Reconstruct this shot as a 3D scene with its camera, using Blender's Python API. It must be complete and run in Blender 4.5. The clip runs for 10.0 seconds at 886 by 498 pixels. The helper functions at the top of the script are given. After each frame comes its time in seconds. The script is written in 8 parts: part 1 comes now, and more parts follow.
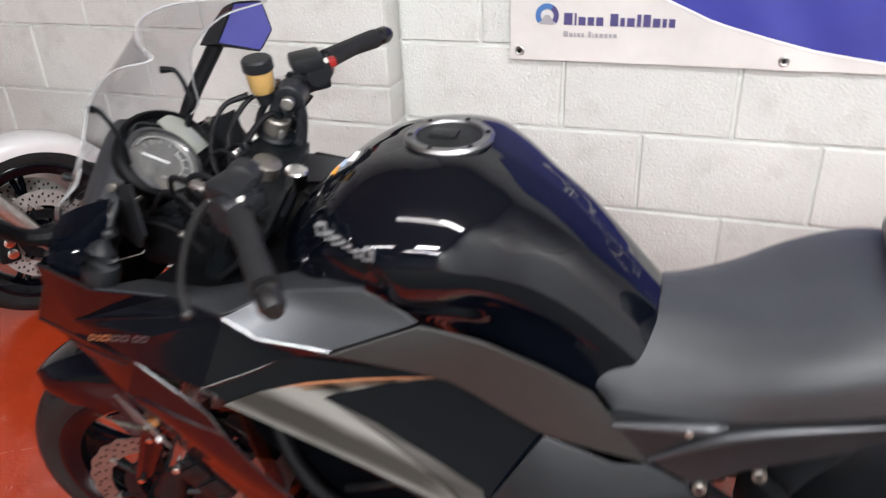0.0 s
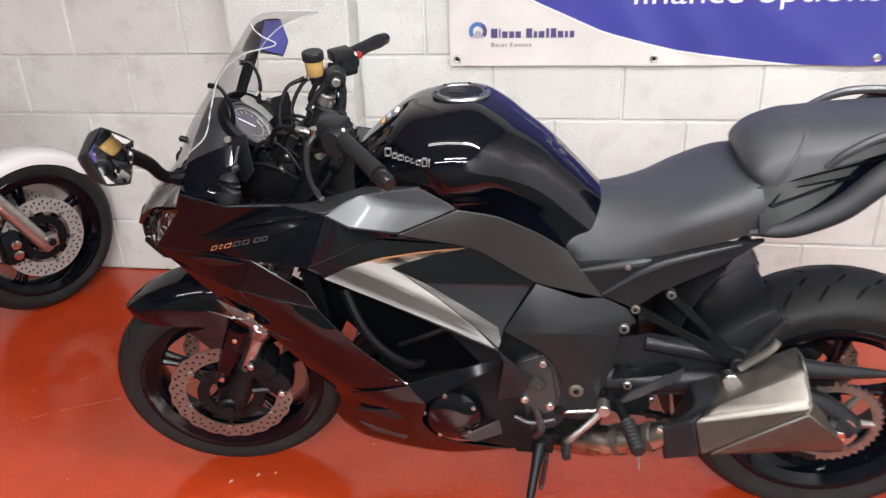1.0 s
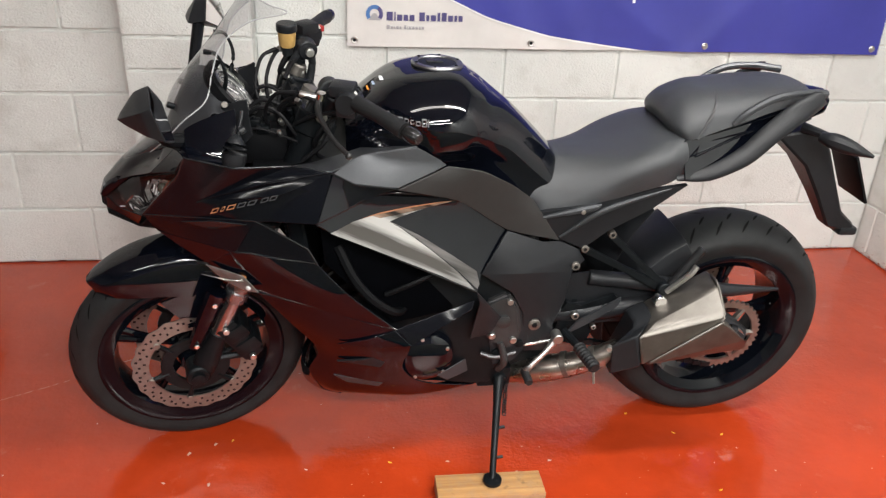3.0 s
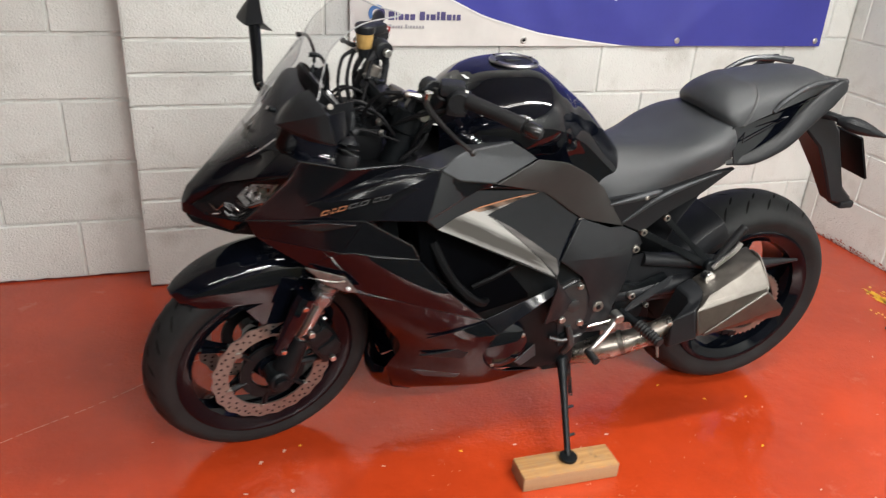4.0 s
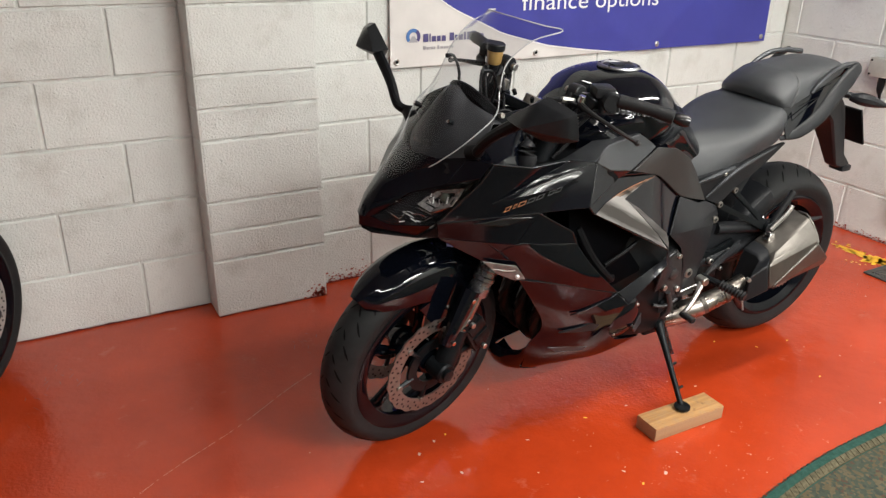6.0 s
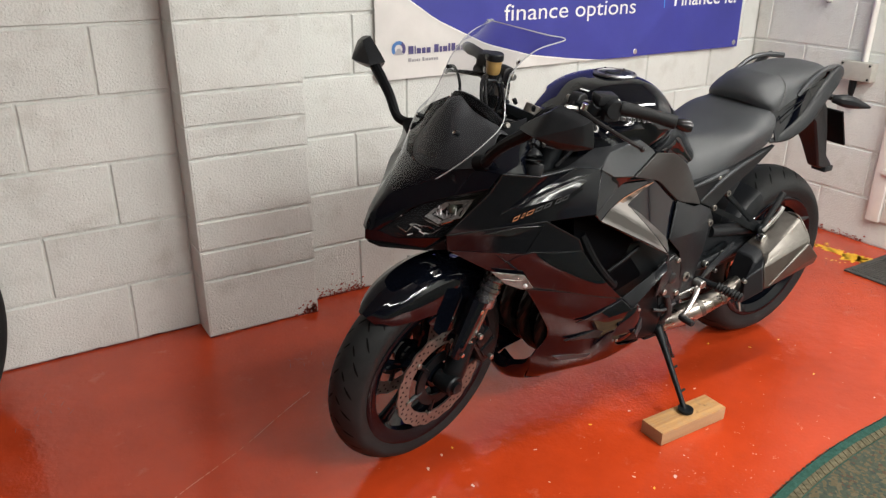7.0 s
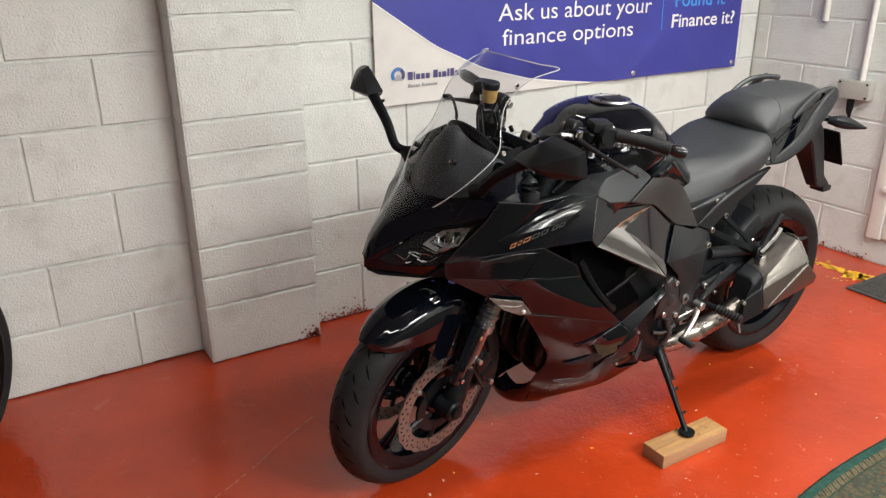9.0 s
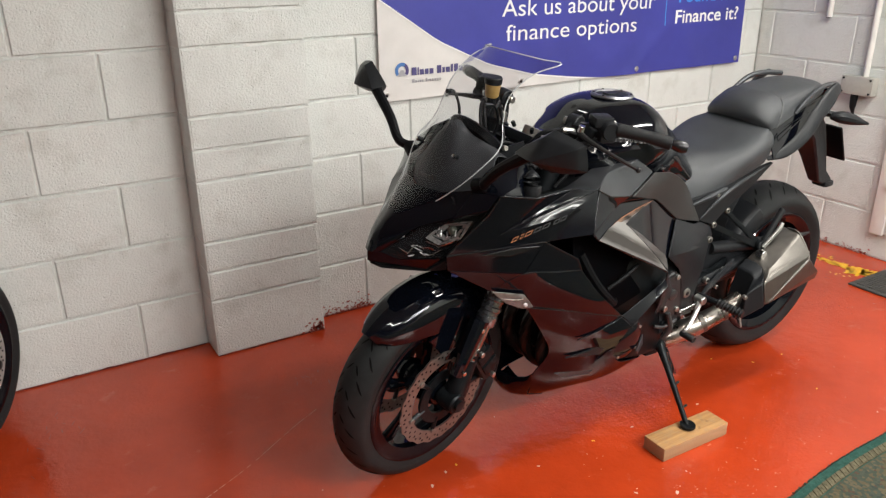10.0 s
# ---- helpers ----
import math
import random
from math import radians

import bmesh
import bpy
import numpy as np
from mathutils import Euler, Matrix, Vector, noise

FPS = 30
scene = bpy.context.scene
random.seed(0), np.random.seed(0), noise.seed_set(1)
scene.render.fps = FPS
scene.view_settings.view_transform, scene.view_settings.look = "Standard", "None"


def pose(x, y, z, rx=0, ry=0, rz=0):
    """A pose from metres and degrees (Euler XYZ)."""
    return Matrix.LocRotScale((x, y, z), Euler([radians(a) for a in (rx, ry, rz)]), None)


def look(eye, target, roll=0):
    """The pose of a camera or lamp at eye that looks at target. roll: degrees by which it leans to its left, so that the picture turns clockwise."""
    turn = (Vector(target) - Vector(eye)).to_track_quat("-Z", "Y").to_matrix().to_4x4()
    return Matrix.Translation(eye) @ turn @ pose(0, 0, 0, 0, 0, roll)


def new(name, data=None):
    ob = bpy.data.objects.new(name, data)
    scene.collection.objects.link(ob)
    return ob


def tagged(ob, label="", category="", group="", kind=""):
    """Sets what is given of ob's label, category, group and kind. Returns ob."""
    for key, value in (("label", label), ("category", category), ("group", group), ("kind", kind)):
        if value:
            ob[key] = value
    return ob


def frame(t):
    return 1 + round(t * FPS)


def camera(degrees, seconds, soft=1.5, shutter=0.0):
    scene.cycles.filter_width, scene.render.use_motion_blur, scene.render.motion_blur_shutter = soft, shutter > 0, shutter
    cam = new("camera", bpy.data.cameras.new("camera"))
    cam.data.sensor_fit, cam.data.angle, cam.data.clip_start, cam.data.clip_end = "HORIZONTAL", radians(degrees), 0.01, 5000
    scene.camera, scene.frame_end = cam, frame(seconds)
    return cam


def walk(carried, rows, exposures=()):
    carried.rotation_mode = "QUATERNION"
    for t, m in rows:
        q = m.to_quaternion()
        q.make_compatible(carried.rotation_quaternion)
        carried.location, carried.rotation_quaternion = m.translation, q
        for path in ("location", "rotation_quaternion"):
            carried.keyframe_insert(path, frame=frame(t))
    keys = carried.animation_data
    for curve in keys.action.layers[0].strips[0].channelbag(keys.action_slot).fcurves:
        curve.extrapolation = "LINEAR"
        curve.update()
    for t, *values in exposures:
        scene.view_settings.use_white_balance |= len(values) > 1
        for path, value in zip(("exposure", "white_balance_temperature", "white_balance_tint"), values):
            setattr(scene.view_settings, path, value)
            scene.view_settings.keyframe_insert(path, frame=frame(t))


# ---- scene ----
from mathutils.bvhtree import BVHTree

cam = camera(60.4, 10.0, 1.3, 0.5)
PATH = [
    (0, (0.28, 0.327, 1.391), (-0.31, 1.993, 0.455), -2.4),
    (0.5, (0.183, -0.002, 1.398), (-0.219, 1.728, 0.479), -3.4),
    (1, (0.181, -0.292, 1.421), (-0.122, 1.494, 0.572), -2.1),
    (1.5, (0.202, -0.482, 1.422), (-0.009, 1.333, 0.61), 0.2),
    (2, (0.073, -0.525, 1.406), (-0.049, 1.291, 0.578), 0.7),
    (2.2, (0.029, -0.547, 1.404), (-0.02, 1.273, 0.575), 1.2),
    (3.3, (-0.391, -0.441, 1.413), (-0.005, 1.32, 0.545), 3.2),
    (3.5, (-0.473, -0.406, 1.41), (-0.019, 1.34, 0.545), 3.6),
    (4, (-0.758, -0.451, 1.404), (-0.175, 1.263, 0.554), 3.6),
    (4.5, (-0.969, -0.464, 1.418), (-0.281, 1.218, 0.582), 3.1),
    (5, (-1.125, -0.351, 1.401), (-0.324, 1.286, 0.577), 2.6),
    (5.5, (-1.357, -0.358, 1.398), (-0.465, 1.237, 0.585), 1.9),
    (5.7, (-1.42, -0.394, 1.402), (-0.538, 1.211, 0.599), 1.4),
    (7, (-1.574, -0.32, 1.395), (-0.592, 1.248, 0.636), 0.4),
    (7.5, (-1.567, -0.324, 1.418), (-0.586, 1.254, 0.676), -0.0),
    (8, (-1.552, -0.33, 1.422), (-0.574, 1.255, 0.694), -0.3),
    (8.5, (-1.554, -0.334, 1.421), (-0.577, 1.255, 0.699), -0.4),
    (9, (-1.562, -0.336, 1.427), (-0.584, 1.254, 0.708), -0.4),
    (9.5, (-1.563, -0.347, 1.427), (-0.589, 1.246, 0.709), -0.3),
    (10, (-1.568, -0.355, 1.427), (-0.602, 1.238, 0.699), -0.4),
]
walk(cam, [(t, look(eye, target, roll)) for t, eye, target, roll in PATH], [(0, 0.28, 6250, 18), (1, 0.30, 6400, 19), (2, 0.10, 6550, 17.5), (3.5, 0.1, 6550, 15), (5.5, 0.06, 6650, 14), (10, 0.03, 6600, 13.5)])

# ---- light ----
world = bpy.data.worlds.new("world")
world.use_nodes = True
world.node_tree.nodes["Background"].inputs["Color"].default_value = (0.9, 0.95, 1.0, 1)
world.node_tree.nodes["Background"].inputs["Strength"].default_value = 0.02
scene.world = world
scene.view_settings.exposure = 0.0

ROOM = dict(x0=-6.0, x1=2.065, y0=-6.0, y1=2.362, z1=2.7)
# twin-tube battens under the ceiling: middle of each fitting
# last three are fill lamps added out of view to even the light
BATTENS = [(-0.08, 0.45, 0.05), (1.05, 0.5, 0.56), (0.4, -1.7, 1.95), (-0.3, -2.9, 0.75), (1.2, -3.2, 1.3), (-2.0, -1.8, 0.55)]
TUBE_POWER = 18.0
LAMP_WATTS = 75.0


# ---- materials ----
def mat(name, color, rough=0.5, metal=0.0, coat=0.0, var=0.0, scale=8.0, bump=0.0, bscale=60.0, rvar=0.0,
        spec=0.5, var_color=None, emit=0.0):
    """A principled material with colour change at two scales, roughness change and fine relief."""
    m = bpy.data.materials.new(name)
    m.use_nodes = True
    nt = m.node_tree
    b = nt.nodes["Principled BSDF"]
    b.inputs["Roughness"].default_value = rough
    b.inputs["Metallic"].default_value = metal
    b.inputs["Coat Weight"].default_value = coat
    b.inputs["Coat Roughness"].default_value = 0.04
    b.inputs["Specular IOR Level"].default_value = spec
    b.inputs["Base Color"].default_value = (*color, 1)
    if emit:
        b.inputs["Emission Color"].default_value = (*color, 1)
        b.inputs["Emission Strength"].default_value = emit
    if var or bump or rvar:
        tc = nt.nodes.new("ShaderNodeTexCoord")
    if var or rvar:
        n1 = nt.nodes.new("ShaderNodeTexNoise")
        n1.inputs["Scale"].default_value = scale
        n1.inputs["Detail"].default_value = 6
        n1.inputs["Roughness"].default_value = 0.65
        nt.links.new(tc.outputs["Object"], n1.inputs["Vector"])
    if var:
        mix = nt.nodes.new("ShaderNodeMix")
        mix.data_type = "RGBA"
        low = var_color or [c * (1 - var) for c in color]
        mix.inputs["A"].default_value = (*low, 1)
        mix.inputs["B"].default_value = (*[min(1, c * (1 + 0.35 * var)) for c in color], 1)
        ramp = nt.nodes.new("ShaderNodeMapRange")
        ramp.inputs["From Min"].default_value, ramp.inputs["From Max"].default_value = 0.32, 0.62
        nt.links.new(n1.outputs["Fac"], ramp.inputs["Value"])
        nt.links.new(ramp.outputs["Result"], mix.inputs["Factor"])
        nt.links.new(mix.outputs["Result"], b.inputs["Base Color"])
    if rvar:
        rr = nt.nodes.new("ShaderNodeMapRange")
        rr.inputs["From Min"].default_value, rr.inputs["From Max"].default_value = 0.3, 0.7
        rr.inputs["To Min"].default_value, rr.inputs["To Max"].default_value = max(0.02, rough - rvar), rough + rvar
        nt.links.new(n1.outputs["Fac"], rr.inputs["Value"])
        nt.links.new(rr.outputs["Result"], b.inputs["Roughness"])
    if bump:
        n2 = nt.nodes.new("ShaderNodeTexNoise")
        n2.inputs["Scale"].default_value = bscale
        n2.inputs["Detail"].default_value = 4
        nt.links.new(tc.outputs["Object"], n2.inputs["Vector"])
        bp = nt.nodes.new("ShaderNodeBump")
        bp.inputs["Strength"].default_value = bump
        bp.inputs["Distance"].default_value = 0.004
        nt.links.new(n2.outputs["Fac"], bp.inputs["Height"])
        nt.links.new(bp.outputs["Normal"], b.inputs["Normal"])
    return m


def wall_paint(name, color):
    """White masonry paint on concrete block: pitted face, scuffs, slight change from block to block."""
    m = mat(name, color, 0.62, bump=0.35, bscale=38)
    nt = m.node_tree
    b = nt.nodes["Principled BSDF"]
    tc = nt.nodes.new("ShaderNodeTexCoord")
    geo = nt.nodes.new("ShaderNodeNewGeometry")
    info = nt.nodes.new("ShaderNodeObjectInfo")
    big = nt.nodes.new("ShaderNodeTexNoise")
    big.inputs["Scale"].default_value, big.inputs["Detail"].default_value = 2.2, 7
    big.inputs["Roughness"].default_value = 0.7
    nt.links.new(geo.outputs["Position"], big.inputs["Vector"])
    scuff = nt.nodes.new("ShaderNodeTexNoise")
    scuff.inputs["Scale"].default_value, scuff.inputs["Detail"].default_value = 9.0, 8
    nt.links.new(geo.outputs["Position"], scuff.inputs["Vector"])
    r1 = nt.nodes.new("ShaderNodeMapRange")
    r1.inputs["From Min"].default_value, r1.inputs["From Max"].default_value = 0.57, 0.76
    r1.inputs["To Max"].default_value = 0.30
    nt.links.new(scuff.outputs["Fac"], r1.inputs["Value"])
    mix = nt.nodes.new("ShaderNodeMix")
    mix.data_type = "RGBA"
    mix.inputs["A"].default_value = (*color, 1)
    mix.inputs["B"].default_value = (color[0] * 0.50, color[1] * 0.47, color[2] * 0.42, 1)
    nt.links.new(r1.outputs["Result"], mix.inputs["Factor"])
    r2 = nt.nodes.new("ShaderNodeMapRange")
    r2.inputs["From Min"].default_value, r2.inputs["From Max"].default_value = 0.3, 0.7
    r2.inputs["To Min"].default_value, r2.inputs["To Max"].default_value = 0.89, 1.02
    nt.links.new(big.outputs["Fac"], r2.inputs["Value"])
    r3 = nt.nodes.new("ShaderNodeMapRange")
    r3.inputs["To Min"].default_value, r3.inputs["To Max"].default_value = 0.95, 1.03
    nt.links.new(info.outputs["Random"], r3.inputs["Value"])
    mul = nt.nodes.new("ShaderNodeMath")
    mul.operation = "MULTIPLY"
    nt.links.new(r2.outputs["Result"], mul.inputs[0])
    nt.links.new(r3.outputs["Result"], mul.inputs[1])
    hsv = nt.nodes.new("ShaderNodeHueSaturation")
    nt.links.new(mul.outputs[0], hsv.inputs["Value"])
    nt.links.new(mix.outputs["Result"], hsv.inputs["Color"])
    nt.links.new(hsv.outputs["Color"], b.inputs["Base Color"])
    # pits: small sharp holes in the block face
    vor = nt.nodes.new("ShaderNodeTexVoronoi")
    vor.inputs["Scale"].default_value = 88.0
    warp = nt.nodes.new("ShaderNodeTexNoise")
    warp.inputs["Scale"].default_value = 60.0
    bent = nt.nodes.new("ShaderNodeMix")
    bent.data_type = "VECTOR"
    bent.inputs["Factor"].default_value = 0.02
    nt.links.new(geo.outputs["Position"], warp.inputs["Vector"])
    nt.links.new(geo.outputs["Position"], bent.inputs["A"])
    nt.links.new(warp.outputs["Color"], bent.inputs["B"])
    nt.links.new(bent.outputs["Result"], vor.inputs["Vector"])
    cell = nt.nodes.new("ShaderNodeSeparateColor")
    nt.links.new(vor.outputs["Color"], cell.inputs["Color"])
    size = nt.nodes.new("ShaderNodeMapRange")
    size.inputs["From Min"].default_value, size.inputs["To Min"].default_value, size.inputs["To Max"].default_value = 0.60, 0.0, 0.28
    nt.links.new(cell.outputs["Red"], size.inputs["Value"])
    gap = nt.nodes.new("ShaderNodeMath")
    gap.operation = "SUBTRACT"
    nt.links.new(vor.outputs["Distance"], gap.inputs[0])
    nt.links.new(size.outputs["Result"], gap.inputs[1])
    pit = nt.nodes.new("ShaderNodeMapRange")
    pit.inputs["From Min"].default_value, pit.inputs["From Max"].default_value = -0.12, 0.05
    nt.links.new(gap.outputs[0], pit.inputs["Value"])
    fine = nt.nodes.new("ShaderNodeTexNoise")
    fine.inputs["Scale"].default_value, fine.inputs["Detail"].default_value = 130.0, 5
    nt.links.new(geo.outputs["Position"], fine.inputs["Vector"])
    wave = nt.nodes.new("ShaderNodeTexNoise")
    wave.inputs["Scale"].default_value, wave.inputs["Detail"].default_value = 14.0, 3
    nt.links.new(geo.outputs["Position"], wave.inputs["Vector"])
    add = nt.nodes.new("ShaderNodeMath")
    add.operation = "MULTIPLY_ADD"
    add.inputs[1].default_value = 1.5
    nt.links.new(fine.outputs["Fac"], add.inputs[0])
    nt.links.new(pit.outputs["Result"], add.inputs[2])
    add2 = nt.nodes.new("ShaderNodeMath")
    add2.operation = "MULTIPLY_ADD"
    add2.inputs[1].default_value = 1.6
    nt.links.new(wave.outputs["Fac"], add2.inputs[0])
    nt.links.new(add.outputs[0], add2.inputs[2])
    bp = [n for n in nt.nodes if n.bl_idname == "ShaderNodeBump"][0]
    bp.inputs["Strength"].default_value = 0.75
    bp.inputs["Distance"].default_value = 0.0032
    nt.links.new(add2.outputs[0], bp.inputs["Height"])
    return m


def floor_paint():
    """Glossy red floor paint over trowelled concrete, with worn and dusty patches."""
    m = mat("red_floor_paint", (0.395, 0.040, 0.009), 0.15, var=0.3, scale=1.6, var_color=(0.31, 0.030, 0.007), bump=0.2, bscale=45, rvar=0.06, spec=0.6)
    nt = m.node_tree
    b = nt.nodes["Principled BSDF"]
    geo = nt.nodes.new("ShaderNodeNewGeometry")
    n1 = nt.nodes.new("ShaderNodeTexNoise")
    n1.inputs["Scale"].default_value, n1.inputs["Detail"].default_value = 22.0, 3
    n2 = nt.nodes.new("ShaderNodeTexNoise")
    n2.inputs["Scale"].default_value, n2.inputs["Detail"].default_value = 95.0, 4
    n3 = nt.nodes.new("ShaderNodeTexNoise")
    n3.inputs["Scale"].default_value, n3.inputs["Detail"].default_value = 3.5, 4
    for n in (n1, n2, n3):
        nt.links.new(geo.outputs["Position"], n.inputs["Vector"])
    a = nt.nodes.new("ShaderNodeMath")
    a.operation = "MULTIPLY_ADD"
    rough_here = nt.nodes.new("ShaderNodeMapRange")
    rough_here.inputs["From Min"].default_value, rough_here.inputs["From Max"].default_value = 0.42, 0.58
    rough_here.inputs["To Min"].default_value, rough_here.inputs["To Max"].default_value = 0.1, 0.85
    n4 = nt.nodes.new("ShaderNodeTexNoise")
    n4.inputs["Scale"].default_value, n4.inputs["Detail"].default_value = 1.3, 3
    nt.links.new(geo.outputs["Position"], n4.inputs["Vector"])
    nt.links.new(n4.outputs["Fac"], rough_here.inputs["Value"])
    nt.links.new(rough_here.outputs["Result"], a.inputs[1])
    nt.links.new(n2.outputs["Fac"], a.inputs[0])
    nt.links.new(n1.outputs["Fac"], a.inputs[2])
    a2 = nt.nodes.new("ShaderNodeMath")
    a2.operation = "MULTIPLY_ADD"
    a2.inputs[1].default_value = 1.5
    nt.links.new(n3.outputs["Fac"], a2.inputs[0])
    nt.links.new(a.outputs[0], a2.inputs[2])
    bp = [n for n in nt.nodes if n.bl_idname == "ShaderNodeBump"][0]
    bp.inputs["Strength"].default_value = 0.5
    bp.inputs["Distance"].default_value = 0.004
    nt.links.new(a2.outputs[0], bp.inputs["Height"])
    # pale chalky scuffs
    n5 = nt.nodes.new("ShaderNodeTexNoise")
    n5.inputs["Scale"].default_value, n5.inputs["Detail"].default_value, n5.inputs["Roughness"].default_value = 9.0, 9, 0.72
    nt.links.new(geo.outputs["Position"], n5.inputs["Vector"])
    scuff = nt.nodes.new("ShaderNodeMapRange")
    scuff.inputs["From Min"].default_value, scuff.inputs["From Max"].default_value = 0.60, 0.74
    scuff.inputs["To Max"].default_value = 0.45
    nt.links.new(n5.outputs["Fac"], scuff.inputs["Value"])
    pale = nt.nodes.new("ShaderNodeMix")
    pale.data_type = "RGBA"
    pale.inputs["B"].default_value = (0.50, 0.15, 0.09, 1)
    nt.links.new(scuff.outputs["Result"], pale.inputs["Factor"])
    nt.links.new(b.inputs["Base Color"].links[0].from_socket, pale.inputs["A"])
    nt.links.new(pale.outputs["Result"], b.inputs["Base Color"])
    return m


def brushed(name, color, rough=0.28):
    m = mat(name, color, rough, metal=0.9, var=0.18, rvar=0.05, scale=30)
    b = m.node_tree.nodes["Principled BSDF"]
    nt = m.node_tree
    tc = nt.nodes.new("ShaderNodeTexCoord")
    mp = nt.nodes.new("ShaderNodeMapping")
    mp.inputs["Scale"].default_value = (8, 120, 160)
    n = nt.nodes.new("ShaderNodeTexNoise")
    n.inputs["Scale"].default_value = 5
    nt.links.new(tc.outputs["Object"], mp.inputs["Vector"])
    nt.links.new(mp.outputs["Vector"], n.inputs["Vector"])
    bp = nt.nodes.new("ShaderNodeBump")
    bp.inputs["Strength"].default_value, bp.inputs["Distance"].default_value = 0.25, 0.0006
    nt.links.new(n.outputs["Fac"], bp.inputs["Height"])
    nt.links.new(bp.outputs["Normal"], b.inputs["Normal"])
    return m


def streaked(name, bright, dark, rough):
    """A printed metallic graphic whose tone runs in streaks along the sweep."""
    m = mat(name, bright, rough, metal=0.9, coat=0.35)
    nt = m.node_tree
    b = nt.nodes["Principled BSDF"]
    tc = nt.nodes.new("ShaderNodeTexCoord")
    turn = nt.nodes.new("ShaderNodeMapping")
    turn.inputs["Rotation"].default_value = (0, radians(-30), 0)
    stretch = nt.nodes.new("ShaderNodeMapping")
    stretch.inputs["Scale"].default_value = (2.6, 3, 38)
    n = nt.nodes.new("ShaderNodeTexNoise")
    n.inputs["Scale"].default_value, n.inputs["Detail"].default_value = 1.0, 4
    ramp = nt.nodes.new("ShaderNodeMapRange")
    ramp.inputs["From Min"].default_value, ramp.inputs["From Max"].default_value = 0.38, 0.62
    mix = nt.nodes.new("ShaderNodeMix")
    mix.data_type = "RGBA"
    mix.inputs["A"].default_value, mix.inputs["B"].default_value = (*dark, 1), (*bright, 1)
    nt.links.new(tc.outputs["Object"], turn.inputs["Vector"])
    nt.links.new(turn.outputs["Vector"], stretch.inputs["Vector"])
    nt.links.new(stretch.outputs["Vector"], n.inputs["Vector"])
    nt.links.new(n.outputs["Fac"], ramp.inputs["Value"])
    nt.links.new(ramp.outputs["Result"], mix.inputs["Factor"])
    nt.links.new(mix.outputs["Result"], b.inputs["Base Color"])
    return m


def clear_plastic(name, tint, rough=0.03):
    """A thin clear sheet: light passes straight through, with gloss by Fresnel."""
    m = bpy.data.materials.new(name)
    m.use_nodes = True
    nt = m.node_tree
    out = nt.nodes["Material Output"]
    nt.nodes.remove(nt.nodes["Principled BSDF"])
    tr = nt.nodes.new("ShaderNodeBsdfTransparent")
    tr.inputs["Color"].default_value = (*tint, 1)
    gl = nt.nodes.new("ShaderNodeBsdfGlossy")
    gl.inputs["Roughness"].default_value = rough
    lw = nt.nodes.new("ShaderNodeLayerWeight")
    lw.inputs["Blend"].default_value = 0.5
    pw = nt.nodes.new("ShaderNodeMath")
    pw.operation = "POWER"
    pw.inputs[1].default_value = 4.0
    nt.links.new(lw.outputs["Facing"], pw.inputs[0])
    fr = nt.nodes.new("ShaderNodeMath")
    fr.operation = "MULTIPLY_ADD"
    fr.inputs[1].default_value, fr.inputs[2].default_value = 0.9, 0.024
    nt.links.new(pw.outputs[0], fr.inputs[0])
    mx = nt.nodes.new("ShaderNodeMixShader")
    nt.links.new(fr.outputs[0], mx.inputs["Fac"])
    nt.links.new(tr.outputs["BSDF"], mx.inputs[1])
    nt.links.new(gl.outputs["BSDF"], mx.inputs[2])
    nt.links.new(mx.outputs["Shader"], out.inputs["Surface"])
    return m


PAINT = wall_paint("white_block_paint", (0.665, 0.685, 0.66))
MORTAR = wall_paint("painted_mortar", (0.66, 0.68, 0.655))
FLOOR = floor_paint()
CEIL = mat("ceiling_paint", (0.32, 0.32, 0.31), 0.7, var=0.06, scale=2)
FARWALL = mat("reflection_dark_wall", (0.20, 0.21, 0.24), 0.7, var=0.4, scale=1.2)
GLOSS = mat("gloss_black_paint", (0.0018, 0.0024, 0.0046), 0.03, rvar=0.008, scale=4, spec=0.46)
SATINBLK = mat("satin_black_paint", (0.0030, 0.0035, 0.0052), 0.15, rvar=0.02, scale=5, spec=0.22)
EDGE = mat("highlight_paint", (0.006, 0.0065, 0.008), 0.2, spec=0.6)
CASTGREY = mat("dark_cast_metal", (0.045, 0.045, 0.047), 0.34, metal=0.5, var=0.2, scale=50, bump=0.1, bscale=500)
SATIN = mat("satin_charcoal_paint", (0.045, 0.048, 0.053), 0.37, metal=0.4, coat=0.05, var=0.1, scale=300, rvar=0.03)
MATT = mat("matt_black_plastic", (0.0125, 0.0135, 0.0155), 0.38, var=0.15, scale=30, bump=0.12, bscale=900, spec=0.24)
DARK = mat("black_engine_metal", (0.006, 0.0075, 0.009), 0.4, metal=0.3, var=0.3, scale=40, bump=0.1, bscale=300, spec=0.22)
RUBBER = mat("grip_rubber", (0.009, 0.0095, 0.0105), 0.55, bump=0.15, bscale=700, spec=0.3)
TYRE = mat("tyre_rubber", (0.0150, 0.0157, 0.0164), 0.56, var=0.35, scale=14, bump=0.12, bscale=500, rvar=0.08, spec=0.18)
GROOVE_SHADE = mat("groove_shade_tone", (0.002, 0.002, 0.002), 0.8, spec=0.1)
RIM = mat("black_rim_paint", (0.002, 0.0027, 0.0045), 0.06, spec=0.24)
SEAT = mat("seat_vinyl", (0.036, 0.039, 0.043), 0.39, var=0.12, scale=12, bump=0.3, bscale=1100)
STEEL = brushed("brushed_steel", (0.15, 0.138, 0.124), 0.44)
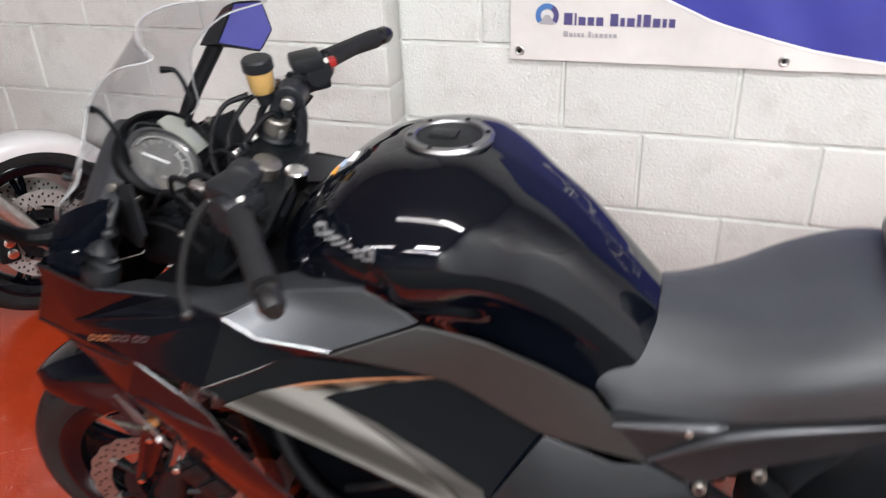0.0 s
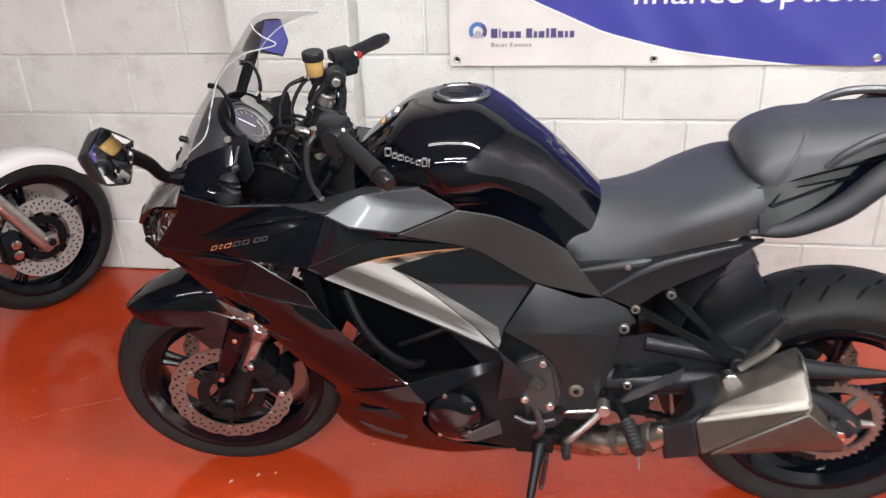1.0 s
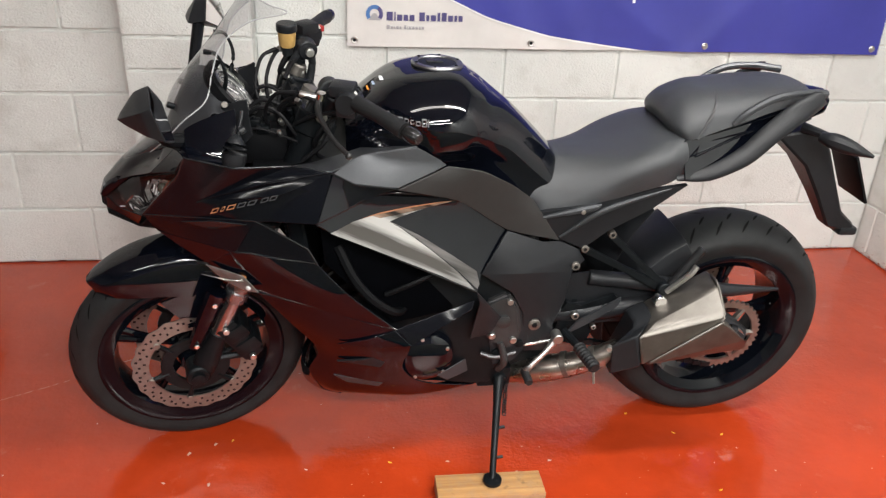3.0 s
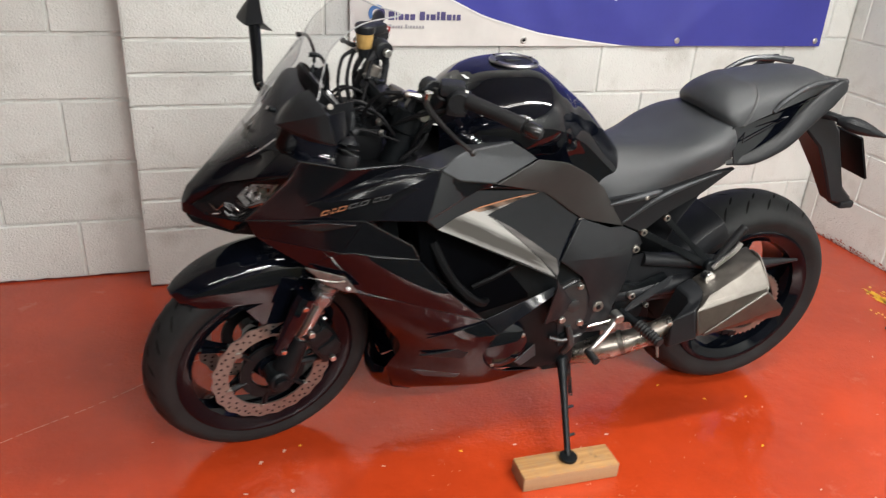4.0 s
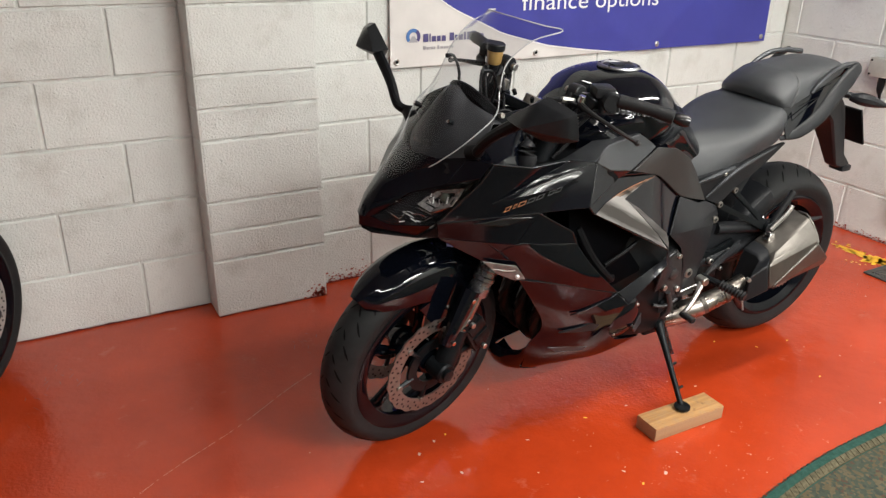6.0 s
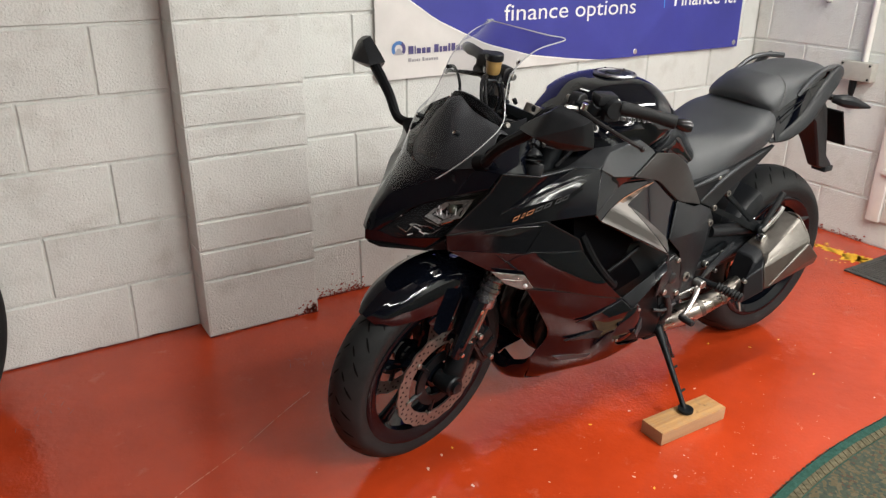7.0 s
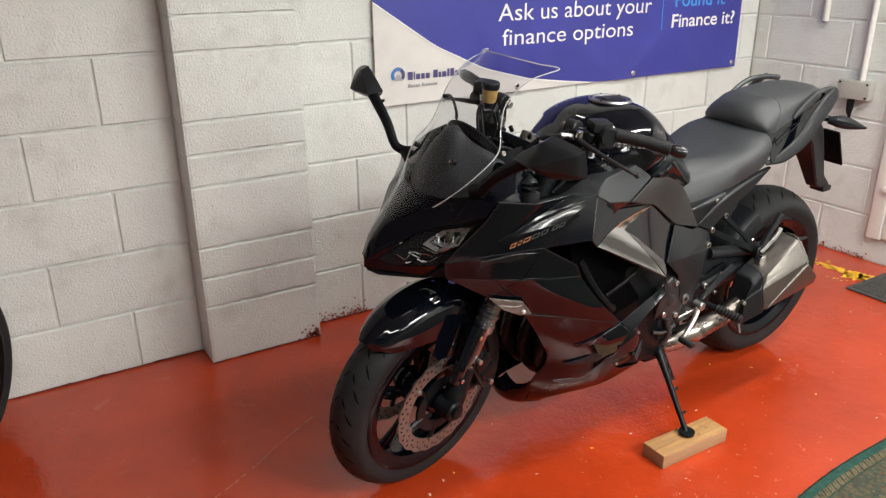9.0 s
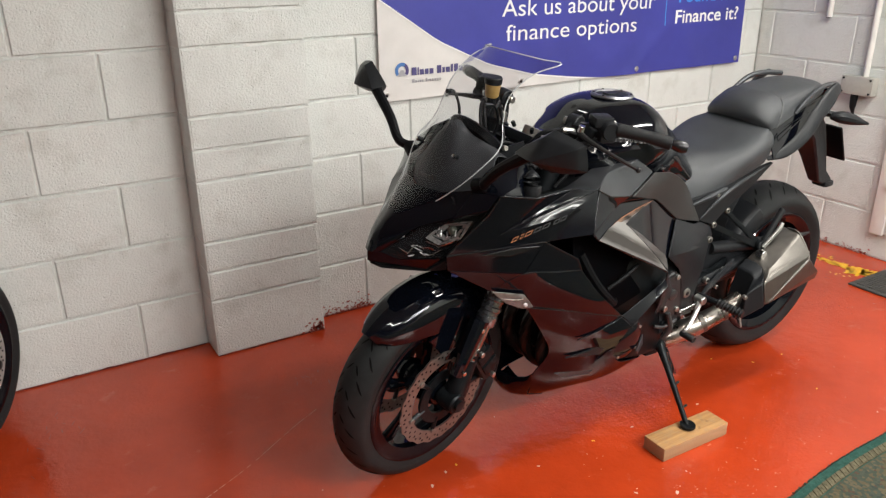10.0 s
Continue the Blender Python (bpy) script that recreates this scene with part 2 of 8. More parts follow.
PIPE = mat("tinted_steel_pipe", (0.40, 0.365, 0.33), 0.3, metal=1.0, var=0.35, scale=25, rvar=0.08)
HEADER = mat("dark_header_steel", (0.010, 0.008, 0.0075), 0.32, spec=0.25, var=0.2, scale=20)
CHROME = mat("bright_metal", (0.72, 0.71, 0.7), 0.16, metal=1.0, rvar=0.04, scale=50)
FORKCHROME = mat("hard_chrome_tube", (0.34, 0.33, 0.33), 0.16, metal=0.95, rvar=0.04, scale=40)
ALU = mat("cast_aluminium", (0.55, 0.54, 0.52), 0.38, metal=1.0, var=0.15, scale=60, bump=0.08, bscale=400)
DISC = mat("brake_disc_steel", (0.25, 0.232, 0.21), 0.42, metal=0.85, var=0.2, scale=60, rvar=0.08)
PALEDISC = mat("pale_disc_steel", (0.36, 0.35, 0.335), 0.45, metal=0.4, var=0.2, scale=50)
SILVERED = mat("silvered_reflector", (0.72, 0.73, 0.74), 0.3, metal=0.25, rvar=0.1, scale=80)
BADGE = mat("silver_badge", (0.26, 0.26, 0.27), 0.35, metal=0.5)
DULL = mat("dull_black_plastic", (0.0035, 0.0038, 0.0046), 0.5, spec=0.12, var=0.2, scale=20)
# dark streaks deepened to stand for reflections besides the printed tone
SILVER = streaked("streaked_silver_graphic", (0.58, 0.57, 0.565), (0.09, 0.083, 0.078), 0.36)
SWEEP = streaked("streaked_bronze_graphic", (0.40, 0.27, 0.20), (0.02, 0.016, 0.014), 0.4)
BADGEGREY = mat("dark_badge_grey", (0.07, 0.072, 0.078), 0.3, metal=0.3)
GREY = streaked("streaked_grey_graphic", (0.20, 0.19, 0.19), (0.04, 0.038, 0.036), 0.4)
ORANGE = mat("orange_graphic", (0.33, 0.13, 0.06), 0.3, coat=0.5)
WHITE = mat("white_print", (0.8, 0.8, 0.8), 0.45)
BLUE = mat("blue_banner_vinyl", (0.045, 0.05, 0.30), 0.42, var=0.14, scale=2.5, spec=0.4)
BANNER = mat("pale_banner_vinyl", (0.66, 0.64, 0.62), 0.42, var=0.12, scale=3, spec=0.4)
PURPLE = mat("dark_purple_print", (0.07, 0.06, 0.18), 0.45)
CYAN = mat("light_blue_print", (0.05, 0.28, 0.7), 0.45)
PALEBLUE = mat("mid_blue_print", (0.06, 0.17, 0.42), 0.45)
SCREEN = clear_plastic("clear_screen", (0.78, 0.78, 0.80), 0.09)
LENS = clear_plastic("clear_lens", (0.9, 0.9, 0.9), 0.06)
MIRROR = mat("mirror_glass", (0.85, 0.85, 0.86), 0.015, metal=1.0)
AMBER = mat("amber_bulb", (0.42, 0.15, 0.03), 0.3, coat=0.5)
FLUID = mat("fluid_pot_plastic", (0.50, 0.31, 0.105), 0.3, var=0.15, scale=40)
REDPL = mat("red_plastic", (0.28, 0.016, 0.014), 0.4)
YELLOW = mat("yellow_paint", (0.8, 0.42, 0.02), 0.4, var=0.25, scale=25)
WHITEPNT = mat("white_bodywork", (0.72, 0.72, 0.73), 0.15, coat=0.8)
TUBE = mat("lamp_tube", (1.0, 0.96, 0.88), 0.4, emit=TUBE_POWER)
BATTEN = mat("white_enamel", (0.8, 0.8, 0.78), 0.35)
PVC = mat("white_conduit", (0.72, 0.70, 0.66), 0.4, var=0.06, scale=15)
BOXGREY = mat("grey_junction_box", (0.40, 0.39, 0.35), 0.5, var=0.08, scale=30)
CABLE = mat("black_cable", (0.006, 0.006, 0.007), 0.5, spec=0.16)
MAT_RUBBER = mat("grey_rubber_mat", (0.05, 0.047, 0.043), 0.75, var=0.3, scale=40, bump=0.5, bscale=240)
DOORPAINT = mat("white_door_paint", (0.74, 0.71, 0.68), 0.4, var=0.08, scale=4)
LCD = mat("display_glass", (0.24, 0.25, 0.22), 0.15, coat=0.8)


def carpet_green():
    m = mat("green_carpet_pile", (0.03, 0.085, 0.068), 0.95, var=0.35, scale=60, bump=0.8, bscale=500, spec=0.1)
    return m


def carpet_pattern():
    """Woven floral field: small leaf-like patches of green, tan and rust."""
    m = mat("patterned_carpet_pile", (0.05, 0.08, 0.06), 0.95, bump=0.8, bscale=500, spec=0.1)
    nt = m.node_tree
    b = nt.nodes["Principled BSDF"]
    tc = nt.nodes.new("ShaderNodeTexCoord")
    v = nt.nodes.new("ShaderNodeTexVoronoi")
    v.inputs["Scale"].default_value = 120
    n = nt.nodes.new("ShaderNodeTexNoise")
    n.inputs["Scale"].default_value, n.inputs["Detail"].default_value = 18, 5
    mixv = nt.nodes.new("ShaderNodeMix")
    mixv.data_type = "VECTOR"
    mixv.inputs["Factor"].default_value = 0.12
    nt.links.new(tc.outputs["Object"], mixv.inputs["A"])
    nt.links.new(n.outputs["Color"], mixv.inputs["B"])
    nt.links.new(mixv.outputs["Result"], v.inputs["Vector"])
    ramp = nt.nodes.new("ShaderNodeValToRGB")
    ramp.color_ramp.interpolation = "CONSTANT"
    cols = [(0.0, (0.055, 0.068, 0.052)), (0.30, (0.105, 0.085, 0.050)), (0.48, (0.065, 0.075, 0.058)), (0.66, (0.12, 0.10, 0.062)), (0.80, (0.085, 0.055, 0.038)), (0.86, (0.045, 0.058, 0.048))]
    e = ramp.color_ramp.elements
    while len(e) < len(cols):
        e.new(0.5)
    for k, (p, c) in zip(e, cols):
        k.position, k.color = p, (*c, 1)
    sep = nt.nodes.new("ShaderNodeSeparateColor")
    nt.links.new(v.outputs["Color"], sep.inputs["Color"])
    nt.links.new(sep.outputs["Red"], ramp.inputs["Fac"])
    nt.links.new(ramp.outputs["Color"], b.inputs["Base Color"])
    return m


# ---- mesh helpers ----
def mesh_of(name, bm, materials, smooth=35):
    me = bpy.data.meshes.new(name)
    bmesh.ops.recalc_face_normals(bm, faces=bm.faces[:])
    bm.to_mesh(me)
    bm.free()
    for m in materials if isinstance(materials, (list, tuple)) else [materials]:
        me.materials.append(m)
    if smooth:
        for p in me.polygons:
            p.use_smooth = True
        me.set_sharp_from_angle(angle=radians(smooth))
    return me


def part(name, bm, material, parent=None, label="", smooth=35):
    ob = new(name, mesh_of(name, bm, material, smooth))
    ob.parent = parent
    if label:
        ob["label"] = label
    return ob


def box(bm, x0, x1, y0, y1, z0, z1, bevel=0.0, m=None, seg=2):
    r = bmesh.ops.create_cube(bm, size=1.0)
    vs = r["verts"]
    for v in vs:
        v.co = Vector((x0 + (v.co.x + 0.5) * (x1 - x0), y0 + (v.co.y + 0.5) * (y1 - y0), z0 + (v.co.z + 0.5) * (z1 - z0)))
        if m is not None:
            v.co = m @ v.co
    if bevel:
        es = list({e for v in vs for e in v.link_edges})
        bmesh.ops.bevel(bm, geom=es, offset=bevel, segments=seg, affect="EDGES", profile=0.6)
    return bm


def smooth_path(pts, n=6):
    """Points along a Catmull-Rom curve."""
    P = [Vector(p) for p in pts]
    if len(P) < 3 or n < 2:
        return P
    P = [2 * P[0] - P[1]] + P + [2 * P[-1] - P[-2]]
    out = []
    for i in range(1, len(P) - 2):
        a, b, c, d = P[i - 1:i + 3]
        for k in range(n):
            t = k / n
            out.append(0.5 * (2 * b + (c - a) * t + (2 * a - 5 * b + 4 * c - d) * t * t + (3 * b - a - 3 * c + d) * t ** 3))
    out.append(P[-2])
    return out


def tube(bm, pts, r, seg=10, n=5, cap=True):
    """A round bar along a smooth path; r is one radius or one for each given point."""
    path = smooth_path(pts, n)
    if isinstance(r, (int, float)):
        rad = [r] * len(path)
    else:
        rad = [x.x for x in smooth_path([(a, 0, 0) for a in r], n)]
        if len(rad) != len(path):
            rad = [r[0] + (r[-1] - r[0]) * i / (len(path) - 1) for i in range(len(path))]
    rings = []
    up = Vector((0.13, 0.31, 0.94))
    for i, p in enumerate(path):
        d = (path[min(i + 1, len(path) - 1)] - path[max(i - 1, 0)]).normalized()
        a = d.cross(up)
        if a.length < 0.1:
            a = d.cross(Vector((1, 0, 0)))
        a.normalize()
        b = d.cross(a)
        rings.append([bm.verts.new(p + rad[i] * (math.cos(2 * math.pi * k / seg) * a + math.sin(2 * math.pi * k / seg) * b)) for k in range(seg)])
    for A, B in zip(rings, rings[1:]):
        for k in range(seg):
            bm.faces.new((A[k], A[(k + 1) % seg], B[(k + 1) % seg], B[k]))
    if cap:
        bm.faces.new(rings[0][::-1])
        bm.faces.new(rings[-1])
    return bm


def lathe(bm, profile, centre=(0, 0, 0), axis="Y", seg=48, m=None, closed=True):
    """Turns a closed profile of (radius, along the axis) round the axis."""
    c = Vector(centre)
    rings = []
    for k in range(seg):
        a = 2 * math.pi * k / seg
        ring = []
        for r, h in profile:
            p = {"Y": Vector((r * math.cos(a), h, r * math.sin(a))), "Z": Vector((r * math.cos(a), r * math.sin(a), h)), "X": Vector((h, r * math.cos(a), r * math.sin(a)))}[axis] + c
            ring.append(bm.verts.new(m @ p if m is not None else p))
        rings.append(ring)
    n = len(profile)
    for k in range(seg):
        A, B = rings[k], rings[(k + 1) % seg]
        for i in range(n if closed else n - 1):
            j = (i + 1) % n
            bm.faces.new((A[i], A[j], B[j], B[i]))
    if not closed:
        for i in (0, n - 1):
            if profile[i][0] > 1e-6:
                try:
                    bm.faces.new([rings[k][i] for k in range(seg)])
                except ValueError:
                    pass
    bmesh.ops.remove_doubles(bm, verts=bm.verts[:], dist=1e-6)
    return bm


def disc_knob(bm, p, q, r, seg=14, bevel=0.15):
    """A short cylinder from p to q with softened ends."""
    p, q = Vector(p), Vector(q)
    d = q - p
    tube(bm, [p, p + d * bevel * 0.5, q - d * bevel * 0.5, q], [r * 0.86, r, r, r * 0.86], seg, 1)
    return bm


def sheet(bm, rows, nu=6, nv=6, mirror=False):
    """A smooth surface through rows of control points; mirror adds the other side of y = 0."""
    grid = [smooth_path(r, nv) for r in rows]
    cols = [smooth_path([g[i] for g in grid], nu) for i in range(len(grid[0]))]
    made = [[bm.verts.new(p) for p in c] for c in cols]
    for a, b in zip(made, made[1:]):
        for i in range(len(a) - 1):
            bm.faces.new((a[i], a[i + 1], b[i + 1], b[i]))
    if mirror:
        other = [[v if abs(v.co.y) < 1e-5 else bm.verts.new((v.co.x, -v.co.y, v.co.z)) for v in c] for c in made]
        for a, b in zip(other, other[1:]):
            for i in range(len(a) - 1):
                bm.faces.new((b[i], b[i + 1], a[i + 1], a[i]))
    return made


def plate(bm, pts, thick):
    """A flat or bent polygon of 3D points given a thickness along its normal."""
    vs = [bm.verts.new(p) for p in pts]
    f = bm.faces.new(vs)
    f.normal_update()
    nrm = f.normal.copy()
    r = bmesh.ops.extrude_face_region(bm, geom=[f])
    for v in [g for g in r["geom"] if isinstance(g, bmesh.types.BMVert)]:
        v.co += nrm * thick
    return bm


def shell(ob, thick=0.004, levels=2, bevel=0.0):
    """Thickness and softened edges for a panel."""
    if levels:
        s = ob.modifiers.new("round", "SUBSURF")
        s.levels = s.render_levels = levels
        s.boundary_smooth = "PRESERVE_CORNERS"
    if thick:
        s = ob.modifiers.new("thick", "SOLIDIFY")
        s.thickness, s.offset = thick, 0.0
    if bevel:
        s = ob.modifiers.new("edge", "BEVEL")
        s.width, s.segments, s.limit_method = bevel, 2, "ANGLE"
        s.angle_limit = radians(40)
    if not bevel:
        s = ob.modifiers.new("edge", "BEVEL")
        s.width, s.segments, s.limit_method, s.angle_limit, s.harden_normals = 0.0016, 2, "ANGLE", radians(28), True
    return ob


def cage(pts, faces, crease=0.75, mirror=False):
    """A panel from named points and faces; inner edges are creased, the rim is kept."""
    bm = bmesh.new()
    vs = {k: bm.verts.new(p) for k, p in pts.items()}
    for f in faces:
        bm.faces.new([vs[k] for k in (f.split() if isinstance(f, str) else f)])
    if mirror:
        other = {k: v if abs(v.co.y) < 1e-5 else bm.verts.new((v.co.x, -v.co.y, v.co.z)) for k, v in vs.items()}
        for f in faces:
            bm.faces.new([other[k] for k in (f.split() if isinstance(f, str) else f)][::-1])
    lay = bm.edges.layers.float.new("crease_edge")
    for e in bm.edges:
        e[lay] = 1.0 if len(e.link_faces) < 2 else crease
    return bm


def flip(pts):
    return {k: (p[0], -p[1], p[2]) for k, p in pts.items()}


# ---- the room ----
def plain_wall(name, x0, x1, y0, y1, z0, z1, label, material):
    bm = bmesh.new()
    box(bm, x0, x1, y0, y1, z0, z1)
    return tagged(part(name, bm, material, smooth=0), label, "wall", kind="structure")


X0, X1, Y0, YB, ZC = ROOM["x0"], ROOM["x1"], ROOM["y0"], ROOM["y1"], ROOM["z1"]
YL, YP = 2.392, 2.262          # face of the recessed wall, face of the pier
PX0, PX1 = -0.980, -0.545      # the pier's edges

bm = bmesh.new()
bmesh.ops.create_grid(bm, x_segments=60, y_segments=60, size=0.5)
for v in bm.verts:
    x, y = X0 - 0.2 + (v.co.x + 0.5) * (X1 - X0 + 0.4), Y0 - 0.2 + (v.co.y + 0.5) * (YL - Y0 + 0.4)
    v.co = Vector((x, y, 0.0012 * noise.noise(Vector((x * 2.1, y * 2.1, 0)))))
floor = tagged(part("floor", bm, FLOOR), "glossy red painted concrete floor with scuffs and flecks", "floor", kind="structure")

wall_north = plain_wall("wall_north", PX1 - 0.1, X1 + 0.2, YB + 0.008, YB + 0.2, 0, ZC, "white painted concrete block wall behind the motorcycle", MORTAR)
wall_recess = plain_wall("wall_recess", X0 - 0.2, PX0 + 0.1, YL + 0.008, YL + 0.2, 0, ZC, "white painted concrete block wall beside the pier", MORTAR)
wall_pier = plain_wall("wall_pier", PX0 + 0.003, PX1 - 0.003, YP + 0.008, YB + 0.2, 0, ZC, "white painted block pier standing out from the wall", MORTAR)
wall_east = plain_wall("wall_east", X1 + 0.004, X1 + 0.2, Y0, YB + 0.004, 0, ZC, "white painted concrete block side wall", MORTAR)
# unseen walls; their dark tone sets what the gloss paint reflects
wall_west = plain_wall("wall_west", X0 - 0.2, X0, Y0, YL, 0, ZC, "plain dark painted wall", FARWALL)
wall_south = plain_wall("wall_south", X0, X1, Y0 - 0.2, Y0, 0, ZC, "plain dark painted wall", FARWALL)
# unseen ceiling; its grey is set to cut the bounce on the walls
bm = bmesh.new()
box(bm, X0 - 0.2, X1 + 0.2, Y0 - 0.2, YL + 0.2, ZC, ZC + 0.15)
tagged(part("ceiling", bm, CEIL, smooth=0), "plain grey painted ceiling", "ceiling", kind="structure")


# ---- lamps: twin-tube battens ----
def batten(x, y, share):
    lamp = new("ceiling_light")
    lamp.location = (x, y, ZC)
    bm = bmesh.new()
    box(bm, -0.78, 0.78, -0.04, 0.04, -0.055, -0.0005, 0.006)
    part("housing", bm, BATTEN, lamp)
    for s in (-1, 1):
        bm = bmesh.new()
        tube(bm, [(-0.74, 0.055 * s, -0.085), (0.74, 0.055 * s, -0.085)], 0.014, 12, 1)
        part("lamp_tube", bm, TUBE, lamp, "glowing white fluorescent tube")
        for e in (-0.755, 0.755):
            bm = bmesh.new()
            box(bm, e - 0.013, e + 0.013, 0.055 * s - 0.016, 0.055 * s + 0.016, -0.105, -0.04, 0.004)
            part("lamp_holder", bm, BATTEN, lamp)
    data = bpy.data.lights.new("tube_light", "AREA")
    data.shape, data.size, data.size_y = "RECTANGLE", 1.46, 0.14
    data.energy, data.color = LAMP_WATTS * share, (0.97, 1.0, 0.945)
    light = new("tube_light", data)
    light.parent = lamp
    light.location = (0, 0, -0.103)
    return tagged(lamp, "white twin-tube fluorescent batten fixed under the ceiling", "ceiling light", "ceiling battens")


for bx, by, bs in BATTENS:
    batten(bx, by, bs)


# ---- the motorcycle: x runs to its tail from under the rear axle, y to its right, z up ----
BIKE_AT = pose(0.79, 1.331, 0, 0, 0, 1.0) @ pose(0, 0, 0, 3.7, 0, 0)
bike = new("motorcycle")
bike.matrix_world = BIKE_AT
tagged(bike, "black faired sports touring motorcycle leaning on its side stand", "motorcycle")
STEER_AT = Vector((-1.405, 0, 0.30))
STEER = Matrix.Translation(STEER_AT) @ Matrix.Rotation(radians(12.5), 4, Vector((0.4147, 0, 0.91))) @ Matrix.Translation(-STEER_AT)
AXLE_F, AXLE_R = Vector((-1.44, 0, 0.297)), Vector((0, 0, 0.325))


def steer(ob):
    ob.data.transform(STEER)
    return ob


def pair(name, pts, faces, material, thick=0.004, levels=2, crease=0.75, label="", bevel=0.0, parent=None, smooth=35):
    """The same panel on both sides of the motorcycle."""
    out = []
    for p in (pts, flip(pts)):
        ob = part(name, cage(p, faces, crease), material, parent or bike, label, smooth)
        out.append(shell(ob, thick, levels, bevel))
    return out


# wheels
def tyre_profile(r, w, bead):
    h = w / 2
    d = r - bead
    half = [(bead, 0.78), (bead + 0.011, 0.90), (r - d * 0.60, 1.0), (r - d * 0.41, 0.95), (r - d * 0.23, 0.74), (r - d * 0.07, 0.40)]
    return [(q, -h * f) for q, f in half] + [(r, 0)] + [(q, h * f) for q, f in half[::-1]] + [(bead - 0.004, 0)]


def fine_profile(pr, n=3):
    """A closed profile rounded through its points."""
    P = [Vector((a, b, 0)) for a, b in pr]
    out = smooth_path([P[-1]] + P + [P[0]], n)[n:-n]
    return [(p.x, p.y) for p in out[:-1]] if (out[0] - out[-1]).length < 1e-6 else [(p.x, p.y) for p in out]


def wheel(parent, at, r, w, rim_r, spokes, material, tm=None, twist=0.0, groove=True):
    """A cast wheel with tyre, tread grooves, spokes and hub."""
    M4 = Matrix.Translation(at)
    bm = bmesh.new()
    bead = rim_r + 0.006
    lathe(bm, [(rim_r - 0.016, -w * 0.33), (rim_r + 0.012, -w * 0.43), (rim_r + 0.0145, -w * 0.452), (rim_r + 0.011, -w * 0.470), (rim_r + 0.004, -w * 0.472), (rim_r - 0.004, -w * 0.45), (rim_r - 0.024, -w * 0.38), (rim_r - 0.03, -w * 0.2), (rim_r - 0.034, 0),
               (rim_r - 0.03, w * 0.2), (rim_r - 0.024, w * 0.38), (rim_r - 0.004, w * 0.45), (rim_r + 0.004, w * 0.472), (rim_r + 0.011, w * 0.470), (rim_r + 0.0145, w * 0.452), (rim_r + 0.012, w * 0.43), (rim_r - 0.016, w * 0.33), (rim_r - 0.018, 0)], seg=72, m=M4)
    rim = part("wheel_rim", bm, material, parent, "gloss black cast rim")
    bm = bmesh.new()
    lathe(bm, fine_profile(tyre_profile(r, w, bead), 2), seg=96, m=M4)
    tyre = part("tyre", bm, TYRE, rim, "worn black road tyre", 60)
    made = [rim, tyre]
    # spokes: forked arms
    for k in range(spokes):
        a = twist + 2 * math.pi * k / spokes
        bm = bmesh.new()
        for da in (-0.06, 0.06):
            root = Vector((0.045 * math.cos(a), 0, 0.045 * math.sin(a)))
            mid = Vector((rim_r * 0.52 * math.cos(a + da * 0.9), -w * 0.03, rim_r * 0.52 * math.sin(a + da * 0.9)))
            tip = Vector(((rim_r - 0.024) * math.cos(a + da * 1.25), 0, (rim_r - 0.024) * math.sin(a + da * 1.25)))
            tube(bm, [M4 @ root, M4 @ mid, M4 @ tip], [0.013, 0.0085, 0.011], 8, 4)
        sp = part("spoke", bm, material, rim)
        made.append(sp)
    bm = bmesh.new()
    lathe(bm, [(0.012, -0.075), (0.034, -0.075), (0.045, -0.05), (0.05, -0.02), (0.05, 0.02), (0.045, 0.05), (0.034, 0.075), (0.012, 0.075)], seg=32, m=M4)
    made.append(part("hub", bm, material, rim))
    if groove:
        # near-black strips laid on the tread in place of shaded grooves
        bm = bmesh.new()
        fp = [q for q in fine_profile(tyre_profile(r, w, bead), 2) if q[0] > r - (r - bead) * 0.5 and q[1] >= 0]
        fp.sort(key=lambda q: q[1])
        outer_h, outer_r = [q[1] for q in fp], [q[0] for q in fp]
        for side in (-1, 1):
            for k in range(26):
                for (f0, f1, skew, o) in ((0.42, 0.78, 0.10, 0.0), (0.10, 0.36, 0.07, 0.5)):
                    a0 = 2 * math.pi * (k + o) / 26
                    pts = []
                    for j in range(5):
                        f = f0 + (f1 - f0) * j / 4
                        rr = np.interp(f * w / 2, outer_h, outer_r)
                        pts.append((rr + 0.0008, side * f * w / 2, a0 + skew * j / 4))
                    L, R2 = [], []
                    for j, (rr, h, a) in enumerate(pts):
                        wd = 0.0046 * math.sin(math.pi * (j + 0.6) / 5.2) / r
                        for lst, d in ((L, -wd), (R2, wd)):
                            lst.append(bm.verts.new(M4 @ Vector((rr * math.cos(a + d), h, rr * math.sin(a + d)))))
                    for j in range(4):
                        bm.faces.new((L[j], L[j + 1], R2[j + 1], R2[j]))
        made.append(tagged(part("tread_groove", bm, GROOVE_SHADE, tyre, "dark cut tread grooves"), kind="stuff"))
    if tm is not None:
        for ob in made:
            ob.data.transform(tm)
    return rim, tyre


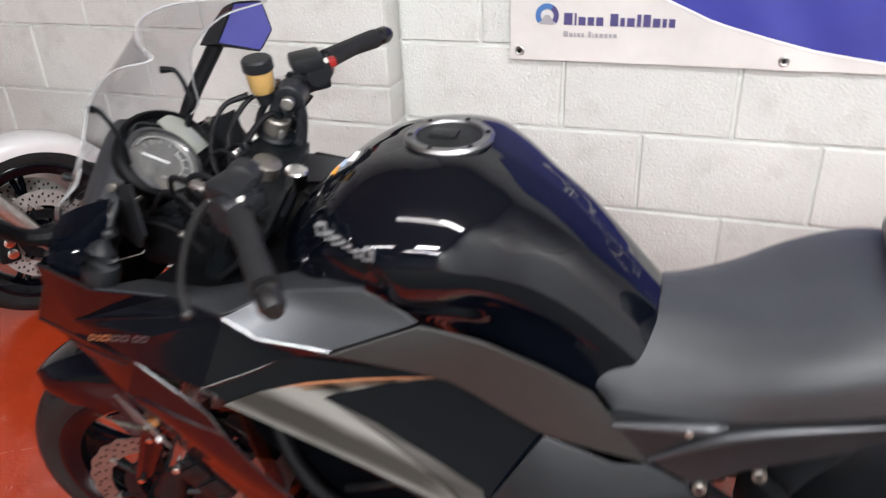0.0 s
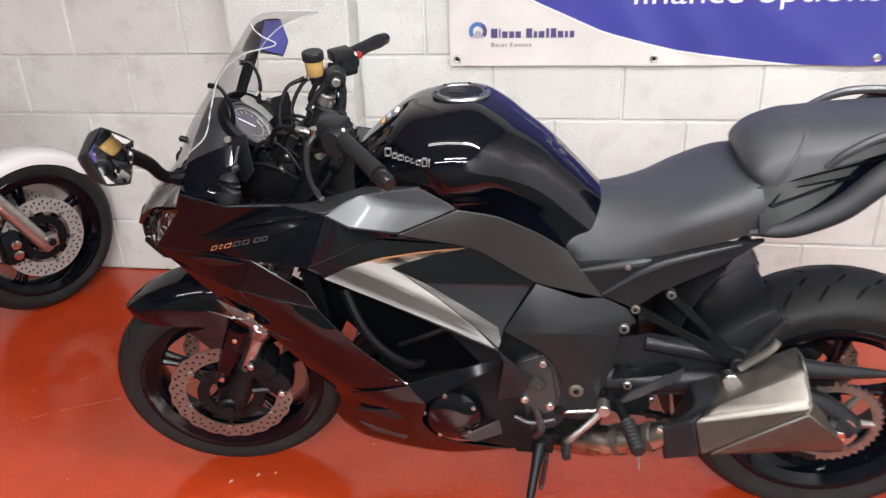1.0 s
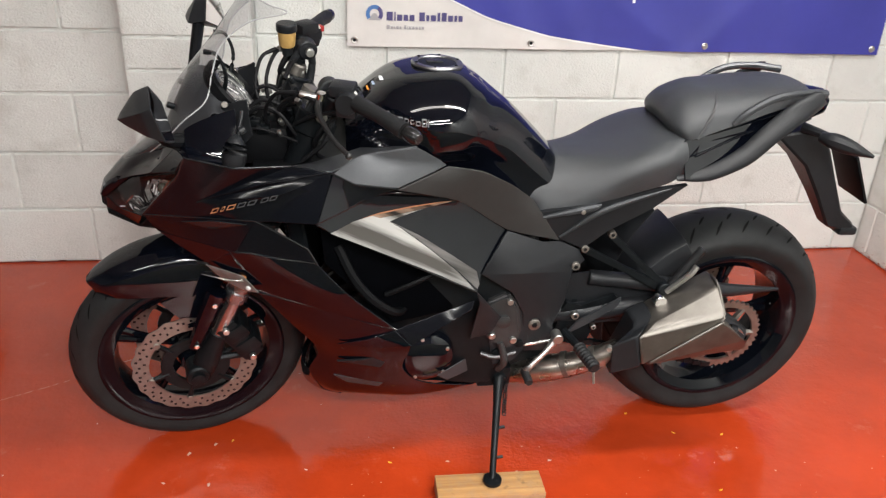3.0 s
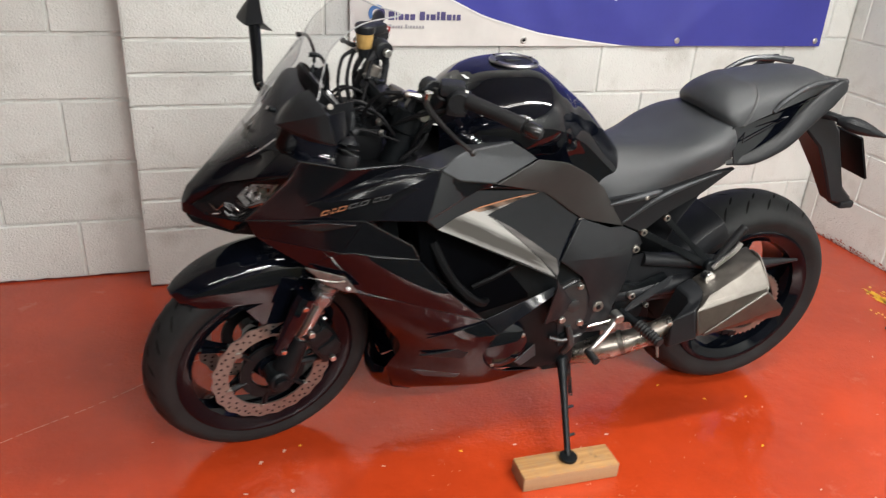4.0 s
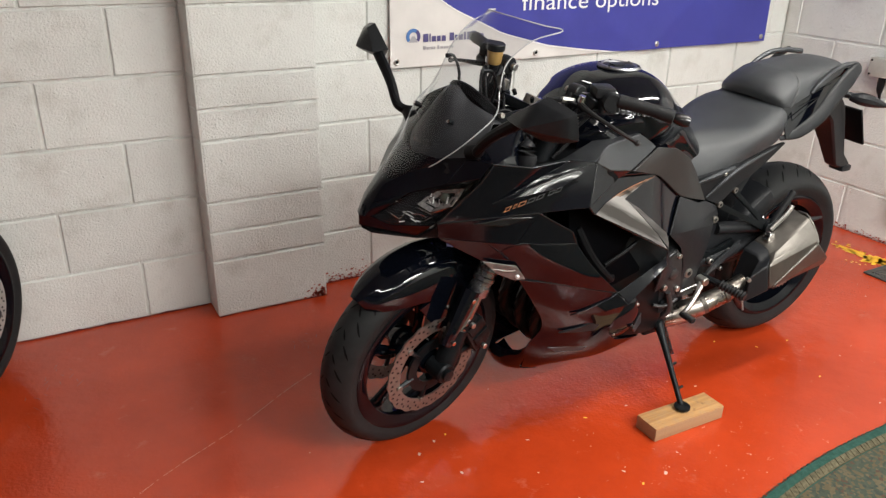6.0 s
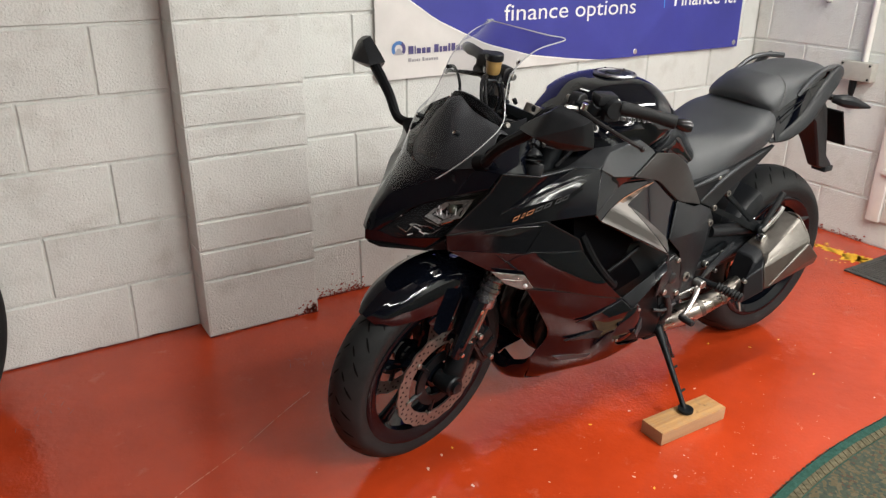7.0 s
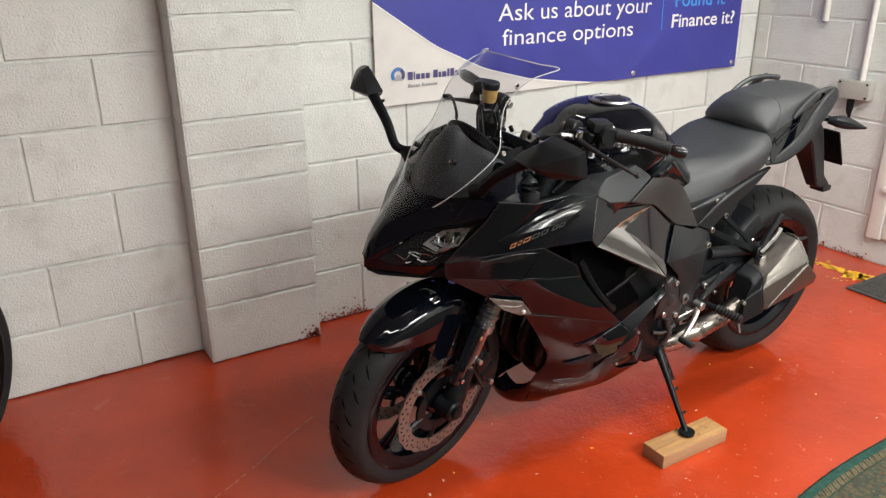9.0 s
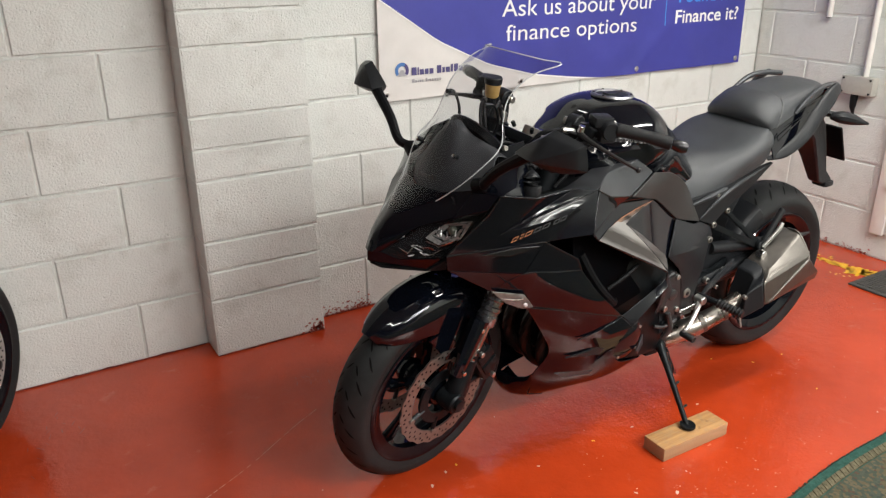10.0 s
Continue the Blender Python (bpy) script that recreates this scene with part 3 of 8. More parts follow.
def brake_disc(parent, at, y, r0, r1, material, tm=None, petals=20, carrier=True):
    """A drilled wave disc with its carrier."""
    bm = bmesh.new()
    nseg, rows = 140, [0.0, 0.2, 0.36, 0.52, 0.68, 0.84, 1.0]
    top = []
    for k in range(nseg):
        a = 2 * math.pi * k / nseg
        wave = 0.0022 * math.sin(petals * a) if petals else 0
        top.append([(r0 + (r1 + wave - r0) * f, a) for f in rows])
    for s in (-0.0022, 0.0022):
        V = [[bm.verts.new((at[0] + r * math.cos(a), y + s, at[2] + r * math.sin(a))) for r, a in ring] for ring in top]
        for k in range(nseg):
            A, B = V[k], V[(k + 1) % nseg]
            for i in range(len(rows) - 1):
                hole = (i == 1 and k % 5 == 0) or (i == 3 and k % 5 == 2) or (i == 4 and k % 5 == 4)
                if not hole:
                    bm.faces.new((A[i], A[i + 1], B[i + 1], B[i]))
    ob = part("brake_disc", bm, material, parent, "drilled wave-edged brake disc", 0)
    made = [ob]
    # dark sheet added between the faces so the holes look shaded
    bm = bmesh.new()
    lathe(bm, [(r0 + 0.003, y - 0.0006), (r1 - 0.004, y - 0.0006), (r1 - 0.004, y + 0.0006), (r0 + 0.003, y + 0.0006)], (at[0], 0, at[2]), seg=48)
    made.append(part("hole_shade", bm, DULL, ob, "dark core behind the drillings"))
    if carrier:
        bm = bmesh.new()
        lathe(bm, [(0.055, y - 0.004), (0.085, y - 0.004), (0.085, y + 0.004), (0.055, y + 0.004)], (at[0], 0, at[2]), seg=40)
        for k in range(6):
            a = 2 * math.pi * k / 6 + 0.3
            d = Vector((math.cos(a), 0, math.sin(a)))
            c = Vector((at[0], y, at[2]))
            tube(bm, [c + 0.07 * d, c + (r0 + 0.006) * d], 0.007, 6, 1)
        c1 = part("disc_carrier", bm, DARK, ob)
        made.append(c1)
        for k in range(6):
            a = 2 * math.pi * k / 6 + 0.3
            c = Vector((at[0] + (r0 + 0.004) * math.cos(a), y, at[2] + (r0 + 0.004) * math.sin(a)))
            bm = bmesh.new()
            disc_knob(bm, c - Vector((0, 0.007, 0)), c + Vector((0, 0.007, 0)), 0.0085, 10)
            made.append(part("disc_button", bm, DISC, ob, "metal floating disc button"))
    if tm is not None:
        for o in made:
            o.data.transform(tm)
    return ob


front_rim, front_tyre = wheel(bike, AXLE_F, 0.297, 0.118, 0.216, 5, RIM, STEER, 0.25)
rear_rim, rear_tyre = wheel(bike, AXLE_R, 0.325, 0.192, 0.220, 5, RIM, None, 0.1)
for y in (-0.082, 0.082):
    brake_disc(front_rim, AXLE_F, y, 0.112, 0.152, DISC, STEER)
brake_disc(rear_rim, AXLE_R, 0.095, 0.085, 0.122, DISC)

# front fork: legs run along the steering axis
FA = Vector((0.4147, 0, 0.91))
for s in (-1, 1):
    foot = Vector((-1.425, 0.108 * s, 0.30))
    bm = bmesh.new()
    tube(bm, [foot - FA * 0.035, foot + FA * 0.02, foot + FA * 0.09, foot + FA * 0.12], [0.024, 0.032, 0.026, 0.025], 14, 4)
    disc_knob(bm, foot + Vector((-0.012, -0.028 * s, 0)), foot + Vector((-0.012, 0.034 * s, 0)), 0.03, 18)
    steer(part("fork_foot", bm, DARK, bike, "black cast fork foot"))
    bm = bmesh.new()
    tube(bm, [foot + FA * 0.11, foot + FA * 0.30], 0.0205, 18, 1)
    steer(part("fork_stanchion", bm, FORKCHROME, bike, "bright fork stanchion"))
    bm = bmesh.new()
    lathe(bm, [(0.0, 0.225), (0.026, 0.225), (0.029, 0.23), (0.029, 0.255), (0.0265, 0.258), (0.0265, 0.268), (0.0305, 0.272), (0.0305, 0.282), (0.0275, 0.285), (0.0275, 0.298), (0.0305, 0.302), (0.0305, 0.315), (0.0275, 0.32), (0.0275, 0.46), (0.0, 0.46)], axis="Z", seg=20,
          m=Matrix.Translation(foot) @ FA.to_track_quat("Z", "Y").to_matrix().to_4x4(), closed=False)
    steer(part("fork_tube", bm, mat("dark_fork_tube", (0.27, 0.27, 0.28), 0.26, metal=0.9, rvar=0.05, scale=40) if s < 0 else bpy.data.materials["dark_fork_tube"], bike, "dark metal upper fork tube with collar"))
    bm = bmesh.new()
    tube(bm, [foot + FA * 0.46, foot + FA * 0.74], 0.0272, 18, 1)
    steer(part("fork_upper_tube", bm, DARK, bike, "black upper fork tube"))
    bm = bmesh.new()
    disc_knob(bm, foot + Vector((-0.012, 0.036 * s, 0)), foot + Vector((-0.012, 0.044 * s, 0)), 0.017, 14)
    steer(part("axle_cap", bm, DARK, bike, "dark axle cap"))
    # radial caliper behind the leg
    c = foot + Vector((0.095, -0.012 * s, 0.085))
    bm = bmesh.new()
    T = Matrix.Translation(c) @ Matrix.Rotation(radians(-32), 4, "Y")
    box(bm, -0.028, 0.030, -0.034, 0.034, -0.068, 0.062, 0.012, T)
    box(bm, -0.018, 0.040, -0.040, 0.040, -0.045, -0.005, 0.008, T)
    box(bm, -0.018, 0.040, -0.040, 0.040, 0.005, 0.045, 0.008, T)
    tube(bm, [T @ Vector((-0.02, 0, -0.07)), foot + FA * 0.03], 0.010, 8, 1)
    tube(bm, [T @ Vector((-0.02, 0, 0.06)), foot + FA * 0.13], 0.010, 8, 1)
    cal = steer(part("brake_caliper", bm, DARK, bike, "black radial brake caliper"))
    for dz in (-0.055, 0.055):
        bm = bmesh.new()
        p = T @ Vector((0.0, 0.036 * s, dz))
        disc_knob(bm, p, p + Vector((0, 0.012 * s, 0)), 0.008, 8)
        steer(part("caliper_bolt", bm, ALU, cal))
    bm = bmesh.new()
    tube(bm, [T @ Vector((0.03, 0.0, 0.06)), foot + Vector((0.13, -0.01 * s, 0.24)), foot + Vector((0.10, -0.03 * s, 0.36)), foot + Vector((0.20, -0.05 * s, 0.46))], 0.005, 6)
    steer(part("brake_hose", bm, CABLE, bike))
    # fork guard with two bolts and a small plate on the fender stay
    bm = bmesh.new()
    g0, g1 = foot + FA * 0.10 + Vector((-0.055, 0.016 * s, 0)), foot + FA * 0.27 + Vector((-0.055, 0.016 * s, 0))
    tube(bm, [g0, g0 + (g1 - g0) * 0.5, g1], [0.016, 0.022, 0.026], 10, 3)
    gd = steer(part("fork_guard", bm, GLOSS, bike))
    for f in (0.1, 0.85):
        bm = bmesh.new()
        p = g0 + (g1 - g0) * f + Vector((0, 0.018 * s, 0))
        disc_knob(bm, p, p + Vector((0, 0.008 * s, 0)), 0.0065, 8)
        steer(part("guard_bolt", bm, CHROME, gd))

# front fender
bm = bmesh.new()
rows = []
for a_deg, half, lip in ((131, 0.026, 0.016), (126, 0.048, 0.040), (116, 0.064, 0.066), (103, 0.071, 0.086), (88, 0.073, 0.100), (73, 0.070, 0.100), (58, 0.062, 0.085), (46, 0.050, 0.060)):
    a = radians(a_deg)
    R = 0.330
    c, s = math.cos(a), math.sin(a)
    up = Vector((c, 0, s))
    o = Vector((AXLE_F.x, 0, AXLE_F.z))
    rows.append([o + up * R, o + up * (R - 0.0006) + Vector((0, -half * 0.30, 0)), o + up * (R - 0.0018) + Vector((0, -half * 0.50, 0)), o + up * (R - 0.0055) + Vector((0, -half * 0.60, 0)), o + up * (R - 0.022) + Vector((0, -half * 0.92, 0)), o + up * (R - 0.018 - lip * 0.5) + Vector((0, -half * 1.04, 0)), o + up * (R - 0.018 - lip) + Vector((0, -half * 1.06, 0))])
sheet(bm, rows, 4, 3, mirror=True)
fender = part("front_fender", bm, GLOSS, bike, "gloss black front mudguard", 60)
steer(fender)
shell(fender, 0.004, 0)
for s in (-1, 1):
    bm = bmesh.new()
    p = [Vector((-1.50, -0.078, 0.50)), Vector((-1.36, -0.078, 0.545)), Vector((-1.30, -0.085, 0.50)), Vector((-1.37, -0.09, 0.40)), Vector((-1.44, -0.085, 0.42))]
    plate(bm, [Vector((q.x, q.y * -s, q.z)) for q in p], 0.008)
    steer(part("fender_stay", bm, GLOSS, bike))

# fuel tank
bm = bmesh.new()
T = [(x, side) for x, *side in (
    (-1.035, (0, 0.950), (0.045, 0.946), (0.080, 0.936), (0.100, 0.922), (0.112, 0.905), (0.112, 0.885), (0.110, 0.865), (0.110, 0.840)),
    (-0.985, (0, 0.996), (0.060, 0.989), (0.110, 0.972), (0.140, 0.952), (0.156, 0.930), (0.154, 0.905), (0.146, 0.880), (0.138, 0.850)),
    (-0.925, (0, 1.032), (0.070, 1.027), (0.130, 1.006), (0.168, 0.978), (0.186, 0.950), (0.183, 0.918), (0.165, 0.890), (0.148, 0.860)),
    (-0.855, (0, 1.046), (0.078, 1.041), (0.142, 1.020), (0.181, 0.988), (0.197, 0.952), (0.191, 0.912), (0.168, 0.878), (0.148, 0.845)),
    (-0.785, (0, 1.047), (0.078, 1.041), (0.138, 1.018), (0.176, 0.986), (0.190, 0.946), (0.178, 0.905), (0.152, 0.868), (0.138, 0.825)),
    (-0.735, (0, 1.026), (0.073, 1.018), (0.124, 0.994), (0.156, 0.960), (0.163, 0.922), (0.148, 0.885), (0.133, 0.845), (0.125, 0.800)),
    (-0.690, (0, 0.993), (0.065, 0.985), (0.108, 0.960), (0.133, 0.927), (0.137, 0.890), (0.127, 0.855), (0.124, 0.815), (0.126, 0.775)),
    (-0.635, (0, 0.949), (0.060, 0.942), (0.095, 0.918), (0.115, 0.886), (0.120, 0.855), (0.116, 0.825), (0.115, 0.790), (0.118, 0.755)),
    (-0.580, (0, 0.897), (0.052, 0.889), (0.083, 0.866), (0.100, 0.838), (0.107, 0.812), (0.106, 0.790), (0.106, 0.765), (0.108, 0.740)),
    (-0.530, (0, 0.845), (0.045, 0.838), (0.075, 0.815), (0.094, 0.790), (0.101, 0.772), (0.102, 0.757), (0.102, 0.742), (0.102, 0.728)),
)]
sheet(bm, [[(x, -y, z) for y, z in side] for x, side in T], 7, 6, mirror=True)
for v in bm.verts:
    # shallow hollow round the badge on each side
    d = math.hypot((v.co.x + 0.925) / 0.088, (v.co.z - 0.940 + 0.25 * (v.co.x + 0.925)) / 0.046)
    if d < 1.0 and abs(v.co.y) > 0.12:
        v.co.y -= math.copysign(0.012 * min(1.0, (1.0 - d) / 0.22), v.co.y)
TANK_SKIN = BVHTree.FromBMesh(bm)
tank = part("fuel_tank", bm, GLOSS, bike, "gloss black fuel tank", 60)
shell(tank, 0.003, 0)
cap_m = Matrix.Translation((-0.822, 0, 1.047)) @ Matrix.Rotation(radians(1), 4, "Y")
bm = bmesh.new()
lathe(bm, [(0.046, -0.002), (0.060, -0.002), (0.061, 0.002), (0.057, 0.006), (0.047, 0.006), (0.045, 0.003)], axis="Z", seg=48, m=cap_m)
cap = part("filler_ring", bm, mat("dull_ring_metal", (0.30, 0.30, 0.31), 0.35, metal=1.0), bike, "bright ring round the filler cap")
bm = bmesh.new()
lathe(bm, [(0, -0.002), (0.045, -0.002), (0.045, 0.003), (0.02, 0.005), (0, 0.005)], axis="Z", seg=40, m=cap_m, closed=False)
fc = part("filler_cap", bm, DARK, cap)
bm = bmesh.new()
box(bm, -0.026, 0.012, -0.012, 0.012, 0.004, 0.008, 0.002, cap_m)
part("key_flap", bm, MATT, fc)
for k in range(6):
    a = k * math.pi / 3 + 0.3
    p = cap_m @ Vector((0.0525 * math.cos(a), 0.0525 * math.sin(a), 0.005))
    bm = bmesh.new()
    disc_knob(bm, p, p + Vector((0, 0, 0.003)), 0.0035, 8)
    part("ring_bolt", bm, DARK, cap)


# tank badge: blocks for the maker's letters
x = -0.957
for k, wd in enumerate((0.015, 0.011, 0.014, 0.011, 0.010, 0.011, 0.012, 0.004)):
    bm = bmesh.new()
    v = min(TANK_SKIN.ray_cast(Vector((x + wd * f, -1, zz)), Vector((0, 1, 0)))[0].y for f in (0, 0.9) for zz in (0.966, 0.986)) + 0.001
    z0, z1, e = 0.969 - 0.0008 * k, (0.985 if k in (0, 6, 7) else 0.979) - 0.0008 * k, 0.0017
    for c in ((x, x + e, z0, z1), (x + wd * 0.86 - e, x + wd * 0.86, z0, z1), (x + e, x + wd * 0.86 - e, z1 - e, z1), (x + e, x + wd * 0.86 - e, z0, z0 + e))[:1 if wd < 0.008 else 4]:
        box(bm, c[0], c[1], v - 0.0035, v + 0.006, c[2], c[3], 0.0004, None, 1)
    part("badge_letter", bm, BADGE, tank, "bright raised badge block")
    x += wd + 0.0012
# warning stickers on the tank top
for u, w2, y0, y1, mt in ((-0.982, 0.007, -0.040, -0.010, mat("orange_label", (0.75, 0.30, 0.03), 0.4)), (-0.968, 0.011, -0.036, -0.012, mat("pale_blue_label", (0.33, 0.42, 0.55), 0.4)), (-0.950, 0.014, -0.040, -0.010, WHITE)):
    p, nrm, _, _ = TANK_SKIN.ray_cast(Vector((u, (y0 + y1) / 2, 2)), Vector((0, 0, -1)))
    bm = bmesh.new()
    box(bm, -w2 / 2, w2 / 2, (y0 - y1) / 2, (y1 - y0) / 2, 0.0012, 0.0024, 0, Matrix.Translation(p) @ nrm.to_track_quat("Z", "Y").to_matrix().to_4x4() @ Matrix.Rotation(radians(0), 4, "Z"))
    part("warning_sticker", bm, mt, tank, "small printed sticker")

# rider's seat
bm = bmesh.new()
S = [
    [(-0.528, 0, 0.838), (-0.535, -0.045, 0.832), (-0.555, -0.080, 0.810), (-0.578, -0.100, 0.782), (-0.598, -0.108, 0.757), (-0.590, -0.106, 0.735)],
    [(-0.490, 0, 0.842), (-0.492, -0.055, 0.836), (-0.500, -0.095, 0.813), (-0.515, -0.114, 0.785), (-0.535, -0.124, 0.754), (-0.552, -0.128, 0.722)],
    [(-0.430, 0, 0.848), (-0.430, -0.070, 0.845), (-0.432, -0.115, 0.829), (-0.436, -0.136, 0.803), (-0.44, -0.142, 0.775), (-0.45, -0.140, 0.748)],
    [(-0.360, 0, 0.866), (-0.360, -0.08, 0.866), (-0.360, -0.135, 0.858), (-0.360, -0.155, 0.838), (-0.36, -0.155, 0.812), (-0.36, -0.146, 0.777)],
    [(-0.295, 0, 0.895), (-0.295, -0.080, 0.896), (-0.290, -0.135, 0.886), (-0.285, -0.155, 0.868), (-0.28, -0.154, 0.842), (-0.28, -0.144, 0.80)],
    [(-0.235, 0, 0.915), (-0.235, -0.075, 0.912), (-0.235, -0.118, 0.902), (-0.232, -0.137, 0.880), (-0.23, -0.138, 0.855), (-0.23, -0.133, 0.82)],
]
sheet(bm, S, 5, 4, mirror=True)
seat = part("rider_seat", bm, SEAT, bike, "black vinyl rider seat", 60)
shell(seat, 0.008, 0)
# pillion seat: a domed front pad that thins to the tail
bm = bmesh.new()
S = [
    [(-0.258, 0, 0.918), (-0.258, -0.06, 0.915), (-0.252, -0.090, 0.912), (-0.244, -0.105, 0.909), (-0.236, -0.110, 0.903)],
    [(-0.266, 0, 0.945), (-0.263, -0.06, 0.942), (-0.252, -0.098, 0.934), (-0.240, -0.118, 0.922), (-0.228, -0.122, 0.904)],
    [(-0.247, 0, 0.978), (-0.240, -0.055, 0.974), (-0.228, -0.092, 0.963), (-0.214, -0.119, 0.943), (-0.205, -0.126, 0.910)],
    [(-0.200, 0, 0.998), (-0.192, -0.05, 0.996), (-0.185, -0.085, 0.985), (-0.178, -0.115, 0.963), (-0.172, -0.127, 0.924)],
    [(-0.160, 0, 1.002), (-0.156, -0.05, 1.000), (-0.152, -0.085, 0.991), (-0.148, -0.115, 0.972), (-0.145, -0.128, 0.935)],
    [(-0.070, 0, 1.010), (-0.070, -0.05, 1.008), (-0.070, -0.085, 1.001), (-0.070, -0.110, 0.986), (-0.07, -0.121, 0.958)],
    [(0.025, 0, 1.016), (0.025, -0.048, 1.014), (0.025, -0.078, 1.009), (0.024, -0.098, 0.999), (0.02, -0.106, 0.982)],
    [(0.088, 0, 1.011), (0.085, -0.04, 1.010), (0.078, -0.068, 1.005), (0.068, -0.084, 0.998), (0.06, -0.090, 0.988)],
    [(0.108, 0, 0.996), (0.103, -0.036, 0.995), (0.092, -0.060, 0.993), (0.08, -0.075, 0.989), (0.07, -0.080, 0.982)],
]
sheet(bm, S, 5, 4, mirror=True)
pillion = part("pillion_seat", bm, SEAT, bike, "black vinyl pillion seat", 60)
shell(pillion, 0.008, 0)
bm = bmesh.new()
arc = [(-0.210, -0.1275, 0.908), (-0.192, -0.1245, 0.945), (-0.172, -0.106, 0.978), (-0.158, -0.07, 0.9965), (-0.150, -0.035, 1.0012), (-0.148, 0, 1.0022)]
tube(bm, arc + [(u, -v, w) for u, v, w in arc[-2::-1]], 0.0042, 8, 6)
part("seat_piping", bm, mat("grey_piping", (0.045, 0.046, 0.048), 0.4, bump=0.2, bscale=900), pillion, "pale grey seam")

# tail: gloss side panels, tail cowl, grab rails
tail = {"a": (-0.245, -0.126, 0.900), "b": (-0.20, -0.113, 0.925), "c": (-0.08, -0.108, 0.958), "d": (0.06, -0.104, 0.985), "e": (0.12, -0.075, 0.995),
        "f": (-0.235, -0.156, 0.815), "g": (-0.13, -0.150, 0.832), "h": (-0.02, -0.122, 0.895), "i": (0.09, -0.10, 0.955), "j": (0.15, -0.06, 0.975)}
pair("tail_panel", tail, ["a b g f", "b c h g", "c d i h", "d e j i"], GLOSS, 0.004, 2, 0.5)
pts = {"a": (0.07, 0, 1.005), "b": (0.09, -0.075, 0.998), "c": (0.172, 0, 0.993), "d": (0.15, -0.062, 0.984), "e": (0.165, 0, 0.965), "f": (0.14, -0.07, 0.955), "g": (0.05, 0, 0.93), "h": (0.05, -0.09, 0.93)}
shell(part("tail_cowl", cage(pts, ["a b d c", "c d f e", "e f h g"], 0.6, True), GLOSS, bike), 0.004, 2)
pts = {"a": (0.168, 0, 0.982), "b": (0.148, -0.058, 0.975), "c": (0.164, 0, 0.962), "d": (0.143, -0.06, 0.957)}
shell(part("tail_light", cage(pts, ["a b d c"], 0.5, True), mat("dark_red_lens", (0.12, 0.004, 0.004), 0.1, coat=1.0), bike, "dark red tail lamp lens"), 0.006, 1)
# grab rails: flattened bars that sweep up to a rounded end
RAIL = [(-0.252, -0.148, 0.816, 0.0060), (-0.179, -0.156, 0.831, 0.0180), (-0.099, -0.157, 0.874, 0.0235), (-0.041, -0.152, 0.930, 0.0255), (0.023, -0.144, 0.983, 0.0260), (0.078, -0.134, 1.018, 0.0170)]
for s in (-1, 1):
    line = smooth_path([Vector((x, y, z)) for x, y, z, h in RAIL], 5)
    n = len(line)
    bm = bmesh.new()
    loops = []
    for i, c in enumerate(line):
        t3 = (line[min(i + 1, n - 1)] - line[max(i - 1, 0)]).normalized()
        f = i / (n - 1) * (len(RAIL) - 1)
        k = min(int(f), len(RAIL) - 2)
        half = RAIL[k][3] + (RAIL[k + 1][3] - RAIL[k][3]) * (f - k)
        if i == n - 1:
            half *= 0.55
        wide = t3.cross(Vector((0, -1, 0))).normalized()
        if wide.z < 0:
            wide = -wide
        wide = (wide + Vector((0, 0.55, 0))).normalized()
        thin = t3.cross(wide).normalized()
        loops.append([bm.verts.new(Vector((q.x, q.y * -s, q.z))) for q in (c + wide * half * math.cos(a) + thin * 0.36 * half * math.copysign(abs(math.sin(a)) ** 0.8, math.sin(a)) for a in (2 * math.pi * j / 12 for j in range(12)))])
    for A, B in zip(loops, loops[1:]):
        for j in range(12):
            bm.faces.new((A[j], A[(j + 1) % 12], B[(j + 1) % 12], B[j]))
    bm.faces.new(loops[0])
    bm.faces.new(loops[-1])
    bmesh.ops.recalc_face_normals(bm, faces=bm.faces[:])
    part("grab_rail", bm, MATT, bike, "matt charcoal grab rail", 50)
for s in (-1, 1):
    bm = bmesh.new()
    tube(bm, [(0.105, 0.105 * s, 1.012), (0.03, 0.118 * s, 1.018), (-0.04, 0.128 * s, 1.008), (-0.10, 0.132 * s, 0.975), (-0.13, 0.132 * s, 0.945)], [0.010, 0.009, 0.009, 0.008, 0.006], 8)
    part("rail_top", bm, SATIN, bike)
    # gloss tubes added where the tail panel's edges show highlights
    bm = bmesh.new()
    for a, b in (((-0.193, -0.1180, 0.910), (-0.012, -0.1150, 0.965)), ((-0.198, -0.1220, 0.896), (-0.071, -0.1220, 0.927)), ((-0.219, -0.1490, 0.871), (-0.071, -0.1220, 0.927)), ((-0.198, -0.1220, 0.896), (-0.219, -0.1490, 0.871))):
        tube(bm, [(a[0], (a[1] - 0.001) * -s, a[2]), (b[0], (b[1] - 0.001) * -s, b[2])], 0.0016, 8, 1)
    part("tail_highlight_line", bm, GLOSS, bike, "thin raised gloss ridge")
# under-tail, number plate hanger
pts = {"a": (-0.20, -0.09, 0.80), "b": (-0.20, 0, 0.79), "c": (0.0, -0.085, 0.89), "d": (0.0, 0, 0.87), "e": (0.12, -0.06, 0.935), "f": (0.13, 0, 0.925), "g": (-0.30, -0.08, 0.78), "h": (-0.30, 0, 0.76)}
shell(part("under_tail", cage(pts, ["g a b h", "a c d b", "c e f d"], 0.6, True), MATT, bike), 0.004, 1)
bm = bmesh.new()
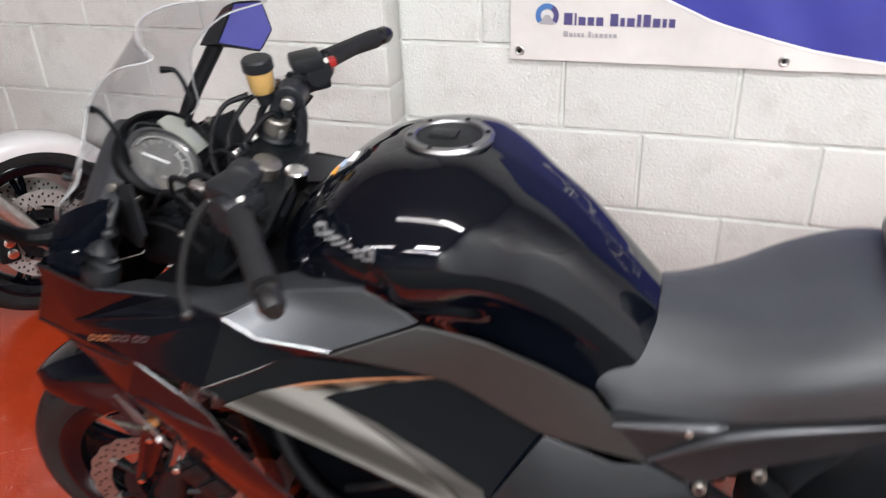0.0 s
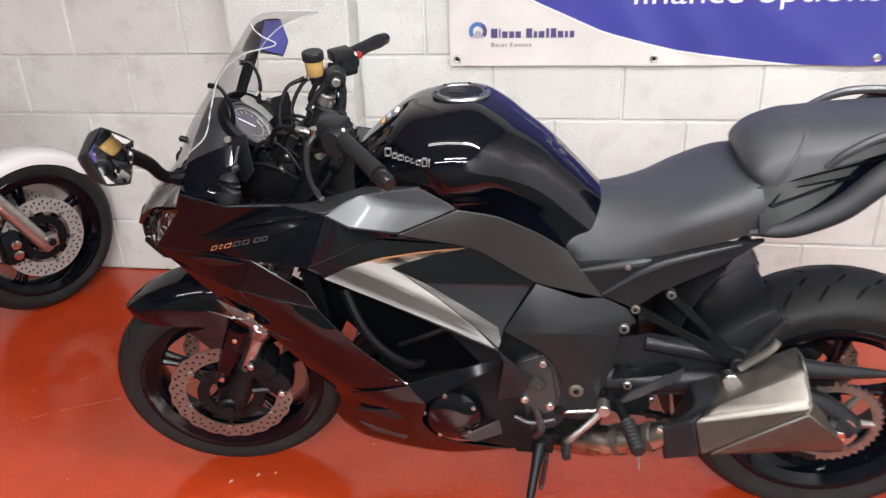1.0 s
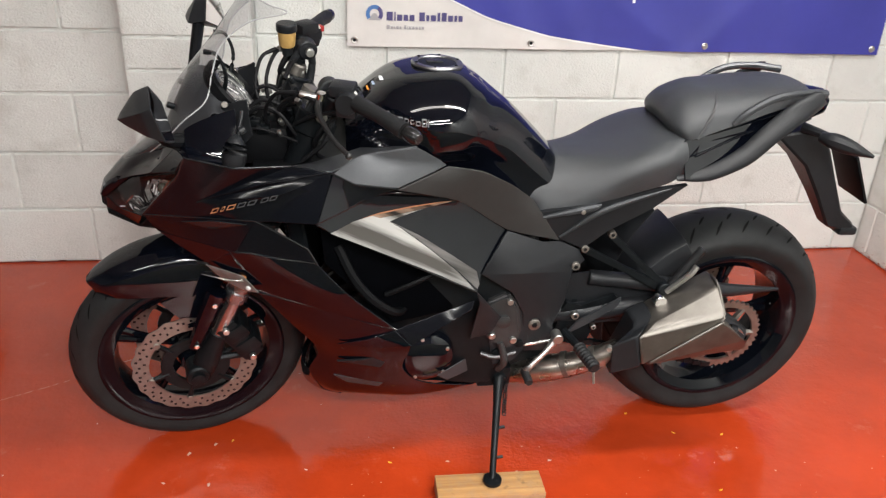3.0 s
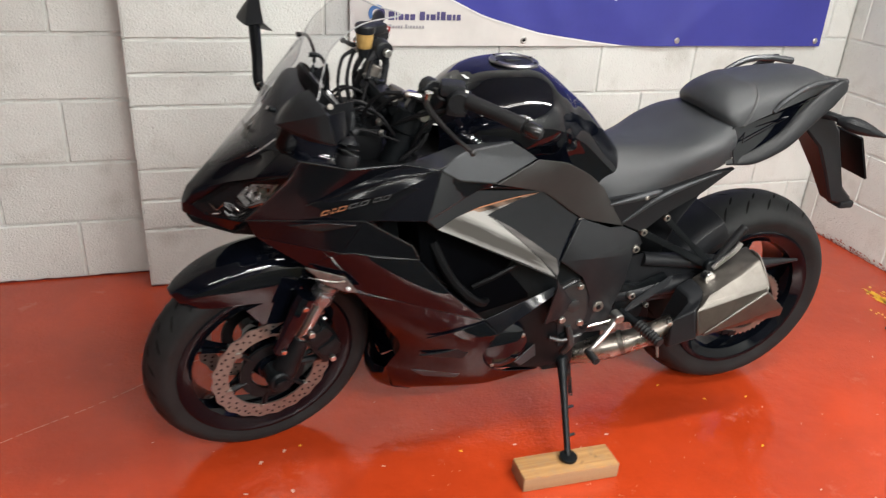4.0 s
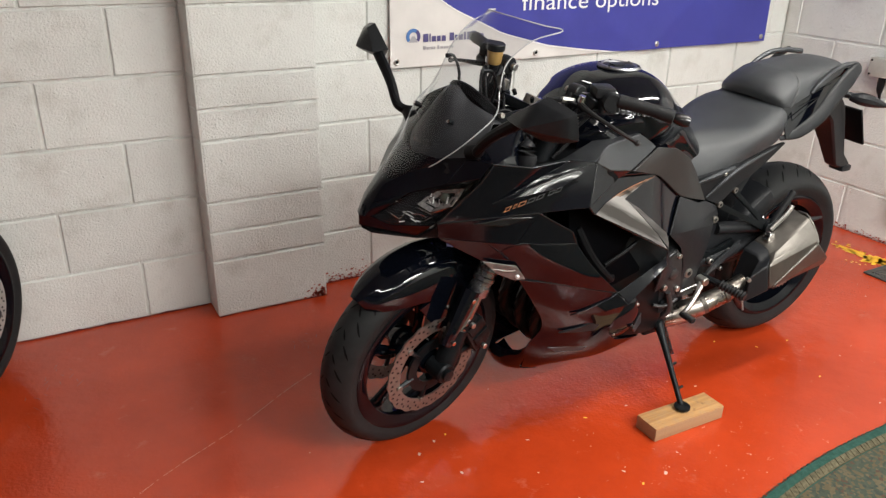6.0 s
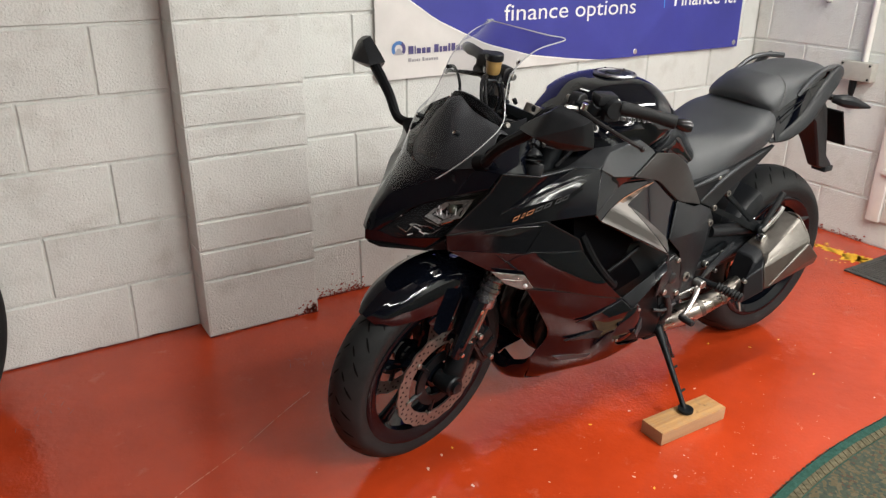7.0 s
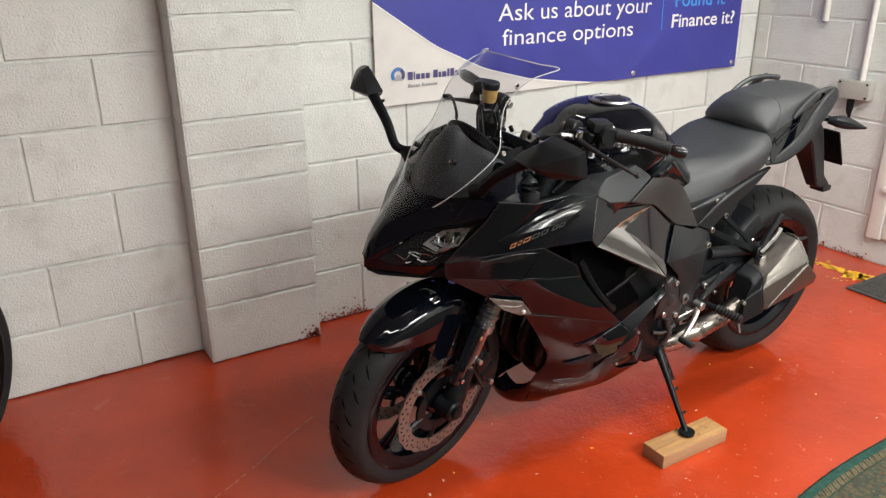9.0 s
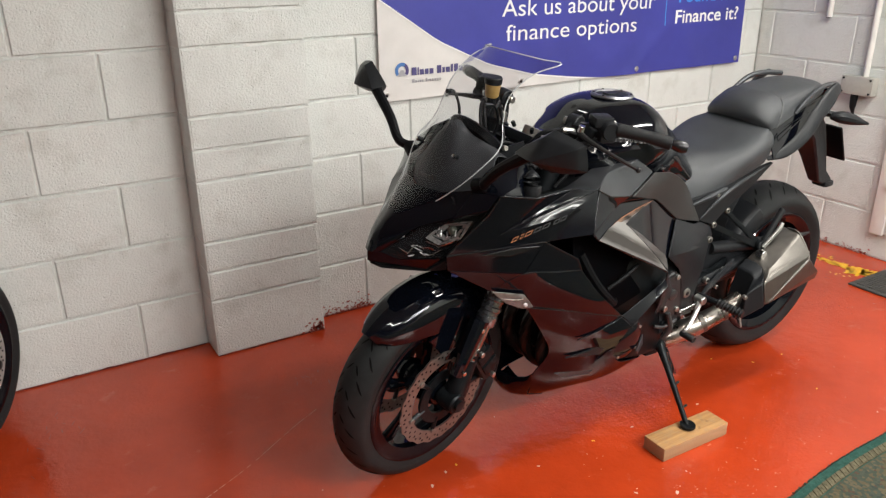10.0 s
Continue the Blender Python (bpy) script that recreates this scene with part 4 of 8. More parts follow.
plate(bm, [(0.045, -0.034, 0.885), (0.150, -0.034, 0.905), (0.205, -0.034, 0.850), (0.258, -0.034, 0.755), (0.318, -0.034, 0.655), (0.372, -0.034, 0.612), (0.366, -0.034, 0.586), (0.288, -0.034, 0.606), (0.222, -0.034, 0.705), (0.150, -0.034, 0.800)], -0.068)
mid_y = sum(v.co.y for v in bm.verts) / len(bm.verts)
for v in bm.verts:
    v.co.y = (-1 if v.co.y < mid_y else 1) * (0.024 + 0.028 * max(0.0, min(1.0, (v.co.z - 0.62) / 0.2)))
part("plate_hanger", bm, MATT, bike, "black plastic number plate hanger", 20).modifiers.new("edge", "BEVEL").width = 0.006
bm = bmesh.new()
box(bm, 0.330, 0.384, -0.030, 0.030, 0.580, 0.604, 0.008)
part("plate_lamp", bm, MATT, bike)
bm = bmesh.new()
box(bm, -0.004, 0.004, -0.062, 0.058, -0.075, 0.075, 0.002, Matrix.Translation((0.312, -0.006, 0.765)) @ Matrix.Rotation(radians(-28), 4, "Y"))
np_ = part("number_plate", bm, DULL, bike, "blank dark plate seen from behind", 20)
bm = bmesh.new()
box(bm, -0.002, 0.002, -0.012, 0.012, -0.012, 0.012, 0, Matrix.Translation((0.318, -0.05, 0.752)) @ Matrix.Rotation(radians(-28), 4, "Y"))
part("plate_sticker", bm, mat("pinkish_label", (0.35, 0.25, 0.24), 0.6), np_)
for s in (-1, 1):
    bm = bmesh.new()
    tube(bm, [(0.115, 0.045 * s, 0.905), (0.135, 0.085 * s, 0.905), (0.15, 0.115 * s, 0.90)], [0.014, 0.011, 0.012], 8)
    tube(bm, [(0.128, 0.10 * s, 0.902), (0.15, 0.128 * s, 0.900), (0.18, 0.155 * s, 0.893), (0.222, 0.185 * s, 0.882)], [0.012, 0.021, 0.018, 0.004], 10)
    part("rear_indicator", bm, MATT, bike, "black stalk indicator")

# seat sub-frame and hugger
for s in (-1, 1):
    bm = bmesh.new()
    plate(bm, [(-0.52, 0.125 * s, 0.655), (-0.60, 0.128 * s, 0.725), (-0.45, 0.135 * s, 0.752), (-0.30, 0.140 * s, 0.79), (-0.22, 0.138 * s, 0.80), (-0.30, 0.135 * s, 0.735), (-0.40, 0.13 * s, 0.675), (-0.455, 0.128 * s, 0.628)], 0.012 * s)
    part("frame_cover", bm, MATT, bike, smooth=20)
    bm = bmesh.new()
    tube(bm, [(-0.57, 0.142 * s, 0.715), (-0.46, 0.15 * s, 0.742), (-0.43, 0.15 * s, 0.75)], [0.004, 0.010, 0.003], 8)
    tube(bm, [(-0.52, 0.14 * s, 0.66), (-0.42, 0.148 * s, 0.735), (-0.26, 0.148 * s, 0.79)], [0.003, 0.008, 0.003], 8)
    part("cover_edge", bm, SATIN, bike)
    bm = bmesh.new()
    disc_knob(bm, (-0.475, 0.15 * s, 0.735), (-0.475, 0.159 * s, 0.735), 0.006, 10)
    part("cover_bolt", bm, ALU, bike)
bm = bmesh.new()
rows = []
for a_deg in (168, 154, 142, 130, 119):
    a = radians(a_deg)
    up = Vector((math.cos(a), 0, math.sin(a)))
    R = 0.345
    o = Vector((0, 0, 0.325))
    rows.append([o + up * R, o + up * (R - 0.004) + Vector((0, -0.06, 0)), o + up * (R - 0.02) + Vector((0, -0.1, 0)), o + up * (R - 0.07) + Vector((0, -0.108, 0))])
sheet(bm, rows, 3, 3, True)
shell(part("rear_hugger", bm, MATT, bike, "matt black rear hugger", 60), 0.004, 0)

# swingarm
for s in (-1, 1):
    bm = bmesh.new()
    T = [(-0.56, 0.10 * s, 0.42), (-0.40, 0.125 * s, 0.43), (-0.22, 0.132 * s, 0.45), (-0.05, 0.135 * s, 0.40), (0.03, 0.135 * s, 0.335)]
    tube(bm, T, [0.034, 0.028, 0.025, 0.026, 0.032], 10)
    tube(bm, [(-0.42, 0.12 * s, 0.53), (-0.22, 0.135 * s, 0.51), (-0.08, 0.14 * s, 0.49), (0.118, 0.13 * s, 0.478)], [0.020, 0.022, 0.021, 0.004], 10)
    part("swingarm_side", bm, MATT, bike, "black swingarm arm", 60)
    bm = bmesh.new()
    lathe(bm, [(0.012, -0.012), (0.040, -0.012), (0.043, 0), (0.040, 0.012), (0.012, 0.012)], (0.0, 0.148 * s, 0.335), seg=28)
    hub = part("chain_adjuster", bm, ALU, bike, "machined chain adjuster")
    bm = bmesh.new()
    for k in range(6):
        a = k * math.pi / 3
        p = Vector((0.026 * math.cos(a), 0.155 * s, 0.335 + 0.026 * math.sin(a)))
        disc_knob(bm, p, p + Vector((0, 0.008 * s, 0)), 0.006, 8)
    disc_knob(bm, (0, 0.15 * s, 0.335), (0, 0.172 * s, 0.335), 0.014, 6)
    part("axle_nut", bm, CHROME, hub)
# dark parts that close the space ahead of the rear wheel: shock, inner mudguard, swingarm web
for s in (-1, 1):
    bm = bmesh.new()
    plate(bm, [(-0.54, 0.112 * s, 0.53), (-0.40, 0.116 * s, 0.548), (-0.24, 0.122 * s, 0.515), (-0.06, 0.126 * s, 0.43), (0.02, 0.128 * s, 0.31), (-0.18, 0.126 * s, 0.395), (-0.36, 0.118 * s, 0.39), (-0.54, 0.112 * s, 0.36)], 0.006 * s)
    part("swingarm_web", bm, MATT, bike, smooth=20)
bm = bmesh.new()
tube(bm, [(-0.44, 0.0, 0.30), (-0.47, 0.0, 0.68)], 0.034, 14, 1)
shock = part("rear_shock", bm, DARK, bike, "black rear shock absorber")
bm = bmesh.new()
tube(bm, [(-0.447 - 0.0035 * i / 4 + 0.043 * math.cos(i * 0.8), 0.043 * math.sin(i * 0.8), 0.36 + i * 0.0042) for i in range(64)], 0.006, 6, 1)
part("shock_spring", bm, DARK, shock)
bm = bmesh.new()
sheet(bm, [[(-0.365, 0, 0.30), (-0.355, -0.07, 0.30), (-0.345, -0.105, 0.30)], [(-0.385, 0, 0.48), (-0.372, -0.07, 0.48), (-0.36, -0.105, 0.48)], [(-0.36, 0, 0.62), (-0.345, -0.07, 0.62), (-0.33, -0.105, 0.61)], [(-0.29, 0, 0.73), (-0.28, -0.07, 0.73), (-0.27, -0.105, 0.71)]], 3, 2, True)
shell(part("inner_mudguard", bm, MATT, bike, "matt black inner mudguard"), 0.004, 0)

# chain, sprocket
bm = bmesh.new()
sp_c = Vector((0, -0.112, 0.325))
n = 80
inner, outer = [], []
for k in range(n):
    a = 2 * math.pi * k / n
    ro = 0.112 if k % 2 else 0.104
    outer.append([bm.verts.new(sp_c + Vector((ro * math.cos(a), d, ro * math.sin(a)))) for d in (-0.004, 0.004)])
    inner.append([bm.verts.new(sp_c + Vector((0.088 * math.cos(a), d, 0.088 * math.sin(a)))) for d in (-0.004, 0.004)])
for k in range(n):
    j = (k + 1) % n
    bm.faces.new((outer[k][0], outer[j][0], inner[j][0], inner[k][0]))
    bm.faces.new((outer[k][1], inner[k][1], inner[j][1], outer[j][1]))
    bm.faces.new((outer[k][0], outer[k][1], outer[j][1], outer[j][0]))
for k in range(6):
    a = 2 * math.pi * k / 6
    d = Vector((math.cos(a), 0, math.sin(a)))
    tube(bm, [sp_c + 0.03 * d, sp_c + 0.092 * d], [0.012, 0.008], 6, 1)
part("rear_sprocket", bm, DISC, rear_rim, "toothed rear sprocket", 20)
for z0, z1 in ((0.437, 0.462), (0.222, 0.36)):
    bm = bmesh.new()
    for k in range(40):
        u, w = -0.02 - k * 0.013, z0 + (z1 - z0) * k / 40
        box(bm, u - 0.0075, u + 0.0075, -0.118 - 0.003 * (k % 2), -0.106 + 0.003 * (k % 2), w - 0.007, w + 0.007)
    part("drive_chain", bm, DARK, bike, "steel drive chain", 0)

# exhaust: black guard, brushed can, end cap and link pipe, both sides
for s in (-1, 1):
    def V(u, v, w):
        return Vector((u, v * s, w))
    bm = bmesh.new()
    tube(bm, [V(-0.72, 0.06, 0.22), V(-0.62, 0.10, 0.225), V(-0.52, 0.15, 0.265), V(-0.42, 0.19, 0.315), V(-0.34, 0.215, 0.37)], [0.026, 0.030, 0.036, 0.030, 0.028], 14)
    pipe = part("link_pipe", bm, PIPE, bike, "heat-tinted steel link pipe")
    for c, d in ((V(-0.565, 0.128, 0.243), 0.032), (V(-0.465, 0.172, 0.292), 0.036), (V(-0.40, 0.197, 0.328), 0.033)):
        bm = bmesh.new()
        ax = V(0.1, 0.045, 0.05).normalized()
        disc_knob(bm, c - ax * 0.008, c + ax * 0.008, d, 16)
        part("pipe_clamp", bm, STEEL, pipe)
    # can: a wedge that opens to the rear, an exit cone under it
    secs = [
        [(-0.325, 0.225, 0.463), (-0.325, 0.245, 0.451), (-0.391, 0.262, 0.414), (-0.379, 0.262, 0.322), (-0.379, 0.180, 0.322), (-0.325, 0.170, 0.463)],
        [(-0.279, 0.205, 0.484), (-0.282, 0.248, 0.473), (-0.336, 0.280, 0.453), (-0.312, 0.290, 0.364), (-0.312, 0.175, 0.364), (-0.279, 0.165, 0.484)],
        [(-0.124, 0.200, 0.572), (-0.127, 0.243, 0.571), (-0.115, 0.284, 0.512), (-0.122, 0.294, 0.495), (-0.122, 0.175, 0.495), (-0.124, 0.165, 0.572)],
    ]
    cone = [[(-0.292, 0.290, 0.376), (-0.292, 0.286, 0.366), (-0.292, 0.270, 0.358), (-0.292, 0.200, 0.358), (-0.292, 0.190, 0.374)],
            [(-0.122, 0.294, 0.495), (-0.043, 0.288, 0.430), (-0.031, 0.276, 0.393), (-0.031, 0.190, 0.393), (-0.122, 0.180, 0.495)]]
    def ringed(rows):
        b = bmesh.new()
        vs = []
        for r in rows:
            vs.append([b.verts.new(V(*p)) for p in r])
        m = len(vs[0])
        for A, B in zip(vs, vs[1:]):
            for k in range(m):
                b.faces.new((A[k], A[(k + 1) % m], B[(k + 1) % m], B[k]))
        b.faces.new(vs[0])
        b.faces.new(vs[-1])
        return b
    gd = part("muffler_guard", ringed(secs[:2]), MATT, bike, "matt black muffler front guard", 30)
    bv = gd.modifiers.new("edge", "BEVEL")
    bv.width, bv.segments = 0.006, 3
    can = part("muffler", ringed(secs[1:]), STEEL, bike, "brushed steel angular muffler", 40)
    bv = can.modifiers.new("edge", "BEVEL")
    bv.width, bv.segments, bv.limit_method, bv.angle_limit = 0.030, 7, "ANGLE", radians(10)
    cn = part("exit_cone", ringed(cone), STEEL, can, "", 40)
    bv = cn.modifiers.new("edge", "BEVEL")
    bv.width, bv.segments, bv.limit_method, bv.angle_limit = 0.016, 5, "ANGLE", radians(14)
    bm = bmesh.new()
    # rolled lip round the rear end
    lip = [Vector(p) for p in secs[2][:4]]
    tube(bm, [V(*(p + Vector((-0.004, -0.004, -0.002)))) for p in lip], 0.0035, 8, 3)
    part("rear_lip", bm, STEEL, can, "rolled lip of the muffler")
    for f in (0.12, 0.2):
        p = Vector(secs[1][0]).lerp(Vector(secs[2][0]), f)
        bm = bmesh.new()
        disc_knob(bm, V(p.x, p.y, p.z - 0.004), V(p.x - 0.002, p.y + 0.004, p.z + 0.006), 0.007, 10)
        part("muffler_bolt", bm, CHROME, can)
    bm = bmesh.new()
    q = Vector(((-0.041, 0.235, 0.414)))
    disc_knob(bm, V(q.x - 0.014, q.y - 0.012, q.z), V(q.x + 0.003, q.y - 0.006, q.z - 0.002), 0.02, 16)
    part("muffler_outlet", bm, CABLE, can)
    bm = bmesh.new()
    disc_knob(bm, V(secs[0][2][0] - 0.002, secs[0][2][1] - 0.004, secs[0][2][2] - 0.004), V(secs[0][2][0] - 0.006, secs[0][2][1] + 0.010, secs[0][2][2] - 0.004), 0.007, 10)
    part("guard_bolt", bm, ALU, gd)

# engine, gearbox and frame seen through the fairing
bm = bmesh.new()
box(bm, -1.02, -0.62, -0.17, 0.17, 0.25, 0.60, 0.03, pose(-0.82, 0, 0.42, 0, 8, 0) @ pose(0.82, 0, -0.42))
engine = part("engine", bm, DARK, bike, "black engine block")
bm = bmesh.new()
box(bm, -0.98, -0.74, -0.16, 0.16, 0.55, 0.80, 0.03, pose(-0.86, 0, 0.68, 0, 20, 0) @ pose(0.86, 0, -0.68))
part("cylinder_head", bm, DARK, engine)
bm = bmesh.new()
box(bm, -0.72, -0.50, -0.13, 0.13, 0.25, 0.55, 0.03)
part("gearbox", bm, DARK, engine)
bm = bmesh.new()
box(bm, -1.15, -1.11, -0.15, 0.15, 0.50, 0.74, 0.008, pose(-1.17, 0, 0.55, 0, -8, 0) @ pose(1.17, 0, -0.55))
part("radiator", bm, DARK, bike, "black finned radiator", 0)
bm = bmesh.new()
for k in range(15):
    w = 0.515 + k * 0.0145
    box(bm, -1.158, -1.146, -0.14, 0.14, w, w + 0.004, 0, pose(-1.17, 0, 0.55, 0, -8, 0) @ pose(1.17, 0, -0.55))
part("radiator_fin", bm, DARK, bpy.data.objects["radiator"], "rows of thin fins", 0)["kind"] = "stuff"
for k in range(4):
    y = -0.12 + 0.08 * k
    bm = bmesh.new()
    tube(bm, [(-0.99, y, 0.50), (-1.08, y, 0.44), (-1.10, y, 0.33), (-1.0, y * 0.8, 0.23), (-0.80, y * 0.5, 0.21)], 0.019, 10)
    part("exhaust_header", bm, HEADER, bike, "steel exhaust header pipe")
for s in (-1, 1):
    bm = bmesh.new()
    lathe(bm, [(0, 0.17), (0.070, 0.17), (0.074, 0.176), (0.068, 0.196), (0.052, 0.206), (0.030, 0.209), (0, 0.210)] if s > 0 else [(0, -0.17), (0.070, -0.17), (0.074, -0.176), (0.068, -0.196), (0.052, -0.206), (0.030, -0.209), (0, -0.210)], (-0.845, 0, 0.355), seg=40, closed=False)
    cov = part("engine_cover", bm, GLOSS, bike, "glossy black round engine cover")
    for k in range(5):
        a = k * 1.2566 + 0.5
        p = Vector((-0.845 + 0.06 * math.cos(a), 0.198 * s, 0.355 + 0.06 * math.sin(a)))
        bm = bmesh.new()
        disc_knob(bm, p, p + Vector((0, 0.006 * s, 0)), 0.005, 8)
        part("cover_bolt", bm, ALU, cov)
    # sprocket cover and gearbox side
    bm = bmesh.new()
    pts = [(-0.66, 0.512), (-0.60, 0.525), (-0.575, 0.49), (-0.575, 0.36), (-0.61, 0.31), (-0.67, 0.30), (-0.69, 0.40)]
    plate(bm, [(u, 0.145 * s, w) for u, w in pts], 0.028 * s)
    bmesh.ops.bevel(bm, geom=[e for e in bm.edges], offset=0.006, segments=2, affect="EDGES")
    g = part("sprocket_cover", bm, MATT, bike, "black gearbox side cover")
    for u, w in ((-0.655, 0.44), (-0.60, 0.37), (-0.66, 0.345)):
        bm = bmesh.new()
        disc_knob(bm, (u, 0.172 * s, w), (u, 0.18 * s, w), 0.011, 12)
        part("cover_bolt", bm, DARK, g)
    bm = bmesh.new()
    cast = [(-0.700, 0.505), (-0.645, 0.530), (-0.614, 0.494), (-0.598, 0.402), (-0.624, 0.356), (-0.684, 0.386), (-0.712, 0.450)]
    plate(bm, [(u, 0.150 * s, w) for u, w in cast], 0.036 * s)
    bmesh.ops.bevel(bm, geom=bm.edges[:], offset=0.009, segments=3, affect="EDGES")
    cc = part("clutch_slave_cover", bm, CASTGREY, bike, "dark grey cast side cover", 40)
    for u, w, r in ((-0.688, 0.478, 0.009), (-0.640, 0.508, 0.008), (-0.622, 0.392, 0.009), (-0.678, 0.408, 0.009), (-0.652, 0.450, 0.018)):
        bm = bmesh.new()
        disc_knob(bm, (u, 0.180 * s, w), (u, 0.194 * s, w), r, 14)
        part("cast_bolt", bm, ALU if r < 0.01 else CASTGREY, cc)
    bm = bmesh.new()
    tube(bm, [(-0.655, 0.186 * s, 0.385), (-0.640, 0.190 * s, 0.330), (-0.652, 0.180 * s, 0.292)], [0.008, 0.010, 0.008], 10)
    tube(bm, [(-0.700, 0.176 * s, 0.345), (-0.662, 0.186 * s, 0.338), (-0.610, 0.184 * s, 0.350)], 0.006, 8)
    part("shift_arm", bm, CASTGREY, bike, "dark metal gear shift arm")
    for u, w, r in ((-0.53, 0.385, 0.010), (-0.505, 0.352, 0.008), (-0.455, 0.437, 0.010), (-0.40, 0.40, 0.007), (-0.37, 0.455, 0.009)):
        bm = bmesh.new()
        disc_knob(bm, (u, 0.146 * s, w), (u, 0.162 * s, w), r, 12)
        bb = part("bracket_bolt", bm, ALU, bike, "bright bracket bolt")
        bm = bmesh.new()
        disc_knob(bm, (u, 0.160 * s, w), (u, 0.1635 * s, w), r * 0.5, 6)
        part("bolt_socket", bm, DARK, bb)
    bm = bmesh.new()
    plate(bm, [(-0.476, 0.156 * s, 0.382), (-0.448, 0.156 * s, 0.420), (-0.340, 0.158 * s, 0.492), (-0.346, 0.158 * s, 0.466), (-0.425, 0.156 * s, 0.410)], 0.007 * s)
    part("heel_guard", bm, SATIN, bike, "satin black heel guard", 20)
    # hoses behind the side panel
    bm = bmesh.new()
    tube(bm, [(-1.06, 0.19 * s, 0.68), (-1.02, 0.215 * s, 0.60), (-0.97, 0.22 * s, 0.54), (-0.92, 0.2 * s, 0.50), (-0.88, 0.15 * s, 0.50)], 0.012, 8)
    part("coolant_hose", bm, DULL, bike)
    bm = bmesh.new()
    tube(bm, [(-0.95, 0.20 * s, 0.55), (-0.90, 0.205 * s, 0.575), (-0.84, 0.2 * s, 0.60)], 0.007, 8)
    part("wiring_loom", bm, DULL, bike)

# fairing: named corners of the left side, mirrored for the right
K = {
    "a0": (-1.366, -0.222, 0.910), "hr": (-1.386, -0.205, 0.862), "r1": (-1.352, -0.210, 0.805), "r2": (-1.150, -0.229, 0.893), "r3": (-1.266, -0.237, 0.892),
    "r4": (-1.068, -0.237, 0.878), "r5": (-1.010, -0.200, 0.903), "r6": (-0.884, -0.188, 0.917), "r7": (-0.814, -0.182, 0.872), "r8": (-0.929, -0.219, 0.833),
    "r9": (-1.022, -0.238, 0.853), "p1": (-0.972, -0.222, 0.820), "p2": (-1.103, -0.272, 0.777), "p3": (-0.783, -0.175, 0.786), "H": (-0.659, -0.154, 0.693),
    "p4": (-0.723, -0.200, 0.602), "sr": (-0.735, -0.222, 0.563), "sf": (-1.075, -0.258, 0.753), "I": (-0.517, -0.129, 0.648), "k1": (-0.447, -0.132, 0.589),
    "e1": (-1.233, -0.238, 0.772), "e2": (-1.125, -0.247, 0.705), "O": (-1.107, -0.248, 0.669), "e3": (-1.280, -0.226, 0.691), "lr": (-0.927, -0.245, 0.481),
    "lf": (-1.215, -0.165, 0.505), "g1": (-0.738, -0.224, 0.541), "g2": (-0.748, -0.243, 0.525), "g3": (-0.890, -0.256, 0.440), "g4": (-1.013, -0.205, 0.375),
    "b2": (-0.680, -0.130, 0.331), "b3": (-0.818, -0.222, 0.318), "br": (-0.709, -0.148, 0.224), "m1": (-1.476, -0.165, 0.757), "n1": (-1.455, -0.140, 0.704),
    "if": (-1.349, -0.178, 0.638), "ir": (-1.238, -0.205, 0.578), "sl": (-0.600, -0.135, 0.765), "ar": (-1.066, -0.221, 0.424),
}


def pick(names, **more):
    return {**{k: K[k] for k in names.split() if k in K}, **more}


# upper side fairing, in facets
UP = pick("a0 hr r1 r2 r3 r4 e1 e3 p2 m1 n1 q1", q1=(-1.175, -0.252, 0.835))
pair("upper_fairing", UP, ["a0 r3 r1 hr", "r3 r2 r1", "r1 r2 r4 q1", "hr r1 e1 m1", "r1 q1 r4 p2 e1", "m1 e1 e3 n1"], SATINBLK, 0.004, 2, 0.85, "satin black faceted upper fairing")
# satin ridge that runs along the top
RG = pick("r1 r2 r4 x", x=(-1.21, -0.243, 0.858))
pair("fairing_ridge", {k: (p[0], p[1] - 0.004, p[2] + 0.003) for k, p in RG.items()}, ["r1 x r4 r2"], SATINBLK, 0.003, 2, 1.0, "satin black fairing ridge")
# gloss shoulder between the screen and the side fairing
SH = {"A": (-1.392, -0.153, 0.908), "B": (-1.371, -0.160, 0.950), "C": (-1.318, -0.166, 0.977), "D": (-1.264, -0.160, 0.993), "E": (-1.254, -0.216, 0.882), "F": (-1.364, -0.221, 0.906), "M": (-1.312, -0.2165, 0.918)}
pair("fairing_shoulder", SH, ["A B F", "B C M F", "C D E M", "F M E"], GLOSS, 0.004, 2, 0.3, "gloss black fairing shoulder")
# cockpit ledge inside the fairing, from the ridge in to the fork
LG = pick("r3 r2 r4 r5 r6 a1 a2 a3 a4 a5", a1=(-1.25, -0.16, 0.86), a2=(-1.13, -0.17, 0.868), a3=(-1.05, -0.15, 0.885), a4=(-0.99, -0.135, 0.90), a5=(-0.90, -0.15, 0.91))
pair("cockpit_ledge", LG, ["r3 a1 a2 r2", "r2 a2 a3 r4", "r4 a3 a4 r5", "r5 a4 a5 r6"], SATIN, 0.004, 2, 0.4, "satin charcoal inner fairing ledge")
# tank-side cover with the hollow facet
TC = pick("r4 r5 r6 r7 r8 r9 s1", s1=(-0.91, -0.196, 0.885))
pair("tank_side_cover", TC, ["r4 r5 r9", "r5 s1 r8 r9", "r5 r6 s1", "r6 r7 s1", "s1 r7 r8"], SATIN, 0.004, 2, 0.8, "satin charcoal cover beside the tank")
# long frame cover that runs down to the seat
FC = pick("r7 r8 p3 H I sl t1 t2", t1=(-0.735, -0.178, 0.858), t2=(-0.655, -0.158, 0.812))
